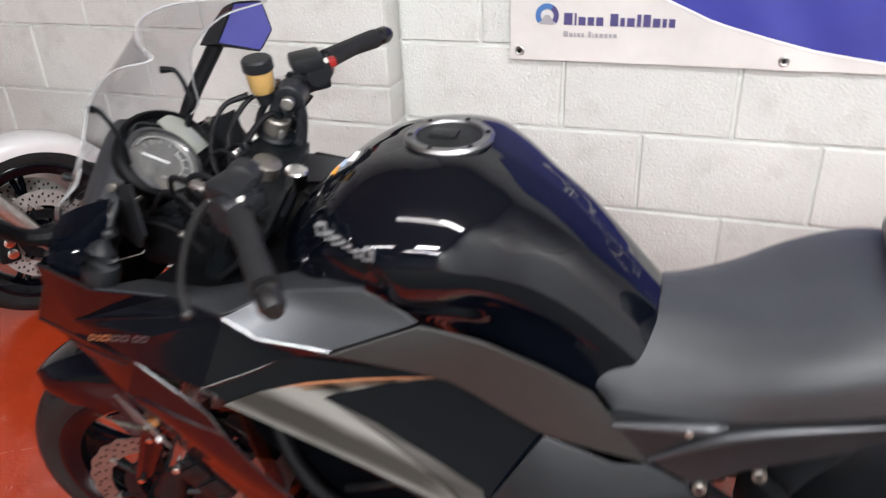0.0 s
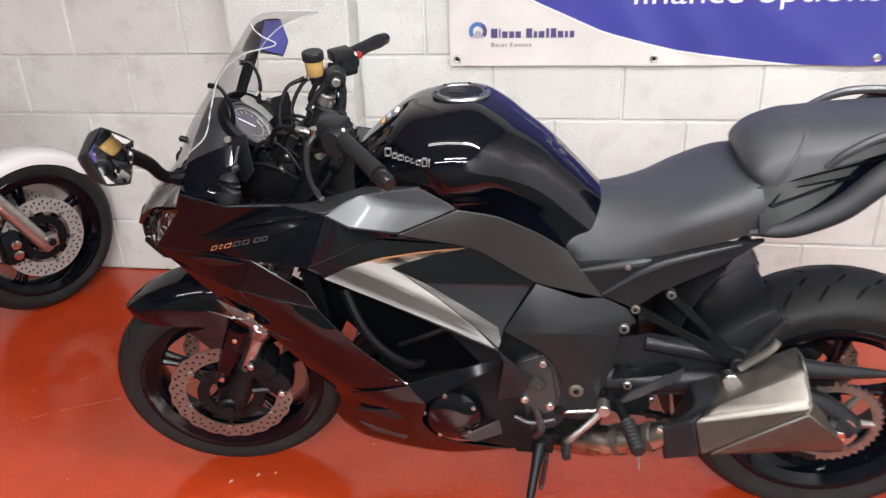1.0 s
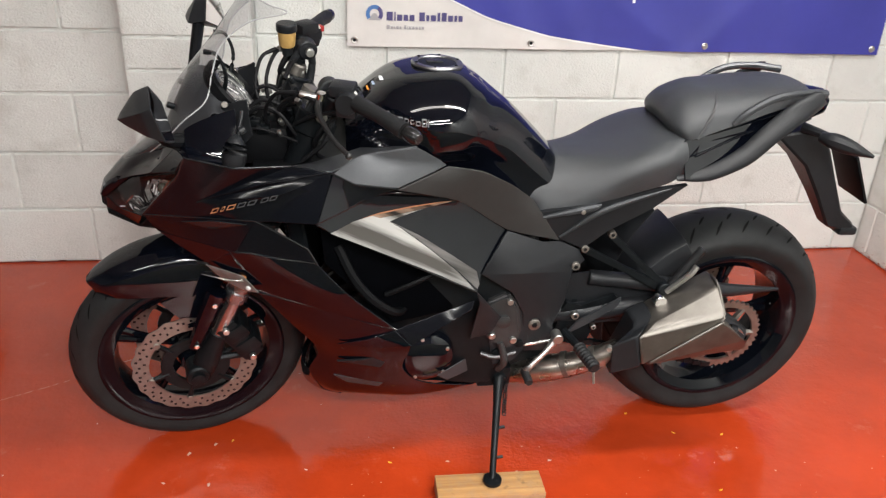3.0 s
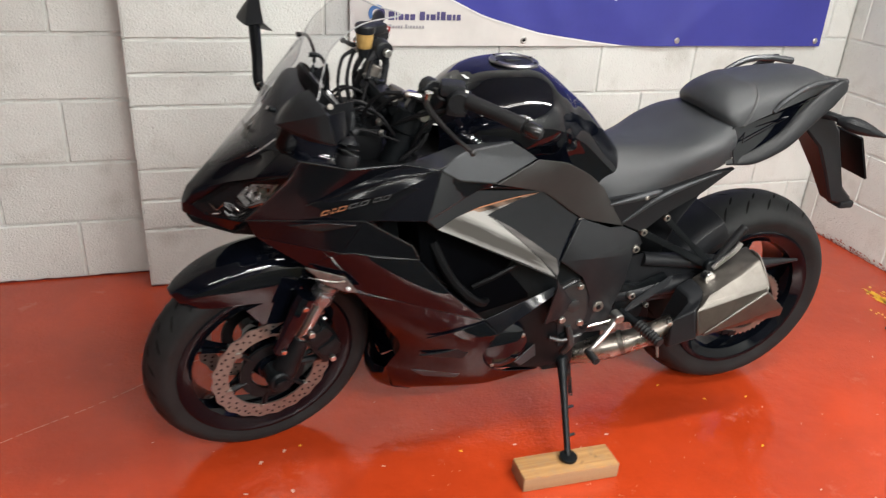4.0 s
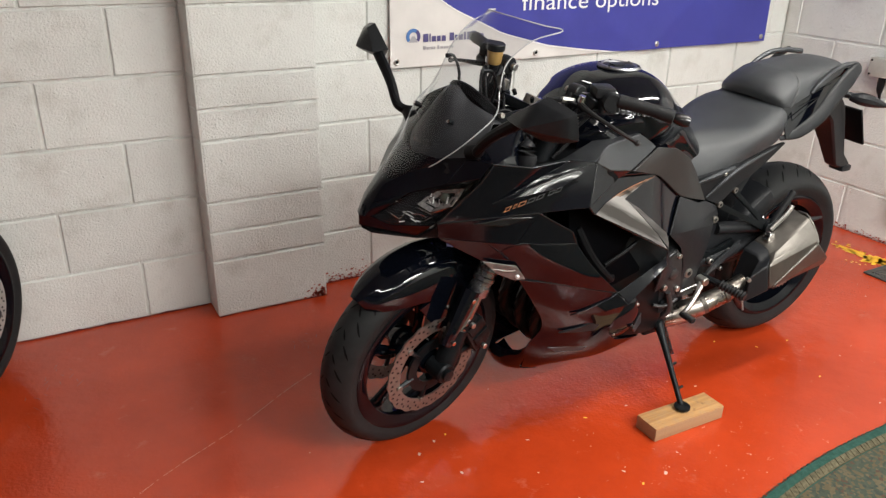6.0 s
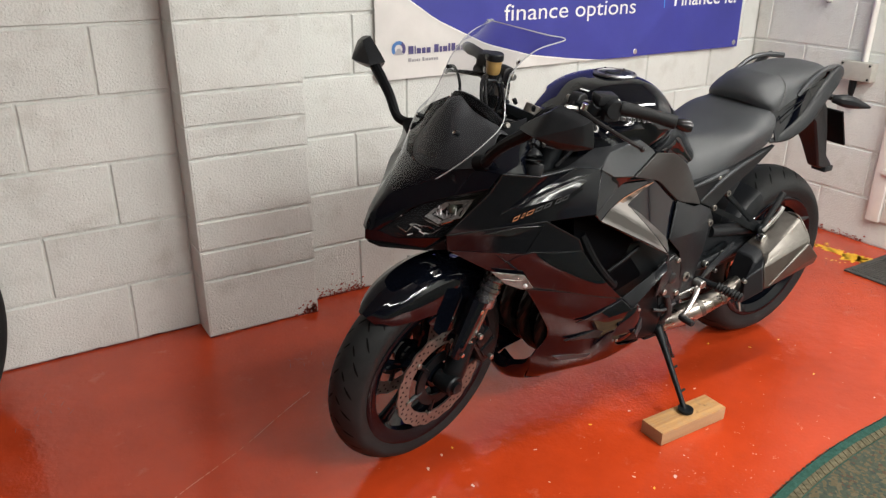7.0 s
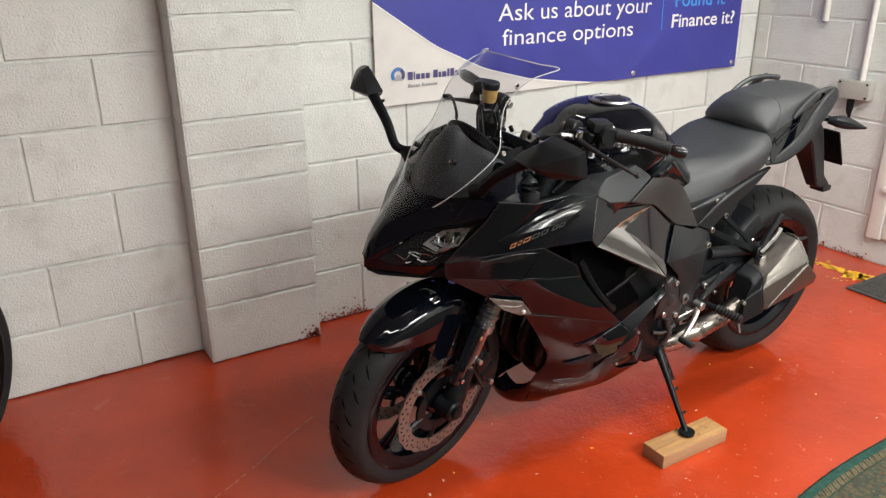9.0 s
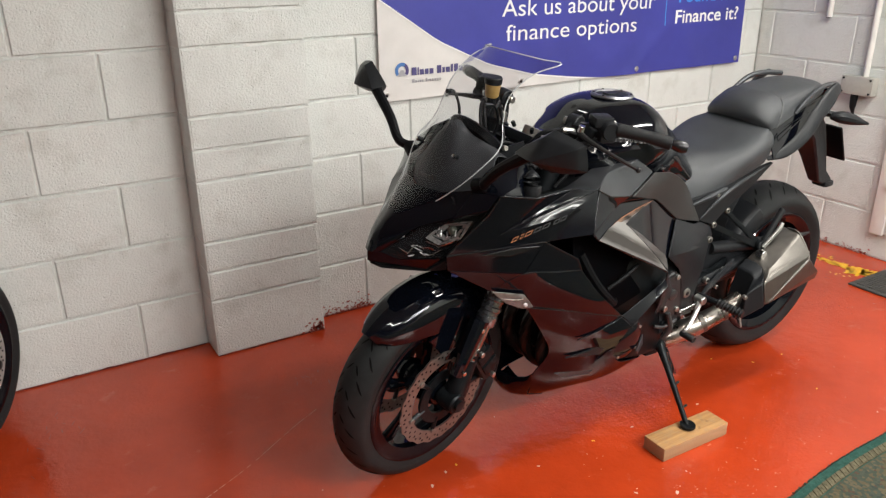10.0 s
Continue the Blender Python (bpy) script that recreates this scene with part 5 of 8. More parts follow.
pair("frame_rail_cover", {k: (p[0], p[1] - 0.006, p[2]) for k, p in FC.items()}, ["r8 r7 t1 p3", "t1 t2 H p3", "t2 sl I H"], mat("matt_charcoal", (0.02, 0.019, 0.019), 0.42, var=0.12, scale=40, bump=0.1, bscale=900), 0.006, 2, 0.45, "matt charcoal frame cover")
# side cover over the pivot, in flat facets
SC = pick("H p4 I", h1=(-0.564, -0.147, 0.656), j1=(-0.466, -0.132, 0.624), cr=(-0.625, -0.180, 0.588), w2=(-0.445, -0.130, 0.591), w3=(-0.482, -0.150, 0.571), l1=(-0.490, -0.152, 0.489), l2=(-0.514, -0.156, 0.417), l3=(-0.509, -0.152, 0.333), l4=(-0.584, -0.158, 0.340), l5=(-0.601, -0.168, 0.464), l6=(-0.637, -0.178, 0.533))
pair("side_cover", {k: (p[0], p[1] - 0.006, p[2]) for k, p in SC.items()}, ["H h1 cr p4", "h1 I j1 cr", "cr j1 w2 w3", "cr w3 l1 l5", "l5 l1 l2 l3 l4", "p4 cr l5 l6"], MATT, 0.006, 0, 1.0, "matt black faceted pivot cover", 0.0025, smooth=12)
for s in (-1, 1):
    for u, v, w, r in ((-0.472, 0.140, 0.583, 0.011), (-0.451, 0.129, 0.626, 0.010), (-0.380, 0.118, 0.658, 0.010), (-0.566, 0.160, 0.426, 0.016), (-0.415, 0.125, 0.43, 0.008), (-0.30, 0.13, 0.44, 0.008)):
        bm = bmesh.new()
        v += 0.009
        disc_knob(bm, (u, (v - 0.010) * s, w), (u, (v + 0.008) * s, w), r, 14)
        b = part("hex_bolt", bm, DISC, bike, "dull steel socket bolt")
        bm = bmesh.new()
        disc_knob(bm, (u, (v + 0.004) * s, w), (u, (v + 0.0086) * s, w), r * 0.5, 6)
        part("bolt_socket", bm, DARK, b)

# gloss graphic panel: a curved sheet cut into bands


def panel_v(u, w):
    a, b = u + 0.9, w - 0.7
    return -0.228 + 0.3112 * a + 0.2881 * b - 0.3431 * a * b + 0.026 * a * a - 0.724 * b * b


def patch(poly, off, s=-1, step=0.02):
    """A band of the graphic panel: an outline in (x, z) laid on the panel's curve."""
    bm = bmesh.new()
    bm.faces.new([bm.verts.new((u, 0, w)) for u, w in poly])
    for ax, lo, hi in ((0, -1.15, -0.60), (2, 0.50, 0.85)):
        k = lo
        while k < hi:
            no = (1, 0, 0) if ax == 0 else (0, 0, 1)
            co = (k, 0, 0) if ax == 0 else (0, 0, k)
            bmesh.ops.bisect_plane(bm, geom=bm.verts[:] + bm.edges[:] + bm.faces[:], plane_co=co, plane_no=no)
            k += step
    bmesh.ops.triangulate(bm, faces=bm.faces[:])
    for v in bm.verts:
        v.co.y = (panel_v(v.co.x, v.co.z) - off) * -s
    return bm


def uw(k):
    return (K[k][0], K[k][2])


BANDS = [
    ("graphic_silver", SILVER, 0.0026, [uw("sf"), (-1.028, 0.771), (-0.985, 0.778), (-0.950, 0.762), (-0.916, 0.737), (-0.852, 0.682), (-0.786, 0.621), uw("sr"), (-0.825, 0.618), (-0.917, 0.668), (-0.993, 0.709)], "silver sweep graphic"),
    ("graphic_grey", GREY, 0.0026, [(-0.950, 0.7625), (-0.878, 0.718), (-0.80, 0.660), (-0.735, 0.610), (-0.728, 0.580), (-0.733, 0.569), (-0.785, 0.622), (-0.851, 0.683), (-0.915, 0.738)], "grey graphic band"),
    ("graphic_orange", ORANGE, 0.0026, [(-1.010, 0.7750), (-0.965, 0.7825), (-0.90, 0.7862), (-0.842, 0.7866), (-0.790, 0.7845), (-0.842, 0.7842), (-0.90, 0.7832), (-0.965, 0.7793)], "orange pinstripe"),
    ("graphic_sweep", SWEEP, 0.0024, [(-1.030, 0.7705), (-0.985, 0.7775), (-0.930, 0.7815), (-0.86, 0.7838), (-0.800, 0.7838), (-0.86, 0.7775), (-0.930, 0.7715), (-0.985, 0.7700)], "bronze grey graphic streak"),
    ("graphic_leg", SILVER, 0.0028, [(-1.030, 0.7700), (-0.985, 0.7698), (-0.930, 0.7712), (-0.87, 0.7762), (-0.930, 0.7640), (-0.965, 0.7530), (-1.000, 0.7560)], "silver upper leg of the graphic"),
]
for s in (-1, 1):
    outline = [uw(k) for k in ("sf", "p2", "p1", "p3", "H", "p4", "sr")]
    pan = part("side_panel", patch(outline, 0.0, s), GLOSS, bike, "gloss black side panel with silver graphics", 60)
    m = pan.modifiers.new("thick", "SOLIDIFY")
    m.thickness, m.offset = 0.002, 0.0
    pan.modifiers.new("crisp", "EDGE_SPLIT").split_angle = radians(32)
    for nm, mt, off, poly, lab in BANDS:
        part(nm, patch(poly, off, s), mt, pan, lab, 60)
# edge tube added to show a highlight line, and the gloss facet in front of the panel
GF = pick("r4 r9 r8 p1 p2")
pair("gloss_facet", GF, ["r4 r9 p1 p2", "r9 r8 p1"], GLOSS, 0.004, 2, 0.9)
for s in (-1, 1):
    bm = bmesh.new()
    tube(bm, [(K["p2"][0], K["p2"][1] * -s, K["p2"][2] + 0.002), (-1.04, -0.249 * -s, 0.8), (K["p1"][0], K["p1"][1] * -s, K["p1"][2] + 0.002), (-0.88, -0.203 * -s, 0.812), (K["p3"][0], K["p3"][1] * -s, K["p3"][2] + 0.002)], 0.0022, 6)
    part("panel_edge_highlight", bm, EDGE, bike)

# mid cover and main lower fairing
pair("mid_cover", pick("e1 e2 O e3"), ["e1 e2 O e3"], SATINBLK, 0.005, 2, 1.0, "satin black mid fairing cover")
LO = [
    [(-1.349, -0.178, 0.638), K["e3"], (-1.195, -0.2405, 0.681), K["O"]],
    [(-1.300, -0.192, 0.608), (-1.235, -0.2215, 0.632), (-1.130, -0.2430, 0.607), (-1.035, -0.2500, 0.583)],
    [K["ir"], (-1.160, -0.2215, 0.556), (-1.050, -0.2370, 0.519), K["lr"]],
]
BE = [
    [(-1.245, -0.2020, 0.573), (-1.130, -0.2215, 0.543), (-1.030, -0.2350, 0.511), (-0.960, -0.2415, 0.489), (-0.929, -0.2435, 0.479)],
    [(-1.172, -0.1860, 0.470), (-1.100, -0.2085, 0.456), (-1.020, -0.2230, 0.436), (-0.950, -0.2330, 0.424), (-0.892, -0.2440, 0.430)],
    [(-1.113, -0.1600, 0.372), (-1.065, -0.1770, 0.360), (-1.005, -0.1920, 0.345), (-0.955, -0.2050, 0.340), (-0.905, -0.2130, 0.342)],
    [(-1.136, -0.1290, 0.290), (-1.065, -0.1480, 0.268), (-0.990, -0.1650, 0.252), (-0.910, -0.1780, 0.250), (-0.845, -0.1860, 0.270)],
    [(-1.118, -0.1020, 0.225), (-1.062, -0.1180, 0.205), (-0.965, -0.1370, 0.200), (-0.850, -0.1480, 0.200), (-0.709, -0.1480, 0.224)],
    [(-1.100, -0.0720, 0.172), (-1.055, -0.0880, 0.170), (-0.960, -0.0980, 0.178), (-0.850, -0.1060, 0.192), (-0.715, -0.1100, 0.212)],
]


def curved(name, rows, material, label="", thick=0.004):
    """A smoothly curved panel on both sides of the motorcycle."""
    for sg in (1, -1):
        bm = bmesh.new()
        sheet(bm, [[(p[0], p[1] * sg, p[2]) for p in r] for r in rows], 5, 5)
        shell(part(name, bm, material, bike, label, 60), thick, 0)


curved("lower_fairing", LO, GLOSS, "gloss black lower side fairing")
SB = pick("m1 e3 n1 if z1", z1=(-1.405, -0.160, 0.672))
pair("under_nose_panel", SB, ["n1 e3 if z1"], GLOSS, 0.004, 1, 0.9)
# belly pan
curved("belly_pan", BE, GLOSS, "gloss black belly pan")
bm = bmesh.new()
sheet(bm, [
    [(-1.136, -0.129, 0.290), (-1.134, -0.092, 0.256), (-1.150, -0.046, 0.238), (-1.157, 0, 0.234)],
    [(-1.128, -0.118, 0.258), (-1.136, -0.088, 0.232), (-1.154, -0.045, 0.214), (-1.161, 0, 0.210)],
    [(-1.118, -0.102, 0.225), (-1.126, -0.076, 0.200), (-1.146, -0.040, 0.182), (-1.153, 0, 0.178)],
    [(-1.100, -0.072, 0.172), (-1.110, -0.056, 0.163), (-1.122, -0.032, 0.158), (-1.128, 0, 0.156)],
    [(-1.055, -0.088, 0.168), (-1.055, -0.060, 0.158), (-1.055, -0.034, 0.154), (-1.055, 0, 0.152)]], 4, 4, True)
shell(part("belly_lip", bm, GLOSS, bike, "gloss black front lip of the belly pan", 60), 0.006, 0)
pair("belly_blade", {"a": (-1.066, -0.216, 0.426), "b": (-0.995, -0.238, 0.452), "c": (-0.929, -0.247, 0.478), "d": (-0.888, -0.257, 0.438), "e": (-0.970, -0.240, 0.424)}, ["a b e", "b c d e"], GLOSS, 0.004, 2, 0.6)
# intake lip under the side panel, tail pieces of the belly
pair("duct_lip", pick("lr g1 g2 g3"), ["lr g1 g2 g3"], SATINBLK, 0.004, 2, 1.0, "satin black duct lip")
DL = pick("g1 g2 sr", t1=(-0.658, -0.190, 0.464), t2=(-0.685, -0.188, 0.414), t3=(-0.739, -0.205, 0.415), t4=(-0.723, -0.212, 0.524))
pair("duct_rear_cover", DL, ["sr t1 t4", "t4 t1 t2 t3"], MATT, 0.005, 0, 1.0, "matt black rear duct cover", 0.002, smooth=12)
pair("belly_fin", pick("b2 b3 x1 x2", x1=(-0.79, -0.205, 0.288), x2=(-0.70, -0.15, 0.285)), ["b2 b3 x1 x2"], SATIN, 0.004, 1, 1.0, "satin charcoal belly fin")
pair("belly_scoop", {"a": (-1.068, -0.181, 0.349), "b": (-1.005, -0.207, 0.369), "c": (-0.925, -0.222, 0.400), "d": (-0.960, -0.210, 0.345)}, ["a b d", "b c d"], MATT, 0.006, 1, 1.0)
pair("belly_strake", {"a": (-1.076, -0.152, 0.284), "b": (-1.016, -0.168, 0.281), "c": (-0.951, -0.182, 0.272), "d": (-0.96, -0.176, 0.258), "e": (-1.042, -0.154, 0.260)}, ["a b e", "b c d e"], SATIN, 0.006, 1, 1.0)
# inner duct wall behind the opening, coloured near-black for the shade inside
pair("duct_wall", {"a": (-1.10, -0.19, 0.76), "b": (-0.78, -0.15, 0.60), "c": (-0.78, -0.17, 0.48), "d": (-0.93, -0.20, 0.47), "e": (-1.09, -0.20, 0.64)}, ["a b c d e"], mat("duct_shade_black", (0.001, 0.0012, 0.0018), 0.5, spec=0.02, var=0.3, scale=20), 0.004, 1, 1.0)

# upward facet below the badge, given a shinier finish to hold its highlight
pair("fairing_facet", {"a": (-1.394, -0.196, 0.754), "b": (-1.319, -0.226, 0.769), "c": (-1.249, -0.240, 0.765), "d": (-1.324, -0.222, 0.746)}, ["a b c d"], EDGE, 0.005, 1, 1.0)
# thin tubes added along panel edges, shinier than the panels, to show highlight lines
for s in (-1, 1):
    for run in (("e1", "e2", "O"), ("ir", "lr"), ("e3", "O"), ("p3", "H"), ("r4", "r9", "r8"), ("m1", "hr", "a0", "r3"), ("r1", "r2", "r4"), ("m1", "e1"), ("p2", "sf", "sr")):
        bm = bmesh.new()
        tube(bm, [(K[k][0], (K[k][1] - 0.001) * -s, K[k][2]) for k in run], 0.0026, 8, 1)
        part("lip_highlight", bm, EDGE, bike)
# model badge: outlined blocks for the printed characters
for s in (-1, 1):
    for f0, f1, mt in ((0.0, 0.10, ORANGE), (0.15, 0.20, ORANGE), (0.24, 0.36, ORANGE), (0.40, 0.52, BADGEGREY), (0.56, 0.68, BADGEGREY), (0.76, 0.86, BADGEGREY), (0.89, 0.99, BADGEGREY)):
        A, B = Vector((-1.325, -0.2165, 0.783)), Vector((-1.185, -0.2495, 0.829))
        nrm = Vector((-0.12, -0.99, -0.05)) * 0.0056
        h = Vector((0.006, 0, 0.0112))
        p, q = A.lerp(B, f0) + nrm, A.lerp(B, f1) + nrm
        ip, iq = p.lerp(q, 0.14), p.lerp(q, 0.86)
        out = [p, q, q + h, p + h]
        inn = [ip + h * 0.18, iq + h * 0.18, iq + h * 0.82, ip + h * 0.82]
        bm = bmesh.new()
        o = [bm.verts.new((v.x, v.y * -s, v.z)) for v in out]
        i = [bm.verts.new((v.x, v.y * -s, v.z)) for v in inn]
        for k in range(4):
            bm.faces.new((o[k], o[(k + 1) % 4], i[(k + 1) % 4], i[k]))
        blk = part("model_badge_block", bm, mt, bike, "printed badge block", 0)
        blk.modifiers.new("thick", "SOLIDIFY").thickness = 0.0008

# nose cowl: a narrow strip down the middle and a crisp flank on each side
NC = {"c0": (-1.603, 0, 0.735), "c1": (-1.590, 0, 0.770), "c2": (-1.545, 0, 0.822), "c3": (-1.465, 0, 0.885),
      "s0": (-1.598, -0.018, 0.736), "s1": (-1.574, -0.034, 0.774), "s2": (-1.512, -0.050, 0.838), "s3": (-1.440, -0.085, 0.888),
      "o0": (-1.582, -0.030, 0.741), "o1": (-1.509, -0.086, 0.812), "o2": (-1.450, -0.152, 0.846), "o3": (-1.392, -0.152, 0.905),
      "q1": (-1.490, -0.078, 0.836), "q2": (-1.425, -0.122, 0.880)}
shell(part("nose_cowl", cage(NC, ["c0 c1 s1 s0", "c1 c2 s2 s1", "c2 c3 s3 s2", "s0 s1 o1 o0", "s1 s2 q1 o1", "s2 s3 q2 q1", "o1 q1 q2 o2", "q2 s3 o3 o2"], 0.88, True), GLOSS, bike, "gloss black nose cowl"), 0.004, 2)
BR = {"o2": (-1.450, -0.152, 0.846), "o3": (-1.392, -0.152, 0.905), "d": (-1.388, -0.204, 0.871), "a0": (-1.366, -0.219, 0.910)}
pair("headlight_brow", BR, ["o2 o3 a0 d"], GLOSS, 0.004, 1, 0.9)
# chin and beak
CH = {"a": (-1.596, 0, 0.702), "b": (-1.584, -0.036, 0.700), "c": (-1.580, 0, 0.690), "d": (-1.498, -0.114, 0.703), "e": (-1.430, 0, 0.690), "f": (-1.440, -0.115, 0.692), "g": (-1.470, -0.152, 0.742)}
shell(part("chin_spoiler", cage(CH, ["a b d c", "c d f e", "d g f"], 0.9, True), DULL, bike, "dull black chin spoiler"), 0.006, 1)
BK = {"a": (-1.603, 0, 0.735), "b": (-1.580, -0.030, 0.739), "c": (-1.603, 0, 0.708), "d": (-1.578, -0.036, 0.712), "e": (-1.548, -0.062, 0.724), "f": (-1.498, -0.112, 0.707), "g": (-1.480, -0.152, 0.747)}
shell(part("nose_beak", cage(BK, ["a b d c", "b e f d", "e g f"], 0.9, True), GLOSS, bike), 0.004, 1)
LAMPBOX = mat("dark_lamp_housing", (0.012, 0.0125, 0.014), 0.25, metal=0.2, var=0.3, scale=60)
LAMPCHROME = mat("lamp_bowl_metal", (0.46, 0.455, 0.45), 0.22, metal=0.5, var=0.5, scale=120)
PROJECTOR = mat("projector_glass", (0.10, 0.11, 0.09), 0.04, metal=0.5, coat=1.0)
for s in (-1, 1):
    def L(u, v, w):
        return Vector((u, v * s, w))
    pts = {"a": (-1.580, -0.030, 0.740), "b": (-1.509, -0.087, 0.809), "c": (-1.450, -0.155, 0.842), "d": (-1.388, -0.204, 0.868), "e": (-1.432, -0.170, 0.793), "f": (-1.480, -0.155, 0.749), "g": (-1.550, -0.062, 0.726)}
    if s > 0:
        pts = flip(pts)
    inner = {k: (p[0] + 0.034, p[1] * 0.80, p[2] + 0.001) for k, p in pts.items()}
    hl = part("headlight", cage(inner, ["a b f g", "b c e f", "c d e"], 0.8), LAMPBOX, bike, "slanted twin headlight")
    shell(hl, 0.004, 0)
    wall = cage({**{k: inner[k] for k in "abcdefg"}, **{k + "2": pts[k] for k in "abcdefg"}}, [f"{p} {q} {q}2 {p}2" for p, q in zip("abcdefg", "bcdefga")], 1.0)
    part("lamp_rim", wall, LAMPBOX, hl, smooth=20)
    shell(part("headlight_lens", cage(pts, ["a b f g", "b c e f", "c d e"], 0.5), LENS, hl, "clear headlight lens"), 0.0, 2)

    def on(u, v, w, k):
        """A point k metres inside the lens."""
        return L(u + k * 0.9, v - k * 0.45, w)
    # main beam: faceted bowl round a projector
    bm = bmesh.new()
    ring = [(-1.492, 0.086, 0.776), (-1.478, 0.108, 0.803), (-1.462, 0.128, 0.822), (-1.440, 0.154, 0.832), (-1.418, 0.180, 0.840), (-1.430, 0.176, 0.820), (-1.446, 0.170, 0.797), (-1.463, 0.148, 0.782), (-1.478, 0.125, 0.768)]
    hub = on(-1.455, 0.136, 0.802, 0.030)
    for i, (p, q) in enumerate(zip(ring, ring[1:] + ring[:1])):
        P1, Q1 = on(*p, 0.008), on(*q, 0.008)
        for f0, f1 in ((0.0, 0.24), (0.27, 0.52)):
            tilt = 0.006 * ((i + (f0 > 0)) % 2)
            bm.faces.new([bm.verts.new(x) for x in (P1.lerp(hub, f0) + L(tilt, 0, 0), Q1.lerp(hub, f0), Q1.lerp(hub, f1) + L(tilt, 0, 0), P1.lerp(hub, f1))])
    part("lamp_reflector", bm, LAMPCHROME, hl, "chrome faceted lamp reflector", 0)
    bm = bmesh.new()
    bmesh.ops.create_uvsphere(bm, u_segments=16, v_segments=10, radius=0.014, matrix=Matrix.Translation(hub + L(-0.006, 0.004, 0)))
    part("lamp_projector", bm, PROJECTOR, hl)
    bm = bmesh.new()
    for p, q in (((-1.494, 0.088, 0.770), (-1.478, 0.125, 0.764)), ((-1.478, 0.125, 0.764), (-1.444, 0.172, 0.796)), ((-1.444, 0.172, 0.796), (-1.414, 0.182, 0.842))):
        A, B = on(*p, 0.007), on(*q, 0.007)
        tube(bm, [A, B], 0.0022, 6, 1)
    part("lamp_frame", bm, CHROME, hl, "thin chrome lamp frame")
    # pale bars at random places stand in for glints inside the lamp
    rng = random.Random(9)
    for k in range(9):
        c = hub + L(rng.uniform(-0.030, 0.026), rng.uniform(-0.030, 0.030), rng.uniform(-0.018, 0.020)) + L(-0.014, 0.006, 0)
        d = L(rng.uniform(-0.004, 0.004), rng.uniform(-0.006, 0.006), rng.uniform(0.003, 0.009))
        bm = bmesh.new()
        tube(bm, [c - d, c + d], [0.0016, 0.0009], 4, 1)
        part("lamp_glint", bm, SILVERED, hl)
    for k in range(8):
        c = on(-1.545 + 0.055 * rng.random(), 0.062 + 0.060 * rng.random(), 0.742 + 0.020 * rng.random(), 0.008)
        d = L(rng.uniform(0.002, 0.007), rng.uniform(0.003, 0.009), rng.uniform(-0.004, 0.003))
        bm = bmesh.new()
        tube(bm, [c - d, c + d], [0.0013, 0.0007], 4, 1)
        part("lamp_glint", bm, SILVERED, hl)
    # small facets of the low beam
    for (a3, b3, c3) in (((-1.556, 0.060, 0.752), (-1.536, 0.080, 0.742), (-1.520, 0.088, 0.765)), ((-1.520, 0.096, 0.757), (-1.498, 0.118, 0.764), (-1.490, 0.128, 0.756)), ((-1.520, 0.104, 0.745), (-1.495, 0.128, 0.748), (-1.480, 0.138, 0.760))):
        bm = bmesh.new()
        tri3 = [on(*a3, 0.012), on(*b3, 0.006), on(*c3, 0.010)]
        for A, B in zip(tri3, tri3[1:]):
            tube(bm, [A, A.lerp(B, 0.5), B], [0.0008, 0.0016, 0.0008], 5, 2)
        part("lamp_facet", bm, CHROME, hl)
    # front indicator set in the fairing
    fi = {"a": (-1.352, -0.184, 0.642), "b": (-1.268, -0.215, 0.626), "c": (-1.236, -0.217, 0.582), "d": (-1.262, -0.204, 0.578), "e": (-1.31, -0.196, 0.602)}
    if s > 0:
        fi = flip(fi)
    back = {k: (p[0] - 0.002, p[1] + 0.005 * s, p[2]) for k, p in fi.items()}
    fo = {k: (p[0] - 0.003, p[1] + 0.017 * s, p[2]) for k, p in fi.items()}
    ind = part("front_indicator", cage(back, ["a b c d e"]), mat("indicator_bowl", (0.15, 0.145, 0.14), 0.3, metal=0.3, var=0.4, scale=60) if s < 0 else bpy.data.materials["indicator_bowl"], bike, "clear front indicator set in the fairing")
    shell(ind, 0.003, 0)
    shell(part("indicator_lens", cage(fo, ["a b c d e"]), LENS, ind), 0, 0)
    bm = bmesh.new()
    bmesh.ops.create_uvsphere(bm, u_segments=12, v_segments=8, radius=0.010, matrix=Matrix.Translation(L(-1.276, 0.209, 0.614)) @ Matrix.Diagonal((1.2, 0.6, 0.8, 1)))
    part("indicator_bulb", bm, AMBER, ind, "amber bulb")
    corner = {k: Vector(p) + Vector((0, 0.007 * s, 0)) for k, p in fi.items()}

    def inside(a, b, c, d, e):
        return corner["a"] * a + corner["b"] * b + corner["c"] * c + corner["d"] * d + corner["e"] * e
    bm = bmesh.new()
    bmesh.ops.create_uvsphere(bm, u_segments=10, v_segments=8, radius=0.0068, matrix=Matrix.Translation(inside(0, 0.22, 0.28, 0.40, 0.10)))
    part("indicator_pip", bm, SILVERED, ind, "silvered pip")
    rng = random.Random(4)
    for k in range(7):
        f = k / 6
        p, q = inside(0.05, 0.80 - 0.35 * f, 0.05 + 0.35 * f, 0.05, 0.05), inside(0.05, 0.35 - 0.1 * f, 0.15 + 0.45 * f, 0.25 - 0.1 * f, 0.20 - 0.15 * f)
        p, q = p.lerp(q, rng.uniform(0, 0.3)), p.lerp(q, rng.uniform(0.55, 1.0))
        bm = bmesh.new()
        tube(bm, [p, p.lerp(q, 0.5) + Vector((rng.uniform(-0.004, 0.004), 0.003 * s, 0)), q], [0.0006, 0.0017, 0.0006], 5, 2)
        part("indicator_rib", bm, CHROME, ind)
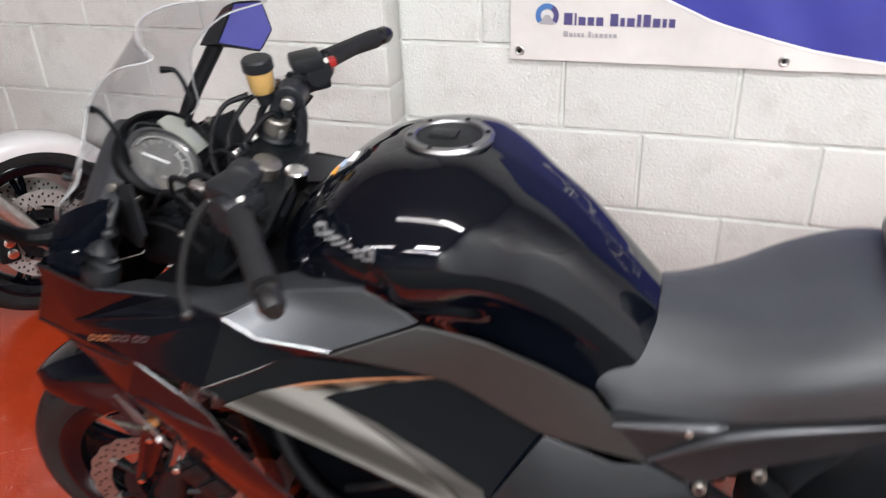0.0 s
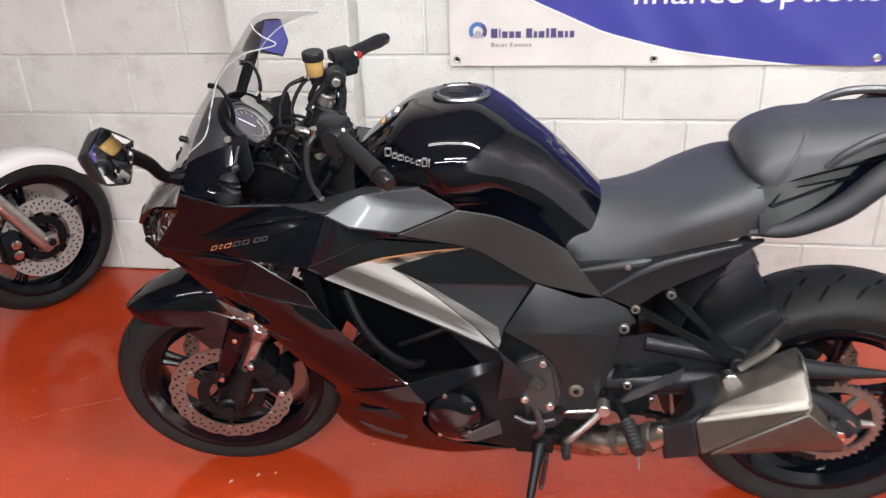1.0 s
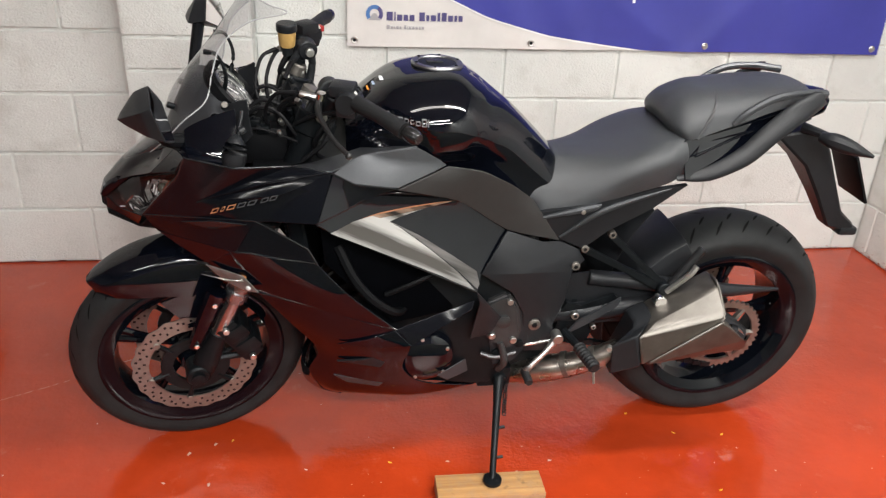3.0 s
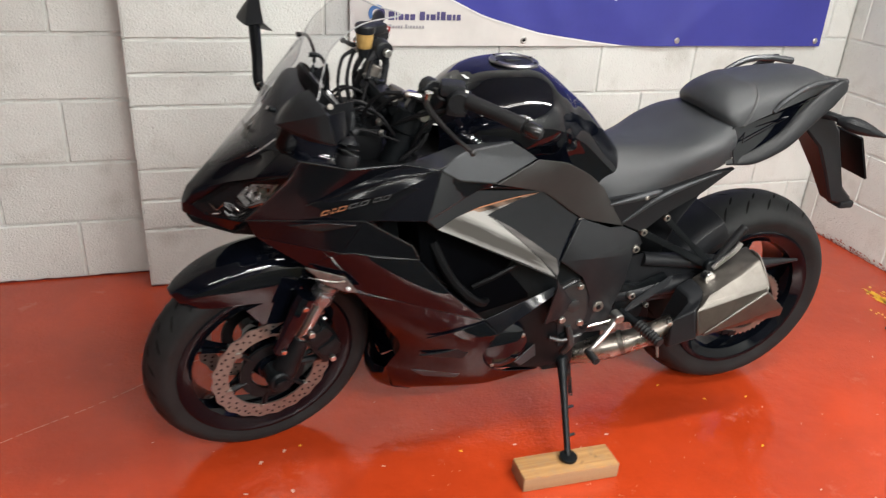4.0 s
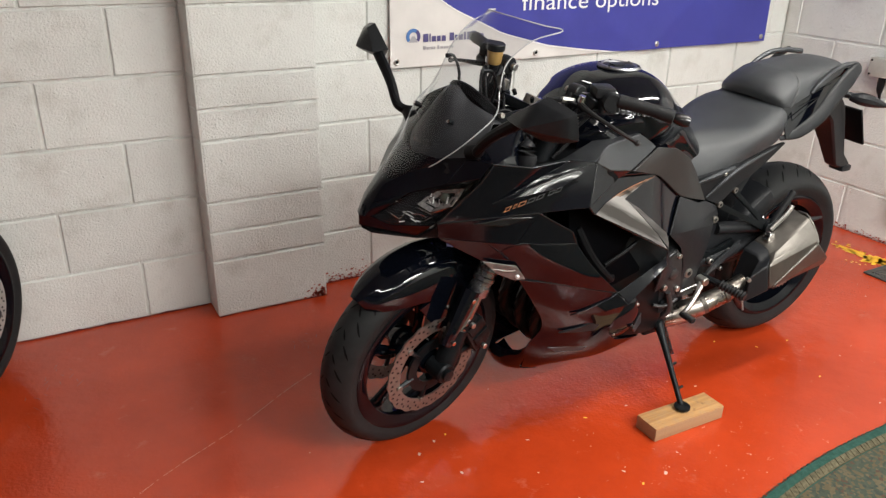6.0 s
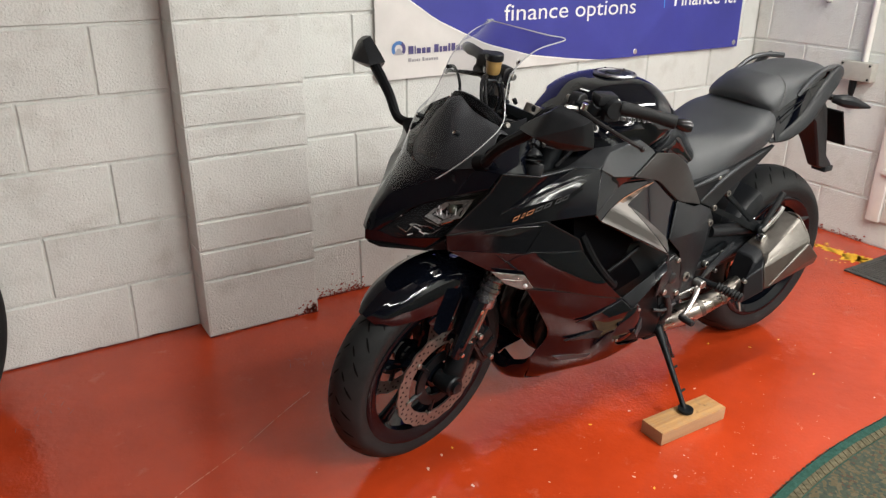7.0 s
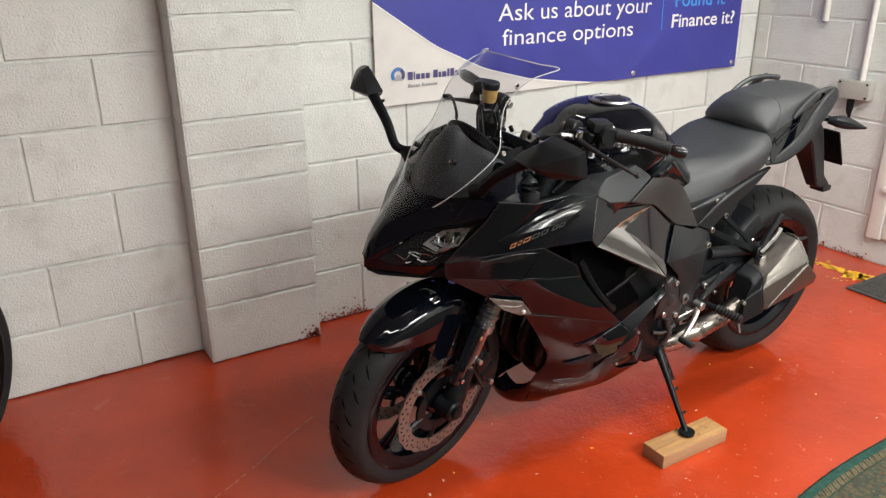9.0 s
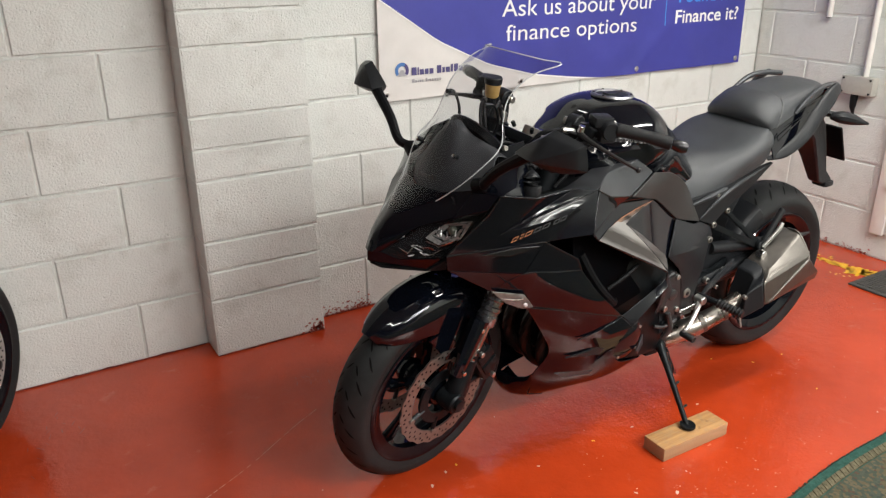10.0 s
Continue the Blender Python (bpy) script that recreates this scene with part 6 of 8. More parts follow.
    mid = sum((Vector(p) for p in fi.values()), Vector()) / 5
    core = {k: tuple(mid + (Vector(p) - mid) * 0.62 + Vector((0.004, 0.010 * s, 0))) for k, p in fi.items()}
    core["m"] = tuple(mid + Vector((0.006, 0.0055 * s, 0)))
    bm = cage(core, ["a b m", "b c m", "c d m", "d e m", "e a m"])
    part("indicator_facet", bm, bpy.data.materials["indicator_bowl"], ind, "silvered bowl facets", 0)

# windscreen
SC_C = [(-1.540, 0.826), (-1.496, 0.868), (-1.447, 0.92), (-1.415, 0.985), (-1.373, 1.040), (-1.325, 1.095), (-1.280, 1.155), (-1.240, 1.207)]
SC_E = [(-1.480, -0.066, 0.852), (-1.424, -0.116, 0.904), (-1.371, -0.152, 0.963), (-1.322, -0.152, 1.006), (-1.306, -0.134, 1.06), (-1.284, -0.124, 1.115), (-1.225, -0.132, 1.163), (-1.150, -0.146, 1.185)]
rows = []
for (cu, cw), e in zip(SC_C, SC_E):
    E3, C3 = Vector(e), Vector((cu, 0, cw))
    rows.append([C3 + Vector(((E3.x - C3.x) * f ** 2.1, E3.y * f, (E3.z - C3.z) * f ** 2.1)) for f in (0.0, 0.28, 0.55, 0.8, 1.0)])
bm = bmesh.new()
sheet(bm, rows, 5, 4, mirror=True)
screen = part("windscreen", bm, SCREEN, bike, "clear curved windscreen", 70)
screen.visible_shadow = False
# pale grey tube added so the clear edge shows as a bright line
bm = bmesh.new()
edge = [Vector(e) for e in SC_E]
tube(bm, [Vector((-1.540, 0, 0.826))] + edge + [r for r in rows[-1][3::-1]] + [Vector((r.x, -r.y, r.z)) for r in rows[-1][1:]] + [Vector((e.x, -e.y, e.z)) for e in edge[-2::-1]] + [Vector((-1.540, 0, 0.826))], 0.0016, 6, 5)
part("screen_rim", bm, mat("polished_screen_edge", (0.42, 0.43, 0.44), 0.15, spec=0.7, coat=0.6), screen, "polished screen edge")
# dark dash hood under the screen: from the cowl up to the clocks
lrows = [
    [(-1.462, 0, 0.880), (-1.452, -0.045, 0.884), (-1.432, -0.085, 0.888), (-1.405, -0.125, 0.898), (-1.385, -0.146, 0.905)],
    [(-1.425, 0, 0.952), (-1.418, -0.045, 0.950), (-1.400, -0.085, 0.942), (-1.372, -0.125, 0.935), (-1.350, -0.148, 0.935)],
    [(-1.378, 0, 1.035), (-1.372, -0.025, 1.026), (-1.352, -0.055, 1.009), (-1.336, -0.095, 0.992), (-1.325, -0.136, 0.975)],
    [(-1.335, 0, 1.037), (-1.330, -0.025, 1.028), (-1.318, -0.055, 1.010), (-1.305, -0.095, 0.988), (-1.293, -0.136, 0.968)],
]
bm = bmesh.new()
lrows = [[(x + 0.010, y * 0.965, z - 0.004) for x, y, z in r] for r in lrows]
sheet(bm, lrows, 4, 4, mirror=True)
# base colour lifted to stand in for glare on the screen
shell(part("dash_hood", bm, mat("glare_grey_hood", (0.028, 0.0295, 0.033), 0.5, spec=0.4, var=0.15, scale=30), bike, "matt black dash hood behind the screen", 60), 0.003, 0)
for u, v, w in ((-1.408, -0.084, 0.974), (-1.408, 0.084, 0.974)):
    bm = bmesh.new()
    disc_knob(bm, (u + 0.010, v * 0.97, w - 0.003), (u - 0.004, v * 1.02, w + 0.003), 0.0068, 12)
    part("screen_bolt", bm, DARK, screen, "dark screen bolt")
    bm = bmesh.new()
    disc_knob(bm, (u - 0.002, v * 1.01, w + 0.002), (u - 0.006, v * 1.03, w + 0.0045), 0.0045, 10)
    part("bolt_head", bm, CHROME, screen)
# maker's mark on the screen, as small blocks
for k, hgt in enumerate((0.013, 0.009, 0.009, 0.009, 0.009, 0.013, 0.011)):
    y = -0.004 - k * 0.0092
    x = -1.4565 + 0.08 * abs(y) + 0.35 * max(0, abs(y) - 0.03)
    bm = bmesh.new()
    box(bm, x - 0.003, x - 0.002, y - 0.0032, y + 0.0032, 0.912, 0.912 + hgt, 0)
    part("screen_mark_block", bm, GREY, screen)

# clocks
CL = Matrix.Translation((-1.288, 0.0, 0.982)) @ Matrix.Rotation(radians(48), 4, "Y")
bm = bmesh.new()
rows = []
lathe(bm, [(0, -0.03), (0.06, -0.028), (0.084, -0.008), (0.087, 0.010), (0.080, 0.016), (0.075, 0.002), (0, 0.002)], axis="Z", seg=44, m=CL @ Matrix.Diagonal((0.86, 1.12, 1, 1)), closed=False)
clocks = part("instrument_pod", bm, DULL, bike, "black instrument pod with round dial and display")
bm = bmesh.new()
lathe(bm, [(0, 0.005), (0.056, 0.005), (0.060, 0.010), (0.056, 0.013), (0.052, 0.008), (0, 0.008)], axis="Z", seg=40, m=CL @ Matrix.Translation((0.008, -0.022, 0)), closed=False)
part("dial", bm, mat("dial_face", (0.10, 0.10, 0.098), 0.25, coat=1.0, var=0.3, scale=30), clocks, "round dial behind glass")
bm = bmesh.new()
lathe(bm, [(0.054, 0.008), (0.061, 0.008), (0.062, 0.014), (0.056, 0.016)], axis="Z", seg=40, m=CL @ Matrix.Translation((0.008, -0.022, 0)))
part("dial_ring", bm, mat("dark_trim_ring", (0.12, 0.12, 0.125), 0.3, metal=0.8), clocks)
bm = bmesh.new()
box(bm, -0.050, 0.028, 0.034, 0.080, 0.004, 0.010, 0.004, CL)
part("display", bm, LCD, clocks, "pale grey display")
DIALGREY = mat("dial_mark_grey", (0.22, 0.22, 0.215), 0.4, coat=0.5)
DC = CL @ Matrix.Translation((0.008, -0.022, 0.0085))
bm = bmesh.new()
for r, a0, a1 in ((0.046, 20, 200), (0.030, -60, 90)):
    tube(bm, [DC @ Vector((r * math.cos(radians(a0 + (a1 - a0) * i / 14)), r * math.sin(radians(a0 + (a1 - a0) * i / 14)), 0.002)) for i in range(15)], 0.0018, 6, 1)
part("dial_arc", bm, DIALGREY, clocks, "pale curved dial scale")
for k in range(11):
    bm = bmesh.new()
    box(bm, 0.033, 0.041, -0.0011, 0.0011, 0, 0.0015, 0, DC @ Matrix.Rotation(radians(-30 + 24 * k), 4, "Z"))
    part("dial_mark", bm, DIALGREY, clocks)
bm = bmesh.new()
box(bm, -0.008, 0.036, -0.0012, 0.0012, 0.002, 0.004, 0, DC @ Matrix.Rotation(radians(215), 4, "Z"))
part("dial_needle", bm, WHITE, clocks, "pale dial needle")
# wiring between the clocks and the fork clamp
for y0, y1, r, dz in ((-0.09, -0.12, 0.004, 0.03), (-0.05, -0.09, 0.0032, 0.012), (-0.02, -0.03, 0.005, 0.02), (0.04, 0.03, 0.0035, 0.03), (0.08, 0.10, 0.004, 0.02), (-0.11, -0.15, 0.003, -0.01)):
    bm = bmesh.new()
    tube(bm, [(-1.27, y0, 0.925), (-1.225, y0 * 1.1, 0.945 + dz), (-1.18, (y0 + y1) / 2, 0.935 + dz), (-1.14, y1, 0.915)], r, 7)
    part("wiring_loom", bm, CABLE, bike)
for u, v, w in ((-1.235, -0.075, 0.934), (-1.205, -0.05, 0.934), (-1.215, -0.095, 0.925), (-1.185, 0.06, 0.934)):
    bm = bmesh.new()
    box(bm, u - 0.014, u + 0.014, v - 0.011, v + 0.011, w - 0.01, w + 0.008, 0.004)
    disc_knob(bm, (u, v, w + 0.006), (u, v, w + 0.013), 0.005, 8)
    part("cable_joint", bm, DARK, bike)
# dash panels and screen stays
for s in (-1, 1):
    bm = bmesh.new()
    plate(bm, [(-1.385, 0.148 * s, 0.905), (-1.30, 0.158 * s, 0.885), (-1.27, 0.150 * s, 0.93), (-1.285, 0.152 * s, 0.975), (-1.305, 0.152 * s, 0.975), (-1.345, 0.152 * s, 0.938)], 0.004)
    part("dash_panel", bm, DULL, bike, smooth=20)
    bm = bmesh.new()
    plate(bm, [(-1.298, 0.113 * s, 0.985), (-1.243, 0.141 * s, 1.006), (-1.235, 0.15 * s, 0.93), (-1.26, 0.14 * s, 0.90), (-1.30, 0.12 * s, 0.91)], 0.004)
    wing = part("dash_wing", bm, MATT, bike, smooth=20)
    bm = bmesh.new()
    disc_knob(bm, (-1.288, 0.119 * s, 0.988), (-1.288, 0.130 * s, 0.991), 0.007, 12)
    part("wing_bolt", bm, DISC, wing, "dull steel screw")
    bm = bmesh.new()
    tube(bm, [(-1.30, 0.07 * s, 0.98), (-1.285, 0.085 * s, 1.04), (-1.30, 0.09 * s, 1.085), (-1.325, 0.085 * s, 1.09)], [0.006, 0.0042, 0.0038, 0.006], 8)
    part("screen_stay", bm, DARK, bike)
bm = bmesh.new()
box(bm, -1.30, -1.16, -0.10, 0.10, 0.84, 0.93, 0.02)
part("dash_body", bm, DULL, bike)
bm = bmesh.new()
tube(bm, [(-1.270, -0.212, 0.880), (-1.268, -0.212, 0.905), (-1.263, -0.205, 0.934), (-1.258, -0.196, 0.948)], [0.018, 0.026, 0.021, 0.006], 12, 3)
tube(bm, [(-1.258, -0.196, 0.945), (-1.252, -0.178, 0.975), (-1.250, -0.165, 0.990)], 0.0042, 8)
disc_knob(bm, (-1.256, -0.196, 0.955), (-1.244, -0.190, 0.960), 0.008, 10)
part("cowl_bracket", bm, MATT, bike)
bm = bmesh.new()
sheet(bm, [[(-1.24, 0, 0.845), (-1.24, -0.10, 0.850), (-1.24, -0.17, 0.858)], [(-1.12, 0, 0.850), (-1.12, -0.10, 0.855), (-1.11, -0.17, 0.866)], [(-1.0, 0, 0.860), (-1.0, -0.09, 0.868), (-1.0, -0.14, 0.890)]], 3, 3, True)
shell(part("cockpit_floor", bm, DULL, bike, "dull black inner cockpit cover"), 0.004, 0)
# triple clamp, bars, controls
bm = bmesh.new()
H3 = Vector((-1.118, 0, 0.955))
box(bm, -0.045, 0.04, -0.13, 0.13, -0.014, 0.014, 0.010, Matrix.Translation(H3) @ Matrix.Rotation(radians(24.5), 4, "Y"))
for s in (-1, 1):
    disc_knob(bm, H3 + Vector((-0.025, 0.108 * s, -0.02)), H3 + Vector((-0.006, 0.108 * s, 0.028)), 0.033, 18)
clamp = steer(part("triple_clamp", bm, DARK, bike, "black top fork clamp"))
bm = bmesh.new()
disc_knob(bm, H3 + Vector((0.0, 0, 0.01)), H3 + Vector((0.012, 0, 0.035)), 0.022, 12)
steer(part("stem_nut", bm, DISC, clamp))
bm = bmesh.new()
box(bm, -0.04, 0.05, -0.05, 0.05, -0.06, -0.012, 0.012, Matrix.Translation(H3) @ Matrix.Rotation(radians(24.5), 4, "Y"))
steer(part("ignition_block", bm, DARK, clamp))
bm = bmesh.new()
disc_knob(bm, H3 + Vector((0.045, 0, -0.01)), H3 + Vector((0.052, 0, 0.02)), 0.018, 14)
steer(part("ignition_switch", bm, CHROME, clamp))
for s in (-1, 1):
    def Q(u, v, w):
        return Vector((u, v * s, w))
    bm = bmesh.new()
    tube(bm, [Q(-1.125, 0.112, 0.955), Q(-1.115, 0.125, 1.0), Q(-1.10, 0.16, 1.035), Q(-1.075, 0.215, 1.043)], [0.020, 0.017, 0.0135, 0.0125], 10)
    bar = steer(part("handlebar", bm, DARK, bike, "black handlebar on a riser"))
    bm = bmesh.new()
    gp = [Q(-1.062, 0.232, 1.048), Q(-1.028, 0.295, 1.044), Q(-0.998, 0.350, 1.037)]
    line = smooth_path(gp, 16)
    tube(bm, line, [0.0148 + (0.0006 if i % 2 else 0.0) + 0.002 * abs(i / 16 - 1) for i in range(len(line))], 16, 1)
    steer(part("grip", bm, RUBBER, bar, "black ribbed rubber grip"))
    bm = bmesh.new()
    d = (gp[2] - gp[1]).normalized()
    tube(bm, [gp[2] + d * 0.002, gp[2] + d * 0.012, gp[2] + d * 0.03, gp[2] + d * 0.04], [0.012, 0.0155, 0.0155, 0.011], 16, 1)
    steer(part("bar_end_weight", bm, mat("satin_black_metal", (0.05, 0.05, 0.052), 0.25, metal=0.8) if s < 0 else bpy.data.materials["satin_black_metal"], bar, "satin bar end weight"))
    bm = bmesh.new()
    T = Matrix.Translation(Q(-1.073, 0.208, 1.044)) @ Matrix.Rotation(radians(28 * s), 4, "Z")
    disc_knob(bm, T @ Vector((0, -0.026, 0)), T @ Vector((0, 0.028, 0)), 0.025, 18, 0.3)
    box(bm, -0.024, 0.020, -0.022, 0.022, -0.032, 0.004, 0.009, T)
    box(bm, -0.006, 0.027, -0.018, 0.016, -0.012, 0.018, 0.006, T)
    sw = steer(part("switchgear", bm, MATT, bar, "black switch housing"))
    bm = bmesh.new()
    box(bm, 0.020, 0.033, -0.022, -0.004, 0.004, 0.018, 0.003, T)
    box(bm, 0.020, 0.033, 0.004, 0.022, -0.014, 0.0, 0.003, T)
    steer(part("switch_button", bm, REDPL if s > 0 else DARK, sw))
    bm = bmesh.new()
    disc_knob(bm, Q(-1.105, 0.165, 1.005), Q(-1.095, 0.182, 1.048), 0.019, 12)
    box(bm, -1.125, -1.075, 0.15 * s - 0.014, 0.15 * s + 0.014, 1.015, 1.045, 0.006)
    pch = steer(part("lever_perch", bm, DARK, bar, "black cast lever clamp"))
    bm = bmesh.new()
    disc_knob(bm, Q(-1.122, 0.165, 1.03), Q(-1.120, 0.167, 1.048), 0.010, 12)
    steer(part("pivot_bolt", bm, CHROME, pch))
    bm = bmesh.new()
    tube(bm, [Q(-1.125, 0.165, 1.028), Q(-1.135, 0.205, 1.022), Q(-1.132, 0.255, 1.012), Q(-1.122, 0.30, 1.0), Q(-1.106, 0.332, 0.988)], [0.008, 0.007, 0.0052, 0.0048, 0.0052], 8)
    e = Q(-1.104, 0.336, 0.986)
    bmesh.ops.create_uvsphere(bm, u_segments=10, v_segments=6, radius=0.0075, matrix=Matrix.Translation(e))
    steer(part("lever", bm, DARK if s > 0 else mat("dark_lever", (0.035, 0.035, 0.036), 0.3, metal=0.6), bar, "bent hand lever"))
    bm = bmesh.new()
    tube(bm, [Q(-1.115, 0.17, 1.02), Q(-1.165, 0.13, 1.03), Q(-1.20, 0.08, 0.97), Q(-1.18, 0.05, 0.87)], 0.0045, 8)
    tube(bm, [Q(-1.09, 0.20, 1.02), Q(-1.15, 0.15, 0.985), Q(-1.17, 0.09, 0.93), Q(-1.14, 0.05, 0.85)], 0.0048, 8)
    tube(bm, [Q(-1.08, 0.18, 1.01), Q(-1.13, 0.16, 0.95), Q(-1.12, 0.12, 0.88), Q(-1.05, 0.1, 0.84)], 0.005, 8)
    steer(part("control_cable", bm, CABLE, bike, "black control cables"))
# risers, fork caps, banjo bolts and adjusters round the fork clamp
for s in (-1, 1):
    def Q(u, v, w):
        return Vector((u, v * s, w))
    bm = bmesh.new()
    box(bm, -1.160, -1.085, 0.116 * s - 0.014, 0.116 * s + 0.014, 0.945, 0.968, 0.006)
    tube(bm, [Q(-1.148, 0.116, 0.955), Q(-1.132, 0.120, 1.000), Q(-1.102, 0.126, 1.040)], [0.013, 0.010, 0.014], 10, 3)
    tube(bm, [Q(-1.094, 0.116, 0.952), Q(-1.082, 0.121, 1.000), Q(-1.090, 0.126, 1.040)], [0.012, 0.009, 0.014], 10, 3)
    disc_knob(bm, Q(-1.094, 0.108, 1.036), Q(-1.094, 0.140, 1.038), 0.023, 18)
    riser = steer(part("bar_riser", bm, MATT, bike, "black cast handlebar riser"))
    for u, w, r in ((-1.092, 1.036, 0.010), (-1.118, 0.985, 0.012)):
        for d0, d1 in ((0.090, 0.104), (0.140, 0.156)):
            bm = bmesh.new()
            disc_knob(bm, Q(u, d0, w), Q(u, d1, w), r, 14)
            steer(part("riser_bolt", bm, ALU, riser, "bright riser bolt"))
    bm = bmesh.new()
    disc_knob(bm, H3 + Vector((-0.010, 0.108 * s, 0.022)), H3 + Vector((0.002, 0.108 * s, 0.052)), 0.020, 18)
    capn = steer(part("fork_cap", bm, ALU if s < 0 else DISC, bike, "bare metal fork cap"))
    bm = bmesh.new()
    disc_knob(bm, H3 + Vector((0.000, 0.108 * s, 0.050)), H3 + Vector((0.003, 0.108 * s, 0.060)), 0.010, 6)
    steer(part("preload_nut", bm, DARK, capn))
    bm = bmesh.new()
    disc_knob(bm, Q(-1.128, 0.150, 1.030), Q(-1.160, 0.135, 1.035), 0.0075, 12)
    adj = steer(part("cable_adjuster", bm, ALU, bike, "knurled bright cable adjuster"))
    bm = bmesh.new()
    tube(bm, [Q(-1.166, 0.132, 1.036), Q(-1.205, 0.105, 1.025), Q(-1.225, 0.07, 0.965), Q(-1.20, 0.04, 0.89)], [0.0055, 0.0042, 0.0042, 0.0042], 8)
    steer(part("adjuster_boot", bm, CABLE, adj))
    bm = bmesh.new()
    box(bm, -0.030, 0.022, -0.020, 0.026, 0.004, 0.030, 0.007, Matrix.Translation(Q(-1.078, 0.196, 1.046)) @ Matrix.Rotation(radians(28 * s), 4, "Z"))
    hs = steer(part("switch_top", bm, MATT, bike, "black upper switch housing"))
    for k in range(3):
        bm = bmesh.new()
        p = Matrix.Translation(Q(-1.078, 0.196, 1.046)) @ Matrix.Rotation(radians(28 * s), 4, "Z") @ Vector((0.022, -0.012 + 0.014 * k, 0.014))
        disc_knob(bm, p, p + Vector((0.006, 0, 0.003)), 0.005, 10)
        steer(part("small_switch", bm, DARK if k else PVC, hs))
    for k, (u, v, w) in enumerate(((-1.15, 0.075, 0.985), (-1.165, 0.055, 0.955), (-1.19, 0.085, 0.945), (-1.145, 0.03, 0.99), (-1.20, 0.12, 0.935))):
        bm = bmesh.new()
        disc_knob(bm, Q(u, v, w), Q(u - 0.006, v + 0.004, w + 0.014), 0.0075 - 0.0006 * k, 8)
        steer(part("banjo_bolt", bm, ALU if k % 2 == 0 else DARK, bike, "small bright union bolt" if k % 2 == 0 else ""))
    bm = bmesh.new()
    tube(bm, [Q(-1.16, 0.06, 0.99), Q(-1.13, 0.10, 1.015), Q(-1.10, 0.13, 0.99), Q(-1.11, 0.15, 0.93), Q(-1.16, 0.14, 0.88)], 0.0052, 8)
    tube(bm, [Q(-1.19, 0.02, 0.93), Q(-1.165, 0.05, 0.975), Q(-1.14, 0.085, 0.97), Q(-1.13, 0.11, 0.91)], 0.0038, 8)
    steer(part("brake_line", bm, CABLE, bike))
# brake fluid pot on the right bar
bm = bmesh.new()
P0 = STEER.inverted() @ Vector((-1.163, 0.112, 1.045))
lathe(bm, [(0, 0.008), (0.016, 0.008), (0.019, 0.012), (0.0215, 0.045), (0, 0.045)], axis="Z", seg=24, m=Matrix.Translation(P0), closed=False)
pot = steer(part("fluid_reservoir", bm, FLUID, bike, "amber brake fluid pot with black lid"))
bm = bmesh.new()
lathe(bm, [(0, 0.045), (0.0235, 0.045), (0.0245, 0.048), (0.0245, 0.061), (0.022, 0.064), (0, 0.064)], axis="Z", seg=24, m=Matrix.Translation(P0), closed=False)
steer(part("reservoir_lid", bm, MATT, pot))
bm = bmesh.new()
lathe(bm, [(0, -0.012), (0.012, -0.012), (0.014, 0.002), (0.016, 0.0085), (0, 0.0085)], axis="Z", seg=20, m=Matrix.Translation(P0), closed=False)
steer(part("reservoir_neck", bm, MATT, pot))
bm = bmesh.new()
tube(bm, [P0 + Vector((0, 0, -0.01)), P0 + Vector((-0.02, 0, -0.05)), P0 + Vector((0.0, 0.03, -0.10)), P0 + Vector((0.05, 0.05, -0.03))], 0.006, 8)
tube(bm, [P0 + Vector((0.01, 0.0, 0.0)), P0 + Vector((0.04, 0.03, -0.01)), P0 + Vector((0.06, 0.06, -0.015))], 0.008, 8)
steer(part("reservoir_hose", bm, CABLE, pot))
bm = bmesh.new()
tube(bm, [P0 + Vector((0.03, 0.03, -0.02)), P0 + Vector((0.05, 0.10, -0.01))], 0.016, 12, 1)
steer(part("master_cylinder", bm, DARK, bike, "black brake master cylinder"))

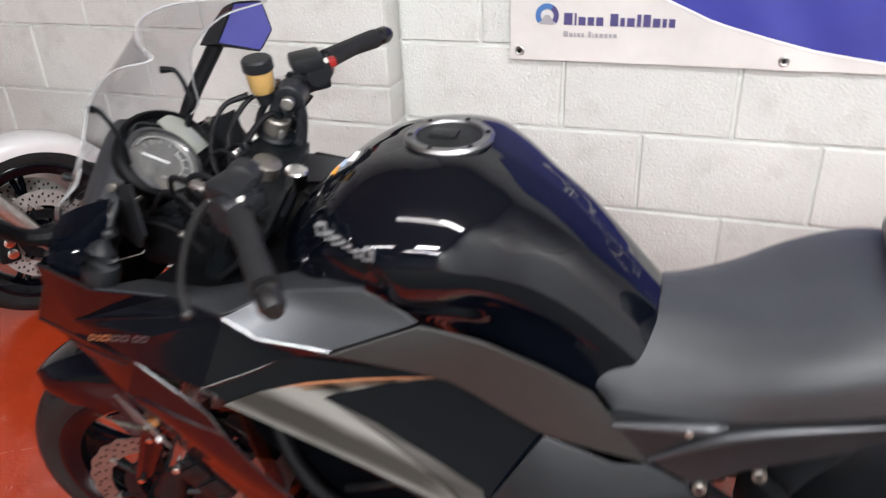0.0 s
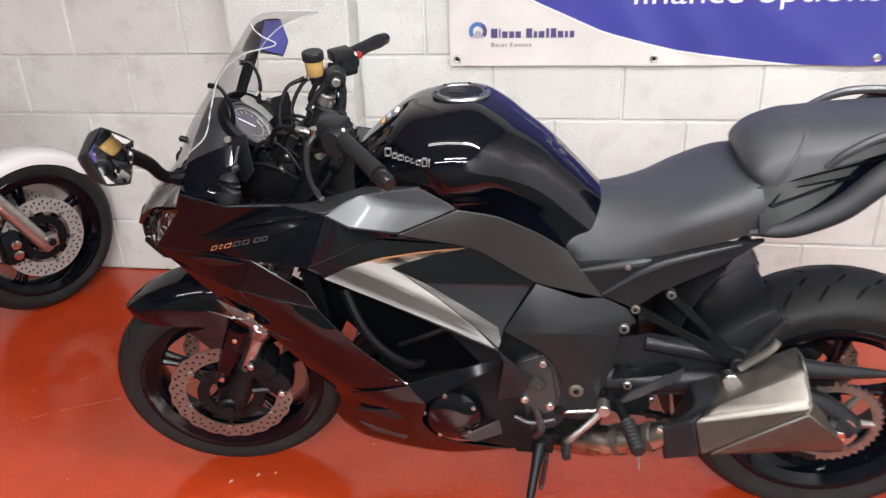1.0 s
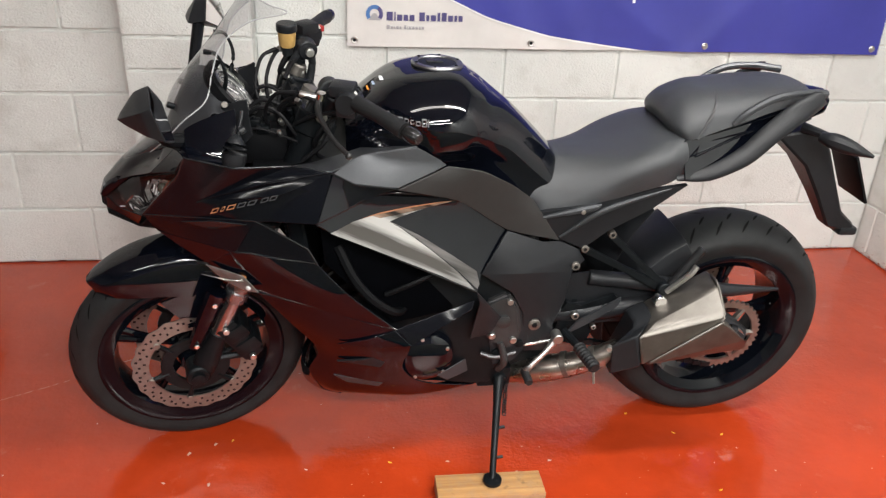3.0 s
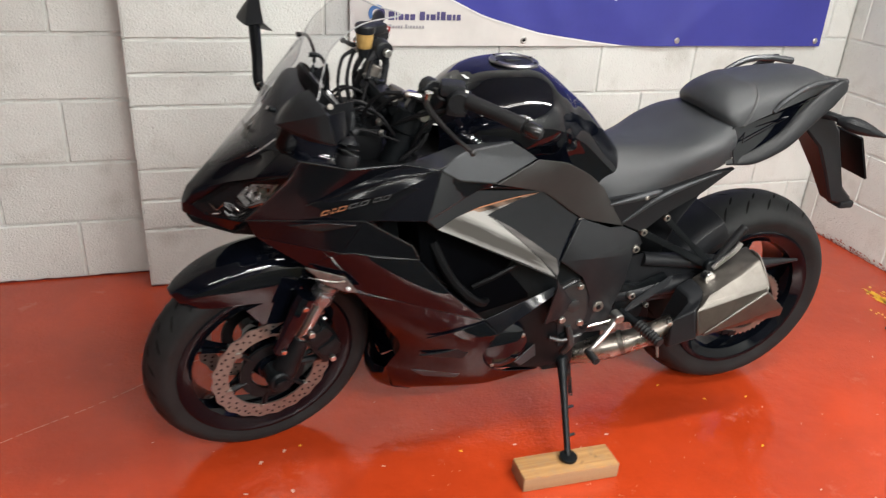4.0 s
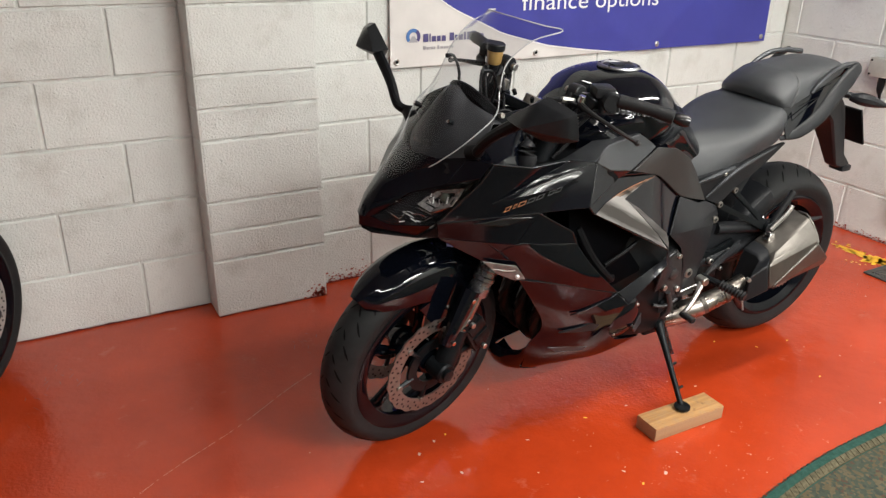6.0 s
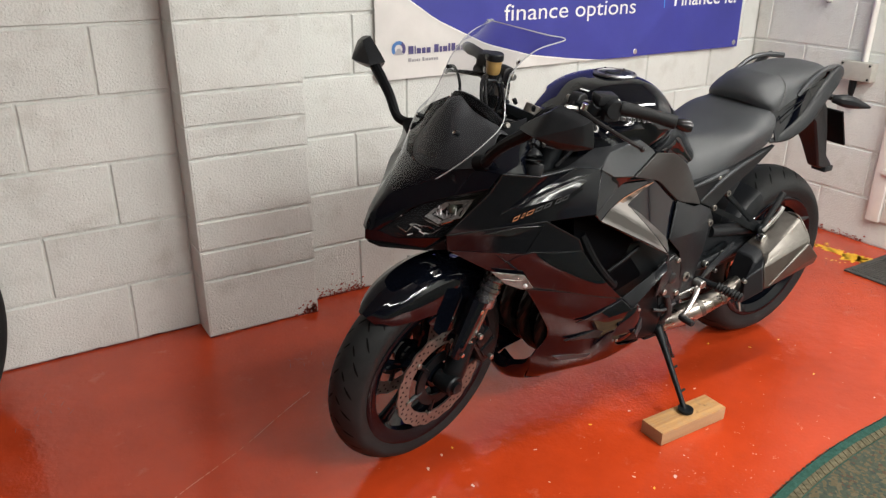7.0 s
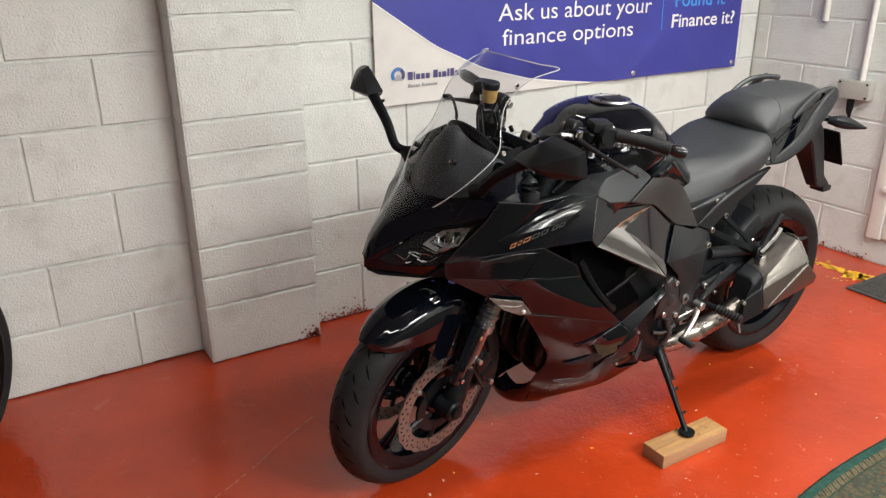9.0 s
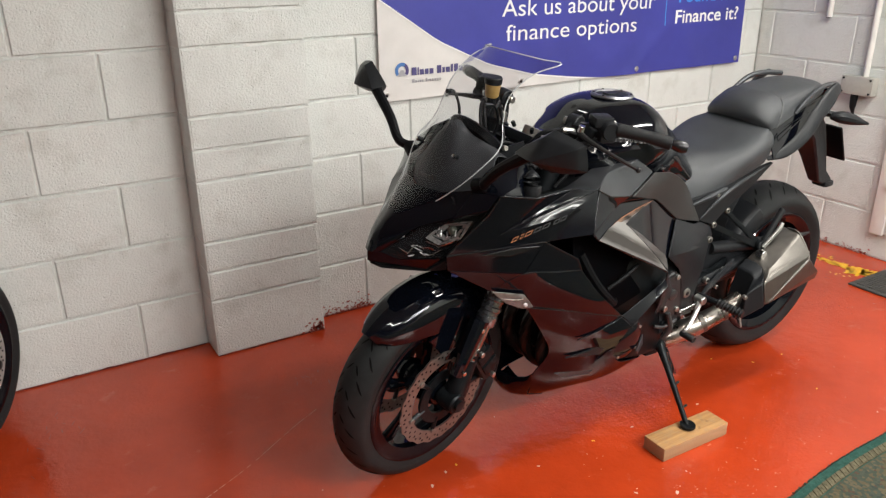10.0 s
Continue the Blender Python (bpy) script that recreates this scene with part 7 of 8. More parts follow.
# mirrors
for s in (-1, 1):
    def R(u, v, w):
        return (u, v * s, w)
    front = {"in": R(-1.418, 0.322, 1.053), "top": R(-1.400, 0.402, 1.106), "out": R(-1.378, 0.474, 1.092), "low": R(-1.370, 0.472, 1.050), "bot": R(-1.382, 0.412, 1.028), "mid": R(-1.436, 0.402, 1.056)}
    back = {"in": R(-1.374, 0.318, 1.060), "top": R(-1.376, 0.402, 1.116), "out": R(-1.360, 0.480, 1.101), "low": R(-1.344, 0.477, 1.043), "bot": R(-1.341, 0.412, 1.018)}
    pts = {**front, **{k + "2": p for k, p in back.items()}}
    fs = ["in top mid", "top out mid", "out low mid", "low bot mid", "bot in mid", "in top top2 in2", "top out out2 top2", "out low low2 out2", "low bot bot2 low2", "bot in in2 bot2"]
    fs = [f.split() for f in fs]
    if s > 0:
        fs = [f[::-1] for f in fs]
    mir = shell(part("mirror", cage(pts, fs, 0.8), MATT, bike, "matt black faceted mirror"), 0.003, 2)
    c = Vector((0, 0, 0))
    for p in back.values():
        c += Vector(p) / 5
    bm = bmesh.new()
    bm.faces.new([bm.verts.new(c + (Vector(back[k]) - c) * 0.93 + Vector((0.0005, 0, 0))) for k in ("in", "top", "out", "low", "bot")])
    part("mirror_glass", bm, MIRROR, mir, "mirror glass")
    bm = bmesh.new()
    tube(bm, [R(-1.372, 0.168, 0.926), R(-1.392, 0.190, 0.932), R(-1.402, 0.208, 0.946), R(-1.398, 0.255, 0.991), R(-1.394, 0.345, 1.050)], [0.015, 0.0125, 0.0125, 0.0135, 0.015], 10)
    part("mirror_stem", bm, DULL, mir)
    bm = bmesh.new()
    disc_knob(bm, R(-1.385, 0.145, 0.915), R(-1.38, 0.178, 0.928), 0.019, 14)
    part("stem_boot", bm, DULL, mir)

# foot controls, stand
for s in (-1, 1):
    def F(u, v, w):
        return Vector((u, v * s, w))
    bm = bmesh.new()
    plate(bm, [F(-0.500, 0.140, 0.352), F(-0.489, 0.140, 0.441), F(-0.475, 0.140, 0.466), F(-0.436, 0.142, 0.457), F(-0.350, 0.142, 0.488), F(-0.340, 0.142, 0.475), F(-0.388, 0.142, 0.415), F(-0.404, 0.142, 0.355), F(-0.446, 0.142, 0.337)], 0.010)
    part("foot_bracket", bm, DARK, bike, "black rider footrest bracket", 20)
    bm = bmesh.new()
    tube(bm, [F(-0.475, 0.15, 0.385), F(-0.46, 0.20, 0.382), F(-0.452, 0.225, 0.380)], 0.011, 10)
    pg = part("footpeg", bm, DARK, bike, "black ribbed rubber footpeg")
    bm = bmesh.new()
    a, b = F(-0.456, 0.215, 0.382), F(-0.437, 0.298, 0.374)
    tube(bm, [a.lerp(b, i / 24) for i in range(25)], [0.013 + (0.004 if i % 3 == 1 else 0.0) for i in range(25)], 12, 1)
    part("peg_rubber", bm, RUBBER, pg)
    bm = bmesh.new()
    tube(bm, [b - Vector((0, 0.01 * s, 0.01)), b + Vector((0.002, 0.002 * s, -0.045))], [0.004, 0.003], 6, 1)
    part("peg_feeler", bm, ALU, pg)
    # pillion footrest hanger: a forked arm
    bm = bmesh.new()
    for a, b, w0, w1 in (((-0.452, 0.134, 0.622), (-0.237, 0.174, 0.520), 0.010, 0.013), ((-0.382, 0.129, 0.657), (-0.234, 0.174, 0.524), 0.009, 0.011)):
        A, B = Vector(a), Vector(b)
        n = (B - A).cross(Vector((0, 1, 0))).normalized()
        ring = [A + n * w0, A.lerp(B, 0.5) + n * w0 * 0.8, B + n * w1, B - n * w1, A.lerp(B, 0.5) - n * w0 * 0.8, A - n * w0]
        plate(bm, [F(*p) for p in ring], 0.011)
    bmesh.ops.bevel(bm, geom=bm.edges[:], offset=0.0025, segments=2, affect="EDGES")
    disc_knob(bm, F(-0.237, 0.15, 0.522), F(-0.237, 0.186, 0.522), 0.019, 14)
    hg = part("pillion_hanger", bm, DARK, bike, "black forked pillion footrest hanger")
    bm = bmesh.new()
    a, b = F(-0.222, 0.178, 0.535), F(-0.160, 0.183, 0.640)
    tube(bm, [a.lerp(b, i / 24) for i in range(25)], [0.0105 + (0.0014 if i % 2 == 1 else 0.0) for i in range(25)], 12, 1)
    part("pillion_peg", bm, RUBBER, hg, "folded pillion footpeg")
    bm = bmesh.new()
    tube(bm, [F(-0.235, 0.188, 0.52), F(-0.19, 0.20, 0.575), F(-0.175, 0.2, 0.60)], 0.008, 8)
    part("peg_hinge", bm, ALU, hg)
    bm = bmesh.new()
    disc_knob(bm, F(-0.256, 0.19, 0.503), F(-0.256, 0.214, 0.503), 0.017, 14)
    part("hanger_bolt", bm, CHROME, hg, "bright hanger bolt")
# gear lever
bm = bmesh.new()
tube(bm, [(-0.505, -0.182, 0.392), (-0.53, -0.195, 0.36), (-0.575, -0.205, 0.315), (-0.585, -0.20, 0.298)], [0.012, 0.008, 0.008, 0.010], 8)
disc_knob(bm, (-0.505, -0.165, 0.392), (-0.505, -0.20, 0.392), 0.014, 12)
gl = part("gear_lever", bm, ALU, bike, "polished alloy gear lever")
bm = bmesh.new()
disc_knob(bm, (-0.585, -0.195, 0.298), (-0.583, -0.245, 0.296), 0.011, 12)
part("lever_rubber", bm, RUBBER, gl)
bm = bmesh.new()
tube(bm, [(-0.515, -0.178, 0.378), (-0.655, -0.16, 0.345)], 0.005, 8, 1)
part("shift_rod", bm, CHROME, gl)
# side stand
ft = (BIKE_AT.inverted() @ Vector((0.113, 0.962, 0.048)))
bm = bmesh.new()
box(bm, -0.70, -0.61, -0.165, -0.115, 0.225, 0.285, 0.008)
disc_knob(bm, (-0.64, -0.175, 0.25), (-0.64, -0.11, 0.25), 0.02, 14)
part("stand_bracket", bm, DARK, bike, "black side stand bracket")
bm = bmesh.new()
top = Vector((-0.642, -0.165, 0.255))
tube(bm, [top, top.lerp(ft, 0.3), top.lerp(ft, 0.95), ft + Vector((0, 0, 0.006))], [0.0155, 0.0105, 0.0085, 0.010], 12, 4)
d = (ft - top).normalized()
disc_knob(bm, ft + Vector((0, 0, 0.002)), ft + Vector((0, 0, 0.011)), 0.024, 16)
for f in (0.5, 0.78):
    p = top.lerp(ft, f)
    tube(bm, [p, p + Vector((0.024, 0, 0.004))], [0.004, 0.004], 6, 1)
stand = part("side_stand", bm, DARK, bike, "black side stand leg")
bm = bmesh.new()
pts = []
for i in range(60):
    f = 0.04 + 0.34 * i / 60
    p = top.lerp(ft, f) + Vector((0.020, 0, 0))
    a = i * 1.5
    pts.append(p + Vector((0.006 * math.cos(a), 0.006 * math.sin(a), 0)))
tube(bm, pts, 0.0018, 5, 1)
part("stand_spring", bm, DARK, stand)


# ---- banner on the wall ----
BX0, BX1, BZ0, BZ1, BY = -0.216, 1.895, 0.874, 1.80, 2.345


# soft creases that fan out from the eyelets: foot, direction, width, depth
FOLDS = ((0.467, 0.80, 0.60, 0.05, 0.007), (0.64, 0.90, 0.44, 0.05, 0.006), (1.157, 0.70, -0.71, 0.05, 0.008), (1.02, 0.55, 0.83, 0.05, 0.007), (1.55, 0.85, 0.53, 0.05, 0.007))


def banner_y(x, z):
    """The vinyl hangs in shallow folds."""
    fold = sum(a * math.exp(-(((x - cx) * nx + (z - 0.9) * nz) / w) ** 2) * math.exp(-(((x - cx) * -nz + (z - 0.9) * nx) / 0.5) ** 2) for cx, nx, nz, w, a in FOLDS)
    return BY - fold + 0.004 * math.sin(3.1 * x + 2.2 * z) * math.cos(4.0 * z) + 0.003 * math.sin(9 * x - 6 * z) * max(0, 1.2 - z) + 0.0015 * noise.noise(Vector((x * 6, z * 6, 0)))


def curve_z(x):
    """Lower edge of the blue field."""
    pts = [(-0.30, 1.34), (-0.215, 1.268), (0.056, 1.093), (0.30, 0.985), (0.531, 0.925), (0.75, 0.894), (0.93, 0.874), (2.0, 0.80)]
    for (a, za), (b, zb) in zip(pts, pts[1:]):
        if a <= x <= b:
            f = (x - a) / (b - a)
            return za + (zb - za) * f
    return 0.8


def banner_piece(poly, off, step=0.025):
    bm = bmesh.new()
    bm.faces.new([bm.verts.new((x, 0, z)) for x, z in poly])
    for no, lo, hi in (((1, 0, 0), BX0, BX1), ((0, 0, 1), BZ0, BZ1)):
        k = lo
        while k < hi:
            bmesh.ops.bisect_plane(bm, geom=bm.verts[:] + bm.edges[:] + bm.faces[:], plane_co=(k * no[0], 0, k * no[2]), plane_no=no)
            k += step
    bmesh.ops.triangulate(bm, faces=bm.faces[:])
    for v in bm.verts:
        v.co.y = banner_y(v.co.x, v.co.z) - off
    return bm


banner = part("banner", banner_piece([(BX0, BZ0), (BX1, BZ0), (BX1, BZ1), (BX0, BZ1)], 0), BANNER, smooth=80)
tagged(banner, "blue and pale grey printed vinyl banner fixed to the wall", "banner")
sd = banner.modifiers.new("thick", "SOLIDIFY")
sd.thickness, sd.offset = 0.001, 0
xs = [BX0 + (0.955 - BX0) * i / 28 for i in range(29)]
part("blue_field", banner_piece([(BX1, BZ0 + 0.0005), (BX1, BZ1), (BX0, BZ1)] + [(x, max(BZ0 + 0.0005, curve_z(x))) for x in xs], 0.0022), BLUE, banner, "deep blue printed field", 80)
part("field_edge", banner_piece([(x, max(BZ0, curve_z(x))) for x in xs] + [(x, max(BZ0, curve_z(x) - 0.006)) for x in xs[::-1]], 0.0032), WHITE, banner, "white curved edge line", 80)


def lettering(name, body, x, z, width, height, material, bold=0.0, shear=0.0, parent=None):
    """Flat letters on the banner, fitted to a width."""
    cu = bpy.data.curves.new(name, "FONT")
    cu.body, cu.size, cu.offset, cu.shear, cu.resolution_u = body, 1.0, bold, shear, 6
    tmp = bpy.data.objects.new(name, cu)
    scene.collection.objects.link(tmp)
    me = bpy.data.meshes.new_from_object(tmp.evaluated_get(bpy.context.evaluated_depsgraph_get()))
    bpy.data.objects.remove(tmp)
    bpy.data.curves.remove(cu)
    lo, hi = min(v.co.x for v in me.vertices), max(v.co.x for v in me.vertices)
    top = max(v.co.y for v in me.vertices)
    for v in me.vertices:
        px, pz = x + (v.co.x - lo) / (hi - lo) * width, z + v.co.y / top * height
        v.co = Vector((px, banner_y(px, pz) - 0.0045, pz))
    bm = bmesh.new()
    bm.from_mesh(me)
    bpy.data.meshes.remove(me)
    left = set(bm.verts)
    pieces = []
    while left:
        todo, got = [left.pop()], []
        while todo:
            v = todo.pop()
            got.append(v)
            for e in v.link_edges:
                w = e.other_vert(v)
                if w in left:
                    left.remove(w)
                    todo.append(w)
        pieces.append((min(v.co.x for v in got), max(v.co.x for v in got), got))
    pieces.sort(key=lambda p: p[0])
    words, end = [], -99
    for lo, hi, got in pieces:
        if lo - end > 0.2 * height:
            words.append([])
        words[-1] += got
        end = max(end, hi)
    for got in words:
        index = {v: i for i, v in enumerate(got)}
        word = bpy.data.meshes.new(name)
        word.from_pydata([v.co[:] for v in got], [], [[index[v] for v in f.verts] for f in bm.faces if f.verts[0] in index])
        word.materials.append(material)
        ob = new(name, word)
        ob.parent = parent
        ob["label"] = "printed word"
    bm.free()


lettering("printed_word", "Ask us about your", 0.362, 1.172, 0.885, 0.068, WHITE, parent=banner)
lettering("printed_word", "finance options", 0.384, 1.072, 0.755, 0.066, WHITE, parent=banner)
lettering("printed_word", "Finance it?", 1.384, 1.096, 0.462, 0.062, WHITE, 0.012, parent=banner)
lettering("printed_word", "Found it", 1.402, 1.192, 0.36, 0.062, CYAN, 0.012, parent=banner)
bm = banner_piece([(1.318, 1.088), (1.323, 1.088), (1.323, 1.40), (1.318, 1.40)], 0.0045)
part("divider_line", bm, CYAN, banner, "thin light blue line", 0)
# maker's mark: a ring over a pale wedge, then bars for its words
for k in range(24):
    a0, a1 = radians(-40 + 260 * k / 24), radians(-40 + 260 * (k + 1) / 24)
    bm = bmesh.new()
    c = (-0.118, 0.990)
    bm.faces.new([bm.verts.new((c[0] + r * math.cos(a), banner_y(*c) - 0.003, c[1] + r * math.sin(a))) for r, a in ((0.017, a0), (0.031, a0), (0.031, a1), (0.017, a1))])
    part("ring_segment", bm, PURPLE if k < 9 else PALEBLUE, banner, "", 0)
bm = bmesh.new()
bm.faces.new([bm.verts.new((x, banner_y(-0.118, 0.98) - 0.003, z)) for x, z in ((-0.139, 0.968), (-0.097, 0.968), (-0.112, 0.992), (-0.124, 0.992))])
part("mark_wedge", bm, mat("grey_print", (0.35, 0.34, 0.36), 0.5), banner, "", 0)


def word_bars(x, z, widths, h, tall, material, gap):
    for k, wd in enumerate(widths):
        bm = bmesh.new()
        hh = h * (1.45 if k in tall else 1.0)
        box(bm, x, x + wd, banner_y(x, z) - 0.0036, banner_y(x, z) - 0.0026, z, z + hh)
        part("word_bar", bm, material, banner, "dark printed bar", 0)
        x += wd + gap
    return x


xe = word_bars(-0.074, 0.968, (0.022, 0.005, 0.018, 0.016, 0.018), 0.021, (0, 1), PURPLE, 0.0055)
word_bars(xe + 0.012, 0.968, (0.020, 0.011, 0.019, 0.010, 0.018, 0.018, 0.010, 0.015), 0.021, (0, 3, 4), PURPLE, 0.0055)
xe = word_bars(-0.074, 0.938, (0.012, 0.009, 0.005, 0.009, 0.006), 0.010, (0,), bpy.data.materials["grey_print"], 0.003)
word_bars(xe + 0.008, 0.938, (0.008, 0.003, 0.009, 0.009, 0.009, 0.008, 0.009), 0.010, (0,), bpy.data.materials["grey_print"], 0.003)
for ex in (-0.190, 0.467, 1.157, 1.866):
    bm = bmesh.new()
    lathe(bm, [(0.005, -0.001), (0.012, -0.001), (0.013, -0.003), (0.010, -0.005), (0.006, -0.004)], (ex, banner_y(ex, 0.897), 0.897), seg=20)
    ey = part("eyelet", bm, ALU, banner, "metal eyelet with screw")
    bm = bmesh.new()
    disc_knob(bm, (ex, banner_y(ex, 0.897) - 0.006, 0.897), (ex, banner_y(ex, 0.897), 0.897), 0.006, 10)
    part("screw", bm, DARK if ex < 1 else ALU, ey)

# ---- wood offcut under the stand ----
bm = bmesh.new()
WM = Matrix.Translation((0.107, 0.958, 0.0)) @ Matrix.Rotation(radians(-1.0), 4, "Z")
box(bm, -0.137, 0.137, -0.042, 0.042, 0.0008, 0.045, 0.003, WM)
for v in bm.verts:
    v.co += Vector((0, 0, 0)) if v.co.z < 0.01 else 0.001 * Vector((noise.noise(v.co * 30), noise.noise(v.co * 31), 0))


def pine():
    m = mat("pine_offcut_grain", (0.55, 0.27, 0.085), 0.55, bump=0.2, bscale=160)
    nt = m.node_tree
    b = nt.nodes["Principled BSDF"]
    tc = nt.nodes.new("ShaderNodeTexCoord")
    mp = nt.nodes.new("ShaderNodeMapping")
    mp.inputs["Scale"].default_value = (1.2, 26, 34)
    n = nt.nodes.new("ShaderNodeTexNoise")
    n.inputs["Scale"].default_value, n.inputs["Detail"].default_value = 4, 6
    nt.links.new(tc.outputs["Object"], mp.inputs["Vector"])
    nt.links.new(mp.outputs["Vector"], n.inputs["Vector"])
    rp = nt.nodes.new("ShaderNodeValToRGB")
    rp.color_ramp.elements[0].position, rp.color_ramp.elements[1].position = 0.3, 0.72
    rp.color_ramp.elements[0].color, rp.color_ramp.elements[1].color = (0.30, 0.145, 0.05, 1), (0.47, 0.26, 0.10, 1)
    nt.links.new(n.outputs["Fac"], rp.inputs["Fac"])
    # grey dusty wear on the sides, brown stains on top
    sep = nt.nodes.new("ShaderNodeSeparateXYZ")
    nt.links.new(tc.outputs["Object"], sep.inputs["Vector"])
    worn = nt.nodes.new("ShaderNodeTexNoise")
    worn.inputs["Scale"].default_value, worn.inputs["Detail"].default_value = 45, 6
    nt.links.new(tc.outputs["Object"], worn.inputs["Vector"])
    up = nt.nodes.new("ShaderNodeMath")
    up.operation = "MULTIPLY_ADD"
    up.inputs[1].default_value = 0.022
    nt.links.new(worn.outputs["Fac"], up.inputs[0])
    nt.links.new(sep.outputs["Z"], up.inputs[2])
    fade = nt.nodes.new("ShaderNodeMapRange")
    fade.inputs["From Min"].default_value, fade.inputs["From Max"].default_value = 0.050, 0.057
    fade.inputs["To Min"].default_value, fade.inputs["To Max"].default_value = 0.75, 0.0
    nt.links.new(up.outputs[0], fade.inputs["Value"])
    dust = nt.nodes.new("ShaderNodeMix")
    dust.data_type = "RGBA"
    dust.inputs["B"].default_value = (0.30, 0.19, 0.11, 1)
    nt.links.new(fade.outputs["Result"], dust.inputs["Factor"])
    nt.links.new(rp.outputs["Color"], dust.inputs["A"])
    spot = nt.nodes.new("ShaderNodeTexNoise")
    spot.inputs["Scale"].default_value, spot.inputs["Detail"].default_value = 28, 3
    nt.links.new(tc.outputs["Object"], spot.inputs["Vector"])
    spots = nt.nodes.new("ShaderNodeMapRange")
    spots.inputs["From Min"].default_value, spots.inputs["From Max"].default_value = 0.64, 0.74
    spots.inputs["To Max"].default_value = 0.8
    nt.links.new(spot.outputs["Fac"], spots.inputs["Value"])
    stain = nt.nodes.new("ShaderNodeMix")
    stain.data_type = "RGBA"
    stain.inputs["B"].default_value = (0.13, 0.075, 0.03, 1)
    nt.links.new(spots.outputs["Result"], stain.inputs["Factor"])
    nt.links.new(dust.outputs["Result"], stain.inputs["A"])
    nt.links.new(stain.outputs["Result"], b.inputs["Base Color"])
    return m


tagged(part("wood_block", bm, pine()), "short pine timber offcut lying flat under the side stand", "wood block")

# ---- carpet runner and rubber mat ----
GREEN, FLORAL = carpet_green(), carpet_pattern()
carpet = new("carpet_runner")


def bend(bm, cut=True):
    """Let the runner swing off a little towards its far end."""
    for k in range(1, 62) if cut else ():
        bmesh.ops.bisect_plane(bm, geom=bm.verts[:] + bm.edges[:] + bm.faces[:], plane_co=(-5.4 + k * 0.1, 0, 0), plane_no=(1, 0, 0))
    for v in bm.verts:
        d = max(0.0, 0.55 - v.co.x)
        v.co.y -= 0.2 * d * d if d < 0.8 else 0.128 + 0.32 * (d - 0.8)
    return bm


tagged(carpet, "green patterned carpet runner with a plain border on the red floor", "carpet")
bm = bmesh.new()
box(bm, -5.5, 2.0, -4.2, 0.648, 0.001, 0.008, 0.002)
for v in bm.verts:
    if v.co.y > 0.6:
        v.co.y += 0.004 * noise.noise(Vector((v.co.x * 3, 0, 0)))
part("border", bend(bm), GREEN, carpet, "plain green border")
bm = bmesh.new()
for k in range(344):
    x = -2.3 + k * 0.0125
    box(bm, x, x + 0.0105, 0.594, 0.620, 0.0083, 0.0105 + 0.001 * (k % 2))
for v in bm.verts:
    v.co.x += (v.co.y - 0.607) * 0.55
part("band", bend(bm, False), mat("tan_carpet_band", (0.125, 0.108, 0.068), 0.95, var=0.5, scale=70, bump=0.6, bscale=500, spec=0.1), carpet, "tan twisted border band", 0)
bm = bmesh.new()
box(bm, -5.5, 2.0, -4.2, 0.590, 0.0085, 0.011, 0.001)
part("field", bend(bm), FLORAL, carpet, "floral woven field")
bm = bmesh.new()
for k in range(430):
    x = -2.3 + k * 0.01
    tube(bm, [(x, 0.646, 0.004), (x + 0.003 * random.uniform(-1, 1), 0.653 + 0.004 * random.random(), 0.0025)], 0.0022, 4, 1)
part("fringe", bend(bm, False), GREEN, carpet, "frayed edge tufts", 0)

mat_o = new("rubber_mat")
tagged(mat_o, "dark grey ribbed rubber doormat on the red floor", "mat")
bm = bmesh.new()
box(bm, 1.655, 2.05, 0.75, 1.40, 0.001, 0.009, 0.003)
part("backing", bm, MAT_RUBBER, mat_o, "bevelled rubber edge")
bm = bmesh.new()
for k in range(44):
    y = 0.775 + k * 0.0138
    box(bm, 1.68, 2.03, y, y + 0.008, 0.009, 0.012)
part("rib", bm, MAT_RUBBER, mat_o, "rows of ribs", 0)

# ---- paint spilled on the floor, flecks ----
def blot(bm, x, y, rx, ry, turn=0.0, n=26, z=0.0018, rough=0.35):
    vs = []
    ph = random.random() * 10
    for k in range(n):
        a = 2 * math.pi * k / n
        f = 1 + rough * noise.noise(Vector((math.cos(a) * 1.7 + ph, math.sin(a) * 1.7, ph))) + rough * 0.7 * noise.noise(Vector((math.cos(a) * 5 + ph, math.sin(a) * 5, ph)))
        px, py = rx * f * math.cos(a), ry * f * math.sin(a)
        vs.append(bm.verts.new((x + px * math.cos(turn) - py * math.sin(turn), y + px * math.sin(turn) + py * math.cos(turn), z)))
    bm.faces.new(vs)


bm = bmesh.new()
blot(bm, 1.83, 1.455, 0.050, 0.055, 0.6, 40, rough=0.8)
blot(bm, 1.862, 1.428, 0.055, 0.03, 0.2, 40, rough=0.9)
blot(bm, 1.838, 1.54, 0.022, 0.06, 0.1, 30, rough=0.9)
blot(bm, 1.842, 1.62, 0.010, 0.05, 0.05, 24, rough=0.9)
for k in range(16):
    blot(bm, 1.80 + 0.10 * random.random(), 1.44 + 0.26 * random.random(), 0.004 + 0.007 * random.random(), 0.004 + 0.010 * random.random(), random.random() * 3, 12)
for k in range(6):
    blot(bm, 1.70 + 0.05 * random.random(), 1.43 + 0.10 * random.random(), 0.004, 0.006, 0, 10)
tagged(part("yellow_paint_spill", bm, YELLOW, smooth=0), "dried yellow paint splashed on the red floor", "paint spill", kind="stuff")

bm = bmesh.new()
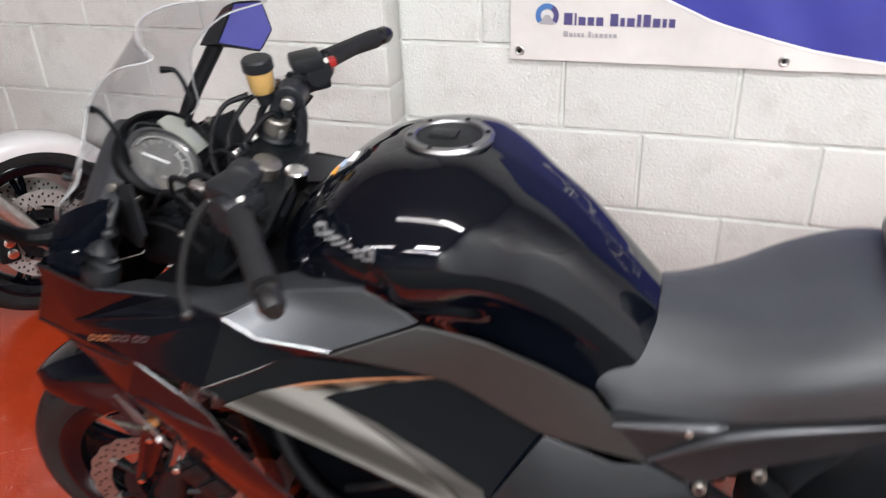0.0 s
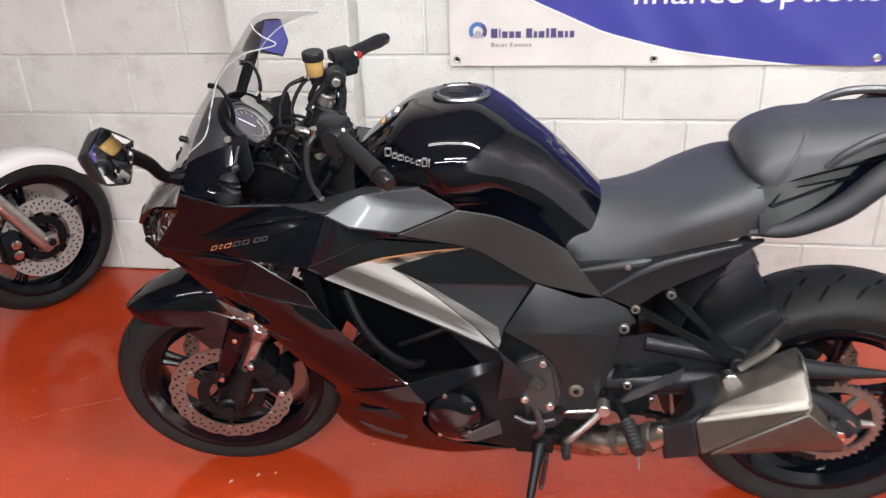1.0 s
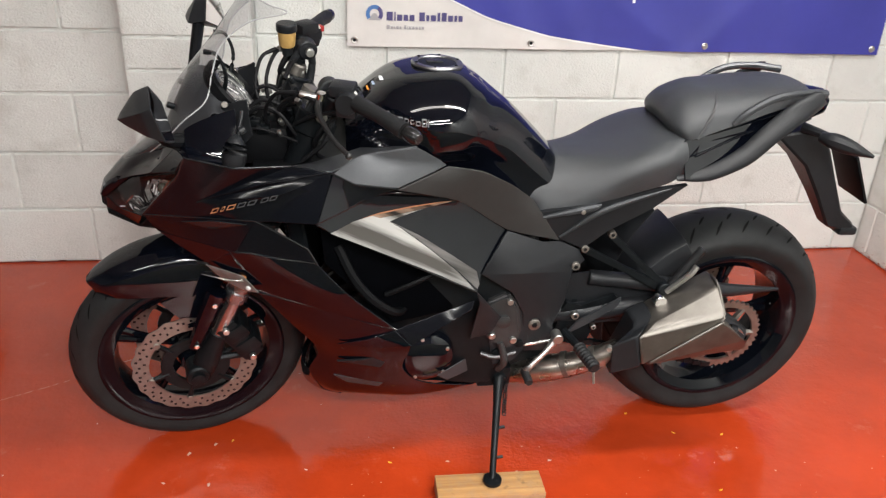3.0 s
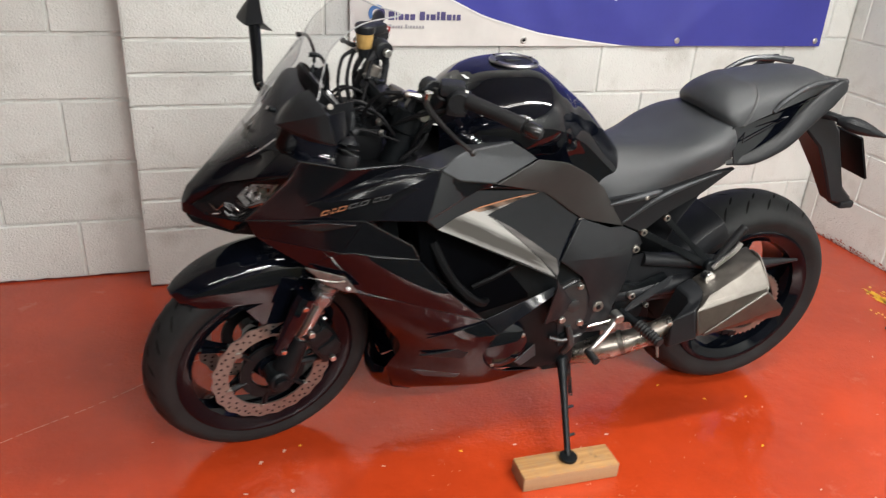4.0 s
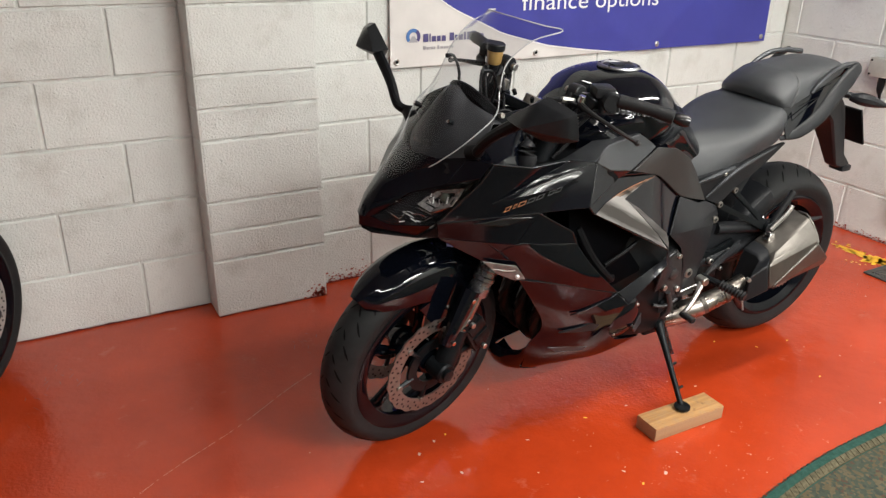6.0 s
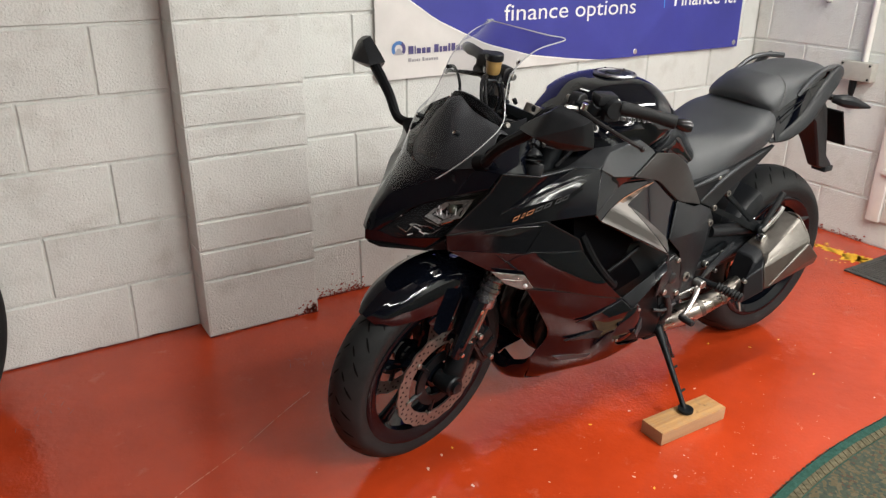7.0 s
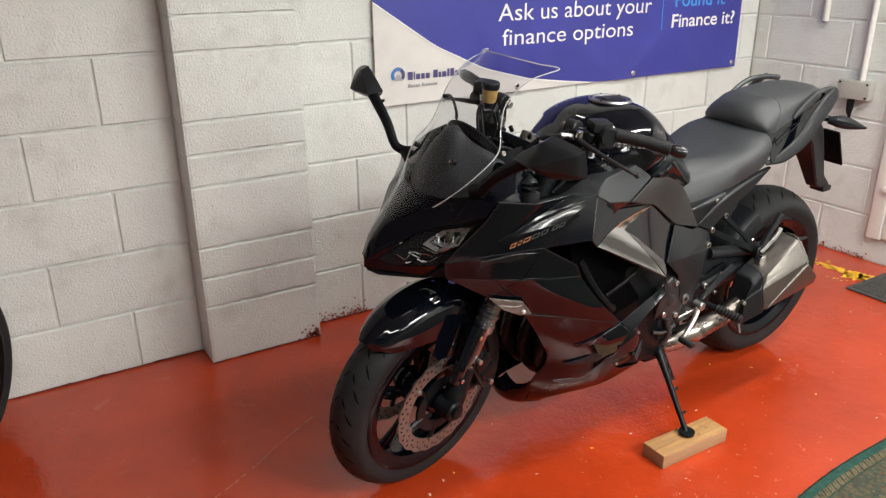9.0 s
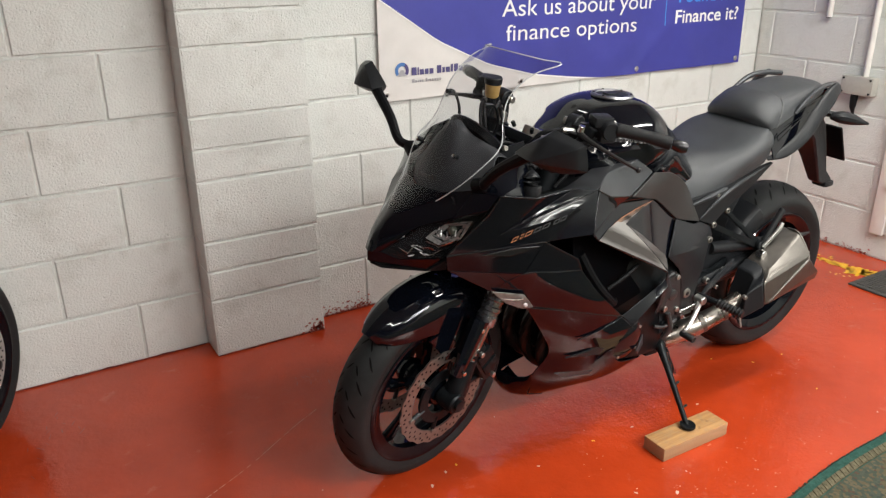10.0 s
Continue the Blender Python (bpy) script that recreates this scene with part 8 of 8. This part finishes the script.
for k in range(150):
    x, y = random.uniform(-1.3, 1.9), 0.66 + abs(random.gauss(0, 0.38))
    if y > 2.2 or (random.random() < 0.5 and x > 0.6):
        continue
    s = random.choice((0.0008, 0.001, 0.0014, 0.002))
    blot(bm, x, y, s, s * random.uniform(0.5, 2.2), random.random() * 3, 8)
for x, y, rx in ((-0.608, 1.222, 0.007), (-0.673, 1.189, 0.008), (-0.605, 1.064, 0.007), (-0.72, 1.08, 0.006), (-0.36, 1.10, 0.005), (0.30, 1.08, 0.006), (-0.1, 0.80, 0.009), (-0.2, 0.86, 0.006), (0.02, 1.1, 0.006)):
    blot(bm, x, y, rx, rx * 0.5, random.random() * 3, 12)
tagged(part("floor_fleck", bm, mat("pale_fleck", (0.55, 0.33, 0.24), 0.6), smooth=0), "small pale paint flecks scattered on the floor", "flecks", kind="stuff")
bm = bmesh.new()
for k in range(7):
    blot(bm, random.uniform(-0.6, 1.0), random.uniform(0.75, 1.35), 0.003, 0.006, random.random() * 3, 8)
tagged(part("yellow_fleck", bm, YELLOW, smooth=0), "small yellow paint flecks on the floor", "flecks", kind="stuff")
# long scratch line across the floor
bm = bmesh.new()
for k in range(90):
    f = k / 90
    if random.random() < 0.35:
        continue
    x, y = -1.42 + 0.62 * f, 1.37 + 0.36 * f + 0.006 * math.sin(9 * f)
    blot(bm, x, y, 0.0045, 0.0012, 0.52, 8)
tagged(part("floor_scratch", bm, mat("scratch_tone", (0.55, 0.22, 0.13), 0.6), smooth=0), "thin pale scratch across the red floor", "scratch", kind="stuff")

# pale scrapes round the stand and along the bike
bm = bmesh.new()
for k in range(44):
    cx, cy = random.gauss(0.05, 0.30), 0.66 + abs(random.gauss(0.12, 0.18))
    for j in range(random.choice((1, 1, 3, 5))):
        r = random.uniform(0.0012, 0.0036)
        blot(bm, cx + random.gauss(0, 0.008), cy + random.gauss(0, 0.005), r, r * random.uniform(0.2, 0.6), random.uniform(-0.4, 0.9), 9, rough=0.8)
tagged(part("floor_scrape", bm, mat("pale_scrape", (0.47, 0.12, 0.06), 0.4), smooth=0), "short pale scrapes on the red floor", "scrape", kind="stuff")
# dark scuffs rubbed into the paint
bm = bmesh.new()
for k in range(26):
    cx, cy = random.choice(((-1.54, 2.03), (-1.55, 2.08), (-1.63, 1.95), (-0.75, 1.95)))
    cx, cy = cx + random.gauss(0, 0.03), cy + random.gauss(0, 0.035)
    blot(bm, cx, cy, random.uniform(0.006, 0.02), random.uniform(0.0006, 0.0012), random.uniform(0.9, 2.4), 10)
tagged(part("floor_scuff", bm, mat("dark_scuff", (0.16, 0.02, 0.012), 0.55), smooth=0), "thin dark scuffs rubbed into the red floor", "scuff", kind="stuff")

# uneven dark line of old paint where the walls meet the floor
bm = bmesh.new()
for x0, x1, y in ((-2.83, PX0 - 0.012, YL), (PX0, PX1, YP), (PX1 + 0.012, X1 - 0.01, YB)):
    n = int((x1 - x0) / 0.012)
    low, high = [], []
    for i in range(n + 1):
        x = x0 + (x1 - x0) * i / n
        h = max(0.001, 0.0035 + 0.006 * noise.noise(Vector((x * 14, y, 2))) + 0.003 * noise.noise(Vector((x * 60, y, 5))))
        low.append(bm.verts.new((x, y - 0.0012, 0.0002)))
        high.append(bm.verts.new((x, y - 0.0012, h)))
    for i in range(n):
        bm.faces.new((low[i], low[i + 1], high[i + 1], high[i]))
tagged(part("paint_line", bm, mat("old_dark_red_paint", (0.10, 0.010, 0.008), 0.6), smooth=0), "uneven dark red paint line at the foot of the walls", "paint line", kind="stuff")

# ---- red paint lapped on the foot of the walls ----
bm = bmesh.new()


def flakes(n, spot, face):
    """Small ragged flakes of paint, packed towards the floor; face turns a place on the wall into a point."""
    for _ in range(n):
        a, z, r = spot()
        t0 = random.random() * 6
        ring = [(a + r * random.uniform(0.5, 1.5) * math.cos(t0 + j * 0.9), max(0.001, z + r * random.uniform(0.4, 1.0) * math.sin(t0 + j * 0.9))) for j in range(7)]
        bm.faces.new([bm.verts.new(face(*p)) for p in ring])


flakes(170, lambda: (random.uniform(-0.535, -0.29), abs(random.gauss(0, 0.022)), random.uniform(0.0015, 0.006)), lambda a, z: (a, YB - 0.0045, z))
flakes(80, lambda: (-0.553 - abs(random.gauss(0, 0.032)), abs(random.gauss(0, 0.020)), random.uniform(0.002, 0.007)), lambda a, z: (a, YP - 0.0045, z))
flakes(240, lambda: (random.uniform(1.55, 2.33), abs(random.gauss(0, 0.016)), random.uniform(0.0015, 0.006)), lambda a, z: (X1 - 0.0045, a, z))
flakes(60, lambda: (random.uniform(0.9, 2.0), abs(random.gauss(0, 0.010)), random.uniform(0.001, 0.004)), lambda a, z: (a, YB - 0.0045, z))
tagged(part("red_paint_lap", bm, mat("old_red_paint", (0.34, 0.055, 0.035), 0.5, var=0.3, scale=30), smooth=0), "flaking dark red paint lapped up the foot of the wall", "paint marks", kind="stuff")

# ---- conduit and junction box on the side wall ----
jb = new("junction_box")
tagged(jb, "grey plastic junction box with cable fixed to the block wall", "junction box")
bm = bmesh.new()
box(bm, X1 - 0.052, X1 - 0.0005, 1.668, 1.826, 0.775, 0.862, 0.006)
part("body", bm, BOXGREY, jb)
for y in (1.680, 1.814):
    for z in (0.787, 0.850):
        bm = bmesh.new()
        disc_knob(bm, (X1 - 0.056, y, z), (X1 - 0.05, y, z), 0.005, 10)
        part("lid_screw", bm, DARK, jb)
bm = bmesh.new()
tube(bm, [(X1 - 0.03, 1.758, 0.776), (X1 - 0.03, 1.758, 0.75), (X1 - 0.03, 1.758, 0.715), (X1 - 0.025, 1.756, 0.69), (X1 - 0.02, 1.752, 0.655)], [0.017, 0.017, 0.014, 0.007, 0.006], 12)
tube(bm, [(X1 - 0.02, 1.752, 0.655), (X1 - 0.012, 1.750, 0.645), (X1 + 0.004, 1.748, 0.64)], 0.006, 8)
part("cable", bm, CABLE, jb, "black cable and gland")
for y, z0, nm in ((1.728, 0.862, 0), (1.965, 1.118, 1)):
    pp = new("conduit")
    tagged(pp, "white plastic conduit pipe clipped to the block wall" if nm == 0 else "cut-off white plastic conduit on the block wall", "conduit")
    bm = bmesh.new()
    tube(bm, [(X1 - 0.018, y, z0), (X1 - 0.018, y, ZC)], 0.0135, 14, 1)
    part("pipe", bm, PVC, pp)
    for z in (1.5, 2.2):
        bm = bmesh.new()
        box(bm, X1 - 0.034, X1 - 0.0005, y - 0.018, y + 0.018, z - 0.008, z + 0.008, 0.003)
        part("saddle_clip", bm, PVC, pp)
    if nm:
        bm = bmesh.new()
        disc_knob(bm, (X1 - 0.018, y, z0 - 0.004), (X1 - 0.018, y, z0 + 0.012), 0.0125, 12)
        part("stub_wire", bm, CABLE, pp)

# ---- white door at the end of the side wall ----
door = new("door_1")
tagged(door, "white painted door with frame in the side wall", "door", kind="structure")
bm = bmesh.new()
box(bm, X1 - 0.03, X1 + 0.002, 1.495, 1.560, 0.13, 2.1, 0.004)
box(bm, X1 - 0.03, X1 + 0.002, 0.62, 0.685, 0.0, 2.1, 0.004)
box(bm, X1 - 0.03, X1 + 0.002, 0.62, 1.560, 2.1, 2.165, 0.004)
part("door_frame", bm, DOORPAINT, door)
bm = bmesh.new()
box(bm, X1 - 0.016, X1 + 0.002, 0.69, 1.492, 0.135, 2.095, 0.003)
part("door_leaf", bm, DOORPAINT, door)
bm = bmesh.new()
box(bm, X1 - 0.032, X1 - 0.015, 1.30, 1.48, 0.40, 0.43, 0.004)
box(bm, X1 - 0.045, X1 - 0.028, 1.46, 1.52, 0.365, 0.395, 0.006)
part("bolt_bar", bm, PVC, door)

# ---- second motorcycle, front end only in view ----
bike2 = new("parked_motorcycle")
bike2.matrix_world = pose(-1.79, 2.078, 0, 0, 0, 240)
tagged(bike2, "parked motorcycle with white front mudguard standing by the wall", "motorcycle")
A2 = Vector((0, 0, 0.303))
rim2, tyre2 = wheel(bike2, A2, 0.303, 0.122, 0.222, 5, RIM, None, 0.2, False)
brake_disc(rim2, A2, 0.075, 0.098, 0.150, PALEDISC, None, 0)
brake_disc(rim2, A2, -0.075, 0.098, 0.150, PALEDISC, None, 0)
F2 = Vector((0.50, 0, 0.866))
for s in (-1, 1):
    ft2 = Vector((0.02, 0.105 * s, 0.303))
    bm = bmesh.new()
    tube(bm, [ft2 - F2 * 0.04, ft2 + F2 * 0.03, ft2 + F2 * 0.30, ft2 + F2 * 0.42], [0.022, 0.028, 0.027, 0.029], 14)
    box(bm, -0.03, 0.03, 0.105 * s - 0.02, 0.105 * s + 0.026, 0.275, 0.325, 0.010)
    leg = part("fork_slider", bm, ALU, bike2, "silver fork slider")
    bm = bmesh.new()
    tube(bm, [ft2 + F2 * 0.40, ft2 + F2 * 0.80], 0.0205, 14, 1)
    part("fork_stanchion", bm, CHROME, bike2)
    bm = bmesh.new()
    disc_knob(bm, (0, 0.132 * s, 0.30), (0, 0.145 * s, 0.30), 0.014, 12)
    part("axle_bolt", bm, DARK, leg)
    bm = bmesh.new()
    box(bm, 0.09, 0.155, 0.075 * s - 0.035, 0.075 * s + 0.035, 0.25, 0.37, 0.014)
    cal = part("brake_caliper", bm, DARK, bike2, "dark brake caliper")
    bm = bmesh.new()
    for z in (0.285, 0.325):
        disc_knob(bm, (0.115, 0.11 * s, z), (0.115, 0.122 * s, z), 0.017, 16)
    part("caliper_piston_cap", bm, CHROME, cal, "round bright caps")
bm = bmesh.new()
box(bm, 0.34, 0.48, -0.13, 0.13, 0.96, 1.0, 0.012)
part("fork_clamp", bm, DARK, bike2)
bm = bmesh.new()
rows = []
for a_deg, half in ((150, 0.02), (140, 0.045), (120, 0.06), (95, 0.068), (70, 0.068), (48, 0.06), (30, 0.045)):
    a = radians(a_deg)
    up = Vector((math.cos(a), 0, math.sin(a)))
    R = 0.33
    rows.append([A2 + up * R, A2 + up * (R - 0.004) + Vector((0, -half * 0.6, 0)), A2 + up * (R - 0.02) + Vector((0, -half, 0)), A2 + up * (R - 0.055) + Vector((0, -half * 1.08, 0))])
sheet(bm, rows, 4, 3, True)
shell(part("front_fender", bm, WHITEPNT, bike2, "glossy white front mudguard", 60), 0.004, 0)


# ---- concrete blocks of the walls, one object each ----
BLOCKS = {}


def block_mesh(length, height, rag=1.0):
    """A block face with softened, slightly uneven edges; origin at its lower back corner."""
    key = (round(length, 3), round(height, 3), rag)
    if key not in BLOCKS:
        bm = bmesh.new()
        g = 0.0035
        nx, nz = max(2, int(length / 0.022)), max(2, int(height / 0.022))
        e = 0.0045
        us = [g, g + e] + [g + e + (length - 2 * g - 2 * e) * i / nx for i in range(1, nx)] + [length - g - e, length - g]
        ws = [g, g + e] + [g + e + (height - 2 * g - 2 * e) * i / nz for i in range(1, nz)] + [height - g - e, height - g]
        grid = []
        for i, u in enumerate(us):
            col = []
            for j, w in enumerate(ws):
                rim = i in (0, len(us) - 1) or j in (0, len(ws) - 1)
                wob = 0.0009 * noise.noise(Vector((u * 9 + length * 7, w * 9, 1.3))) + 0.0007 * noise.noise(Vector((u * 34, w * 34, length)))
                du = rag * (0.0028 * noise.noise(Vector((u * 26, w * 26, length * 9))) + 0.0020 * noise.noise(Vector((u * 75, w * 75, 5 + height)))) if rim else 0
                dw = rag * (0.0028 * noise.noise(Vector((u * 26, w * 26, length * 5))) + 0.0020 * noise.noise(Vector((u * 75, w * 75, 9 + height)))) if rim else 0
                col.append(bm.verts.new((u + du, (0.0075 if rim else 0.0) + wob, w + dw)))
            grid.append(col)
        for a, b in zip(grid, grid[1:]):
            for j in range(len(ws) - 1):
                bm.faces.new((a[j], b[j], b[j + 1], a[j + 1]))
        me = bpy.data.meshes.new("block")
        bm.normal_update()
        bm.to_mesh(me)
        bm.free()
        me.materials.append(PAINT)
        for p in me.polygons:
            p.use_smooth = True
        me.set_sharp_from_angle(angle=radians(22))
        BLOCKS[key] = me
    return BLOCKS[key]


def lay(parent, x0, x1, face, joint, courses, axis="y", top=ZC, rag=1.0):
    """Courses of blocks along a wall from x0 to x1; joint gives a vertical joint's place in even and odd courses."""
    z = 0.0
    k = 0
    while z < top - 0.02:
        h = courses[k % len(courses)]
        h = min(h, top - z)
        j = joint[k % len(joint)]
        if j is None:
            cuts = [x0, x1]
        else:
            n0 = math.ceil((x0 - j) / 0.45)
            cuts = [x0] + [j + 0.45 * n for n in range(n0, n0 + 40) if x0 + 0.03 < j + 0.45 * n < x1 - 0.03] + [x1]
        for a, b in zip(cuts, cuts[1:]):
            ob = new("block", block_mesh(b - a, h, rag))
            ob.parent = parent
            if axis == "y":
                ob.location = (a, face, z)
            else:
                ob.location = (face, b, z)
                ob.rotation_euler = (0, 0, -math.pi / 2)
        z += h
        k += 1


lay(wall_recess, -2.83, PX0, YL, (-1.213, -1.458), (0.226,))
lay(wall_north, PX1, X1, YB, (-0.306, -0.075), (0.226,))
lay(wall_pier, PX0, PX1, YP, (None,), (0.229, 0.114, 0.114, 0.226, 0.112, 0.114), rag=2.2)
lay(wall_east, 0.35, YB, X1, (1.827, 2.055), (0.226,), axis="x")
# returns of the pier
for nm, x, y1, sgn in (("pier_return_west", PX0, YL, 1), ("pier_return_east", PX1, YB, -1)):
    bm = bmesh.new()
    hs, z, k = (0.229, 0.114, 0.114, 0.226, 0.112, 0.114), 0.0, 0
    while z < ZC - 0.02:
        h = min(hs[k % 6], ZC - z)
        box(bm, x if sgn > 0 else x - 0.02, x + 0.02 if sgn > 0 else x, YP + 0.002, y1 + 0.01, z + 0.003, z + h - 0.003, 0.003)
        z, k = z + h, k + 1
    part(nm, bm, PAINT, wall_pier, smooth=20)
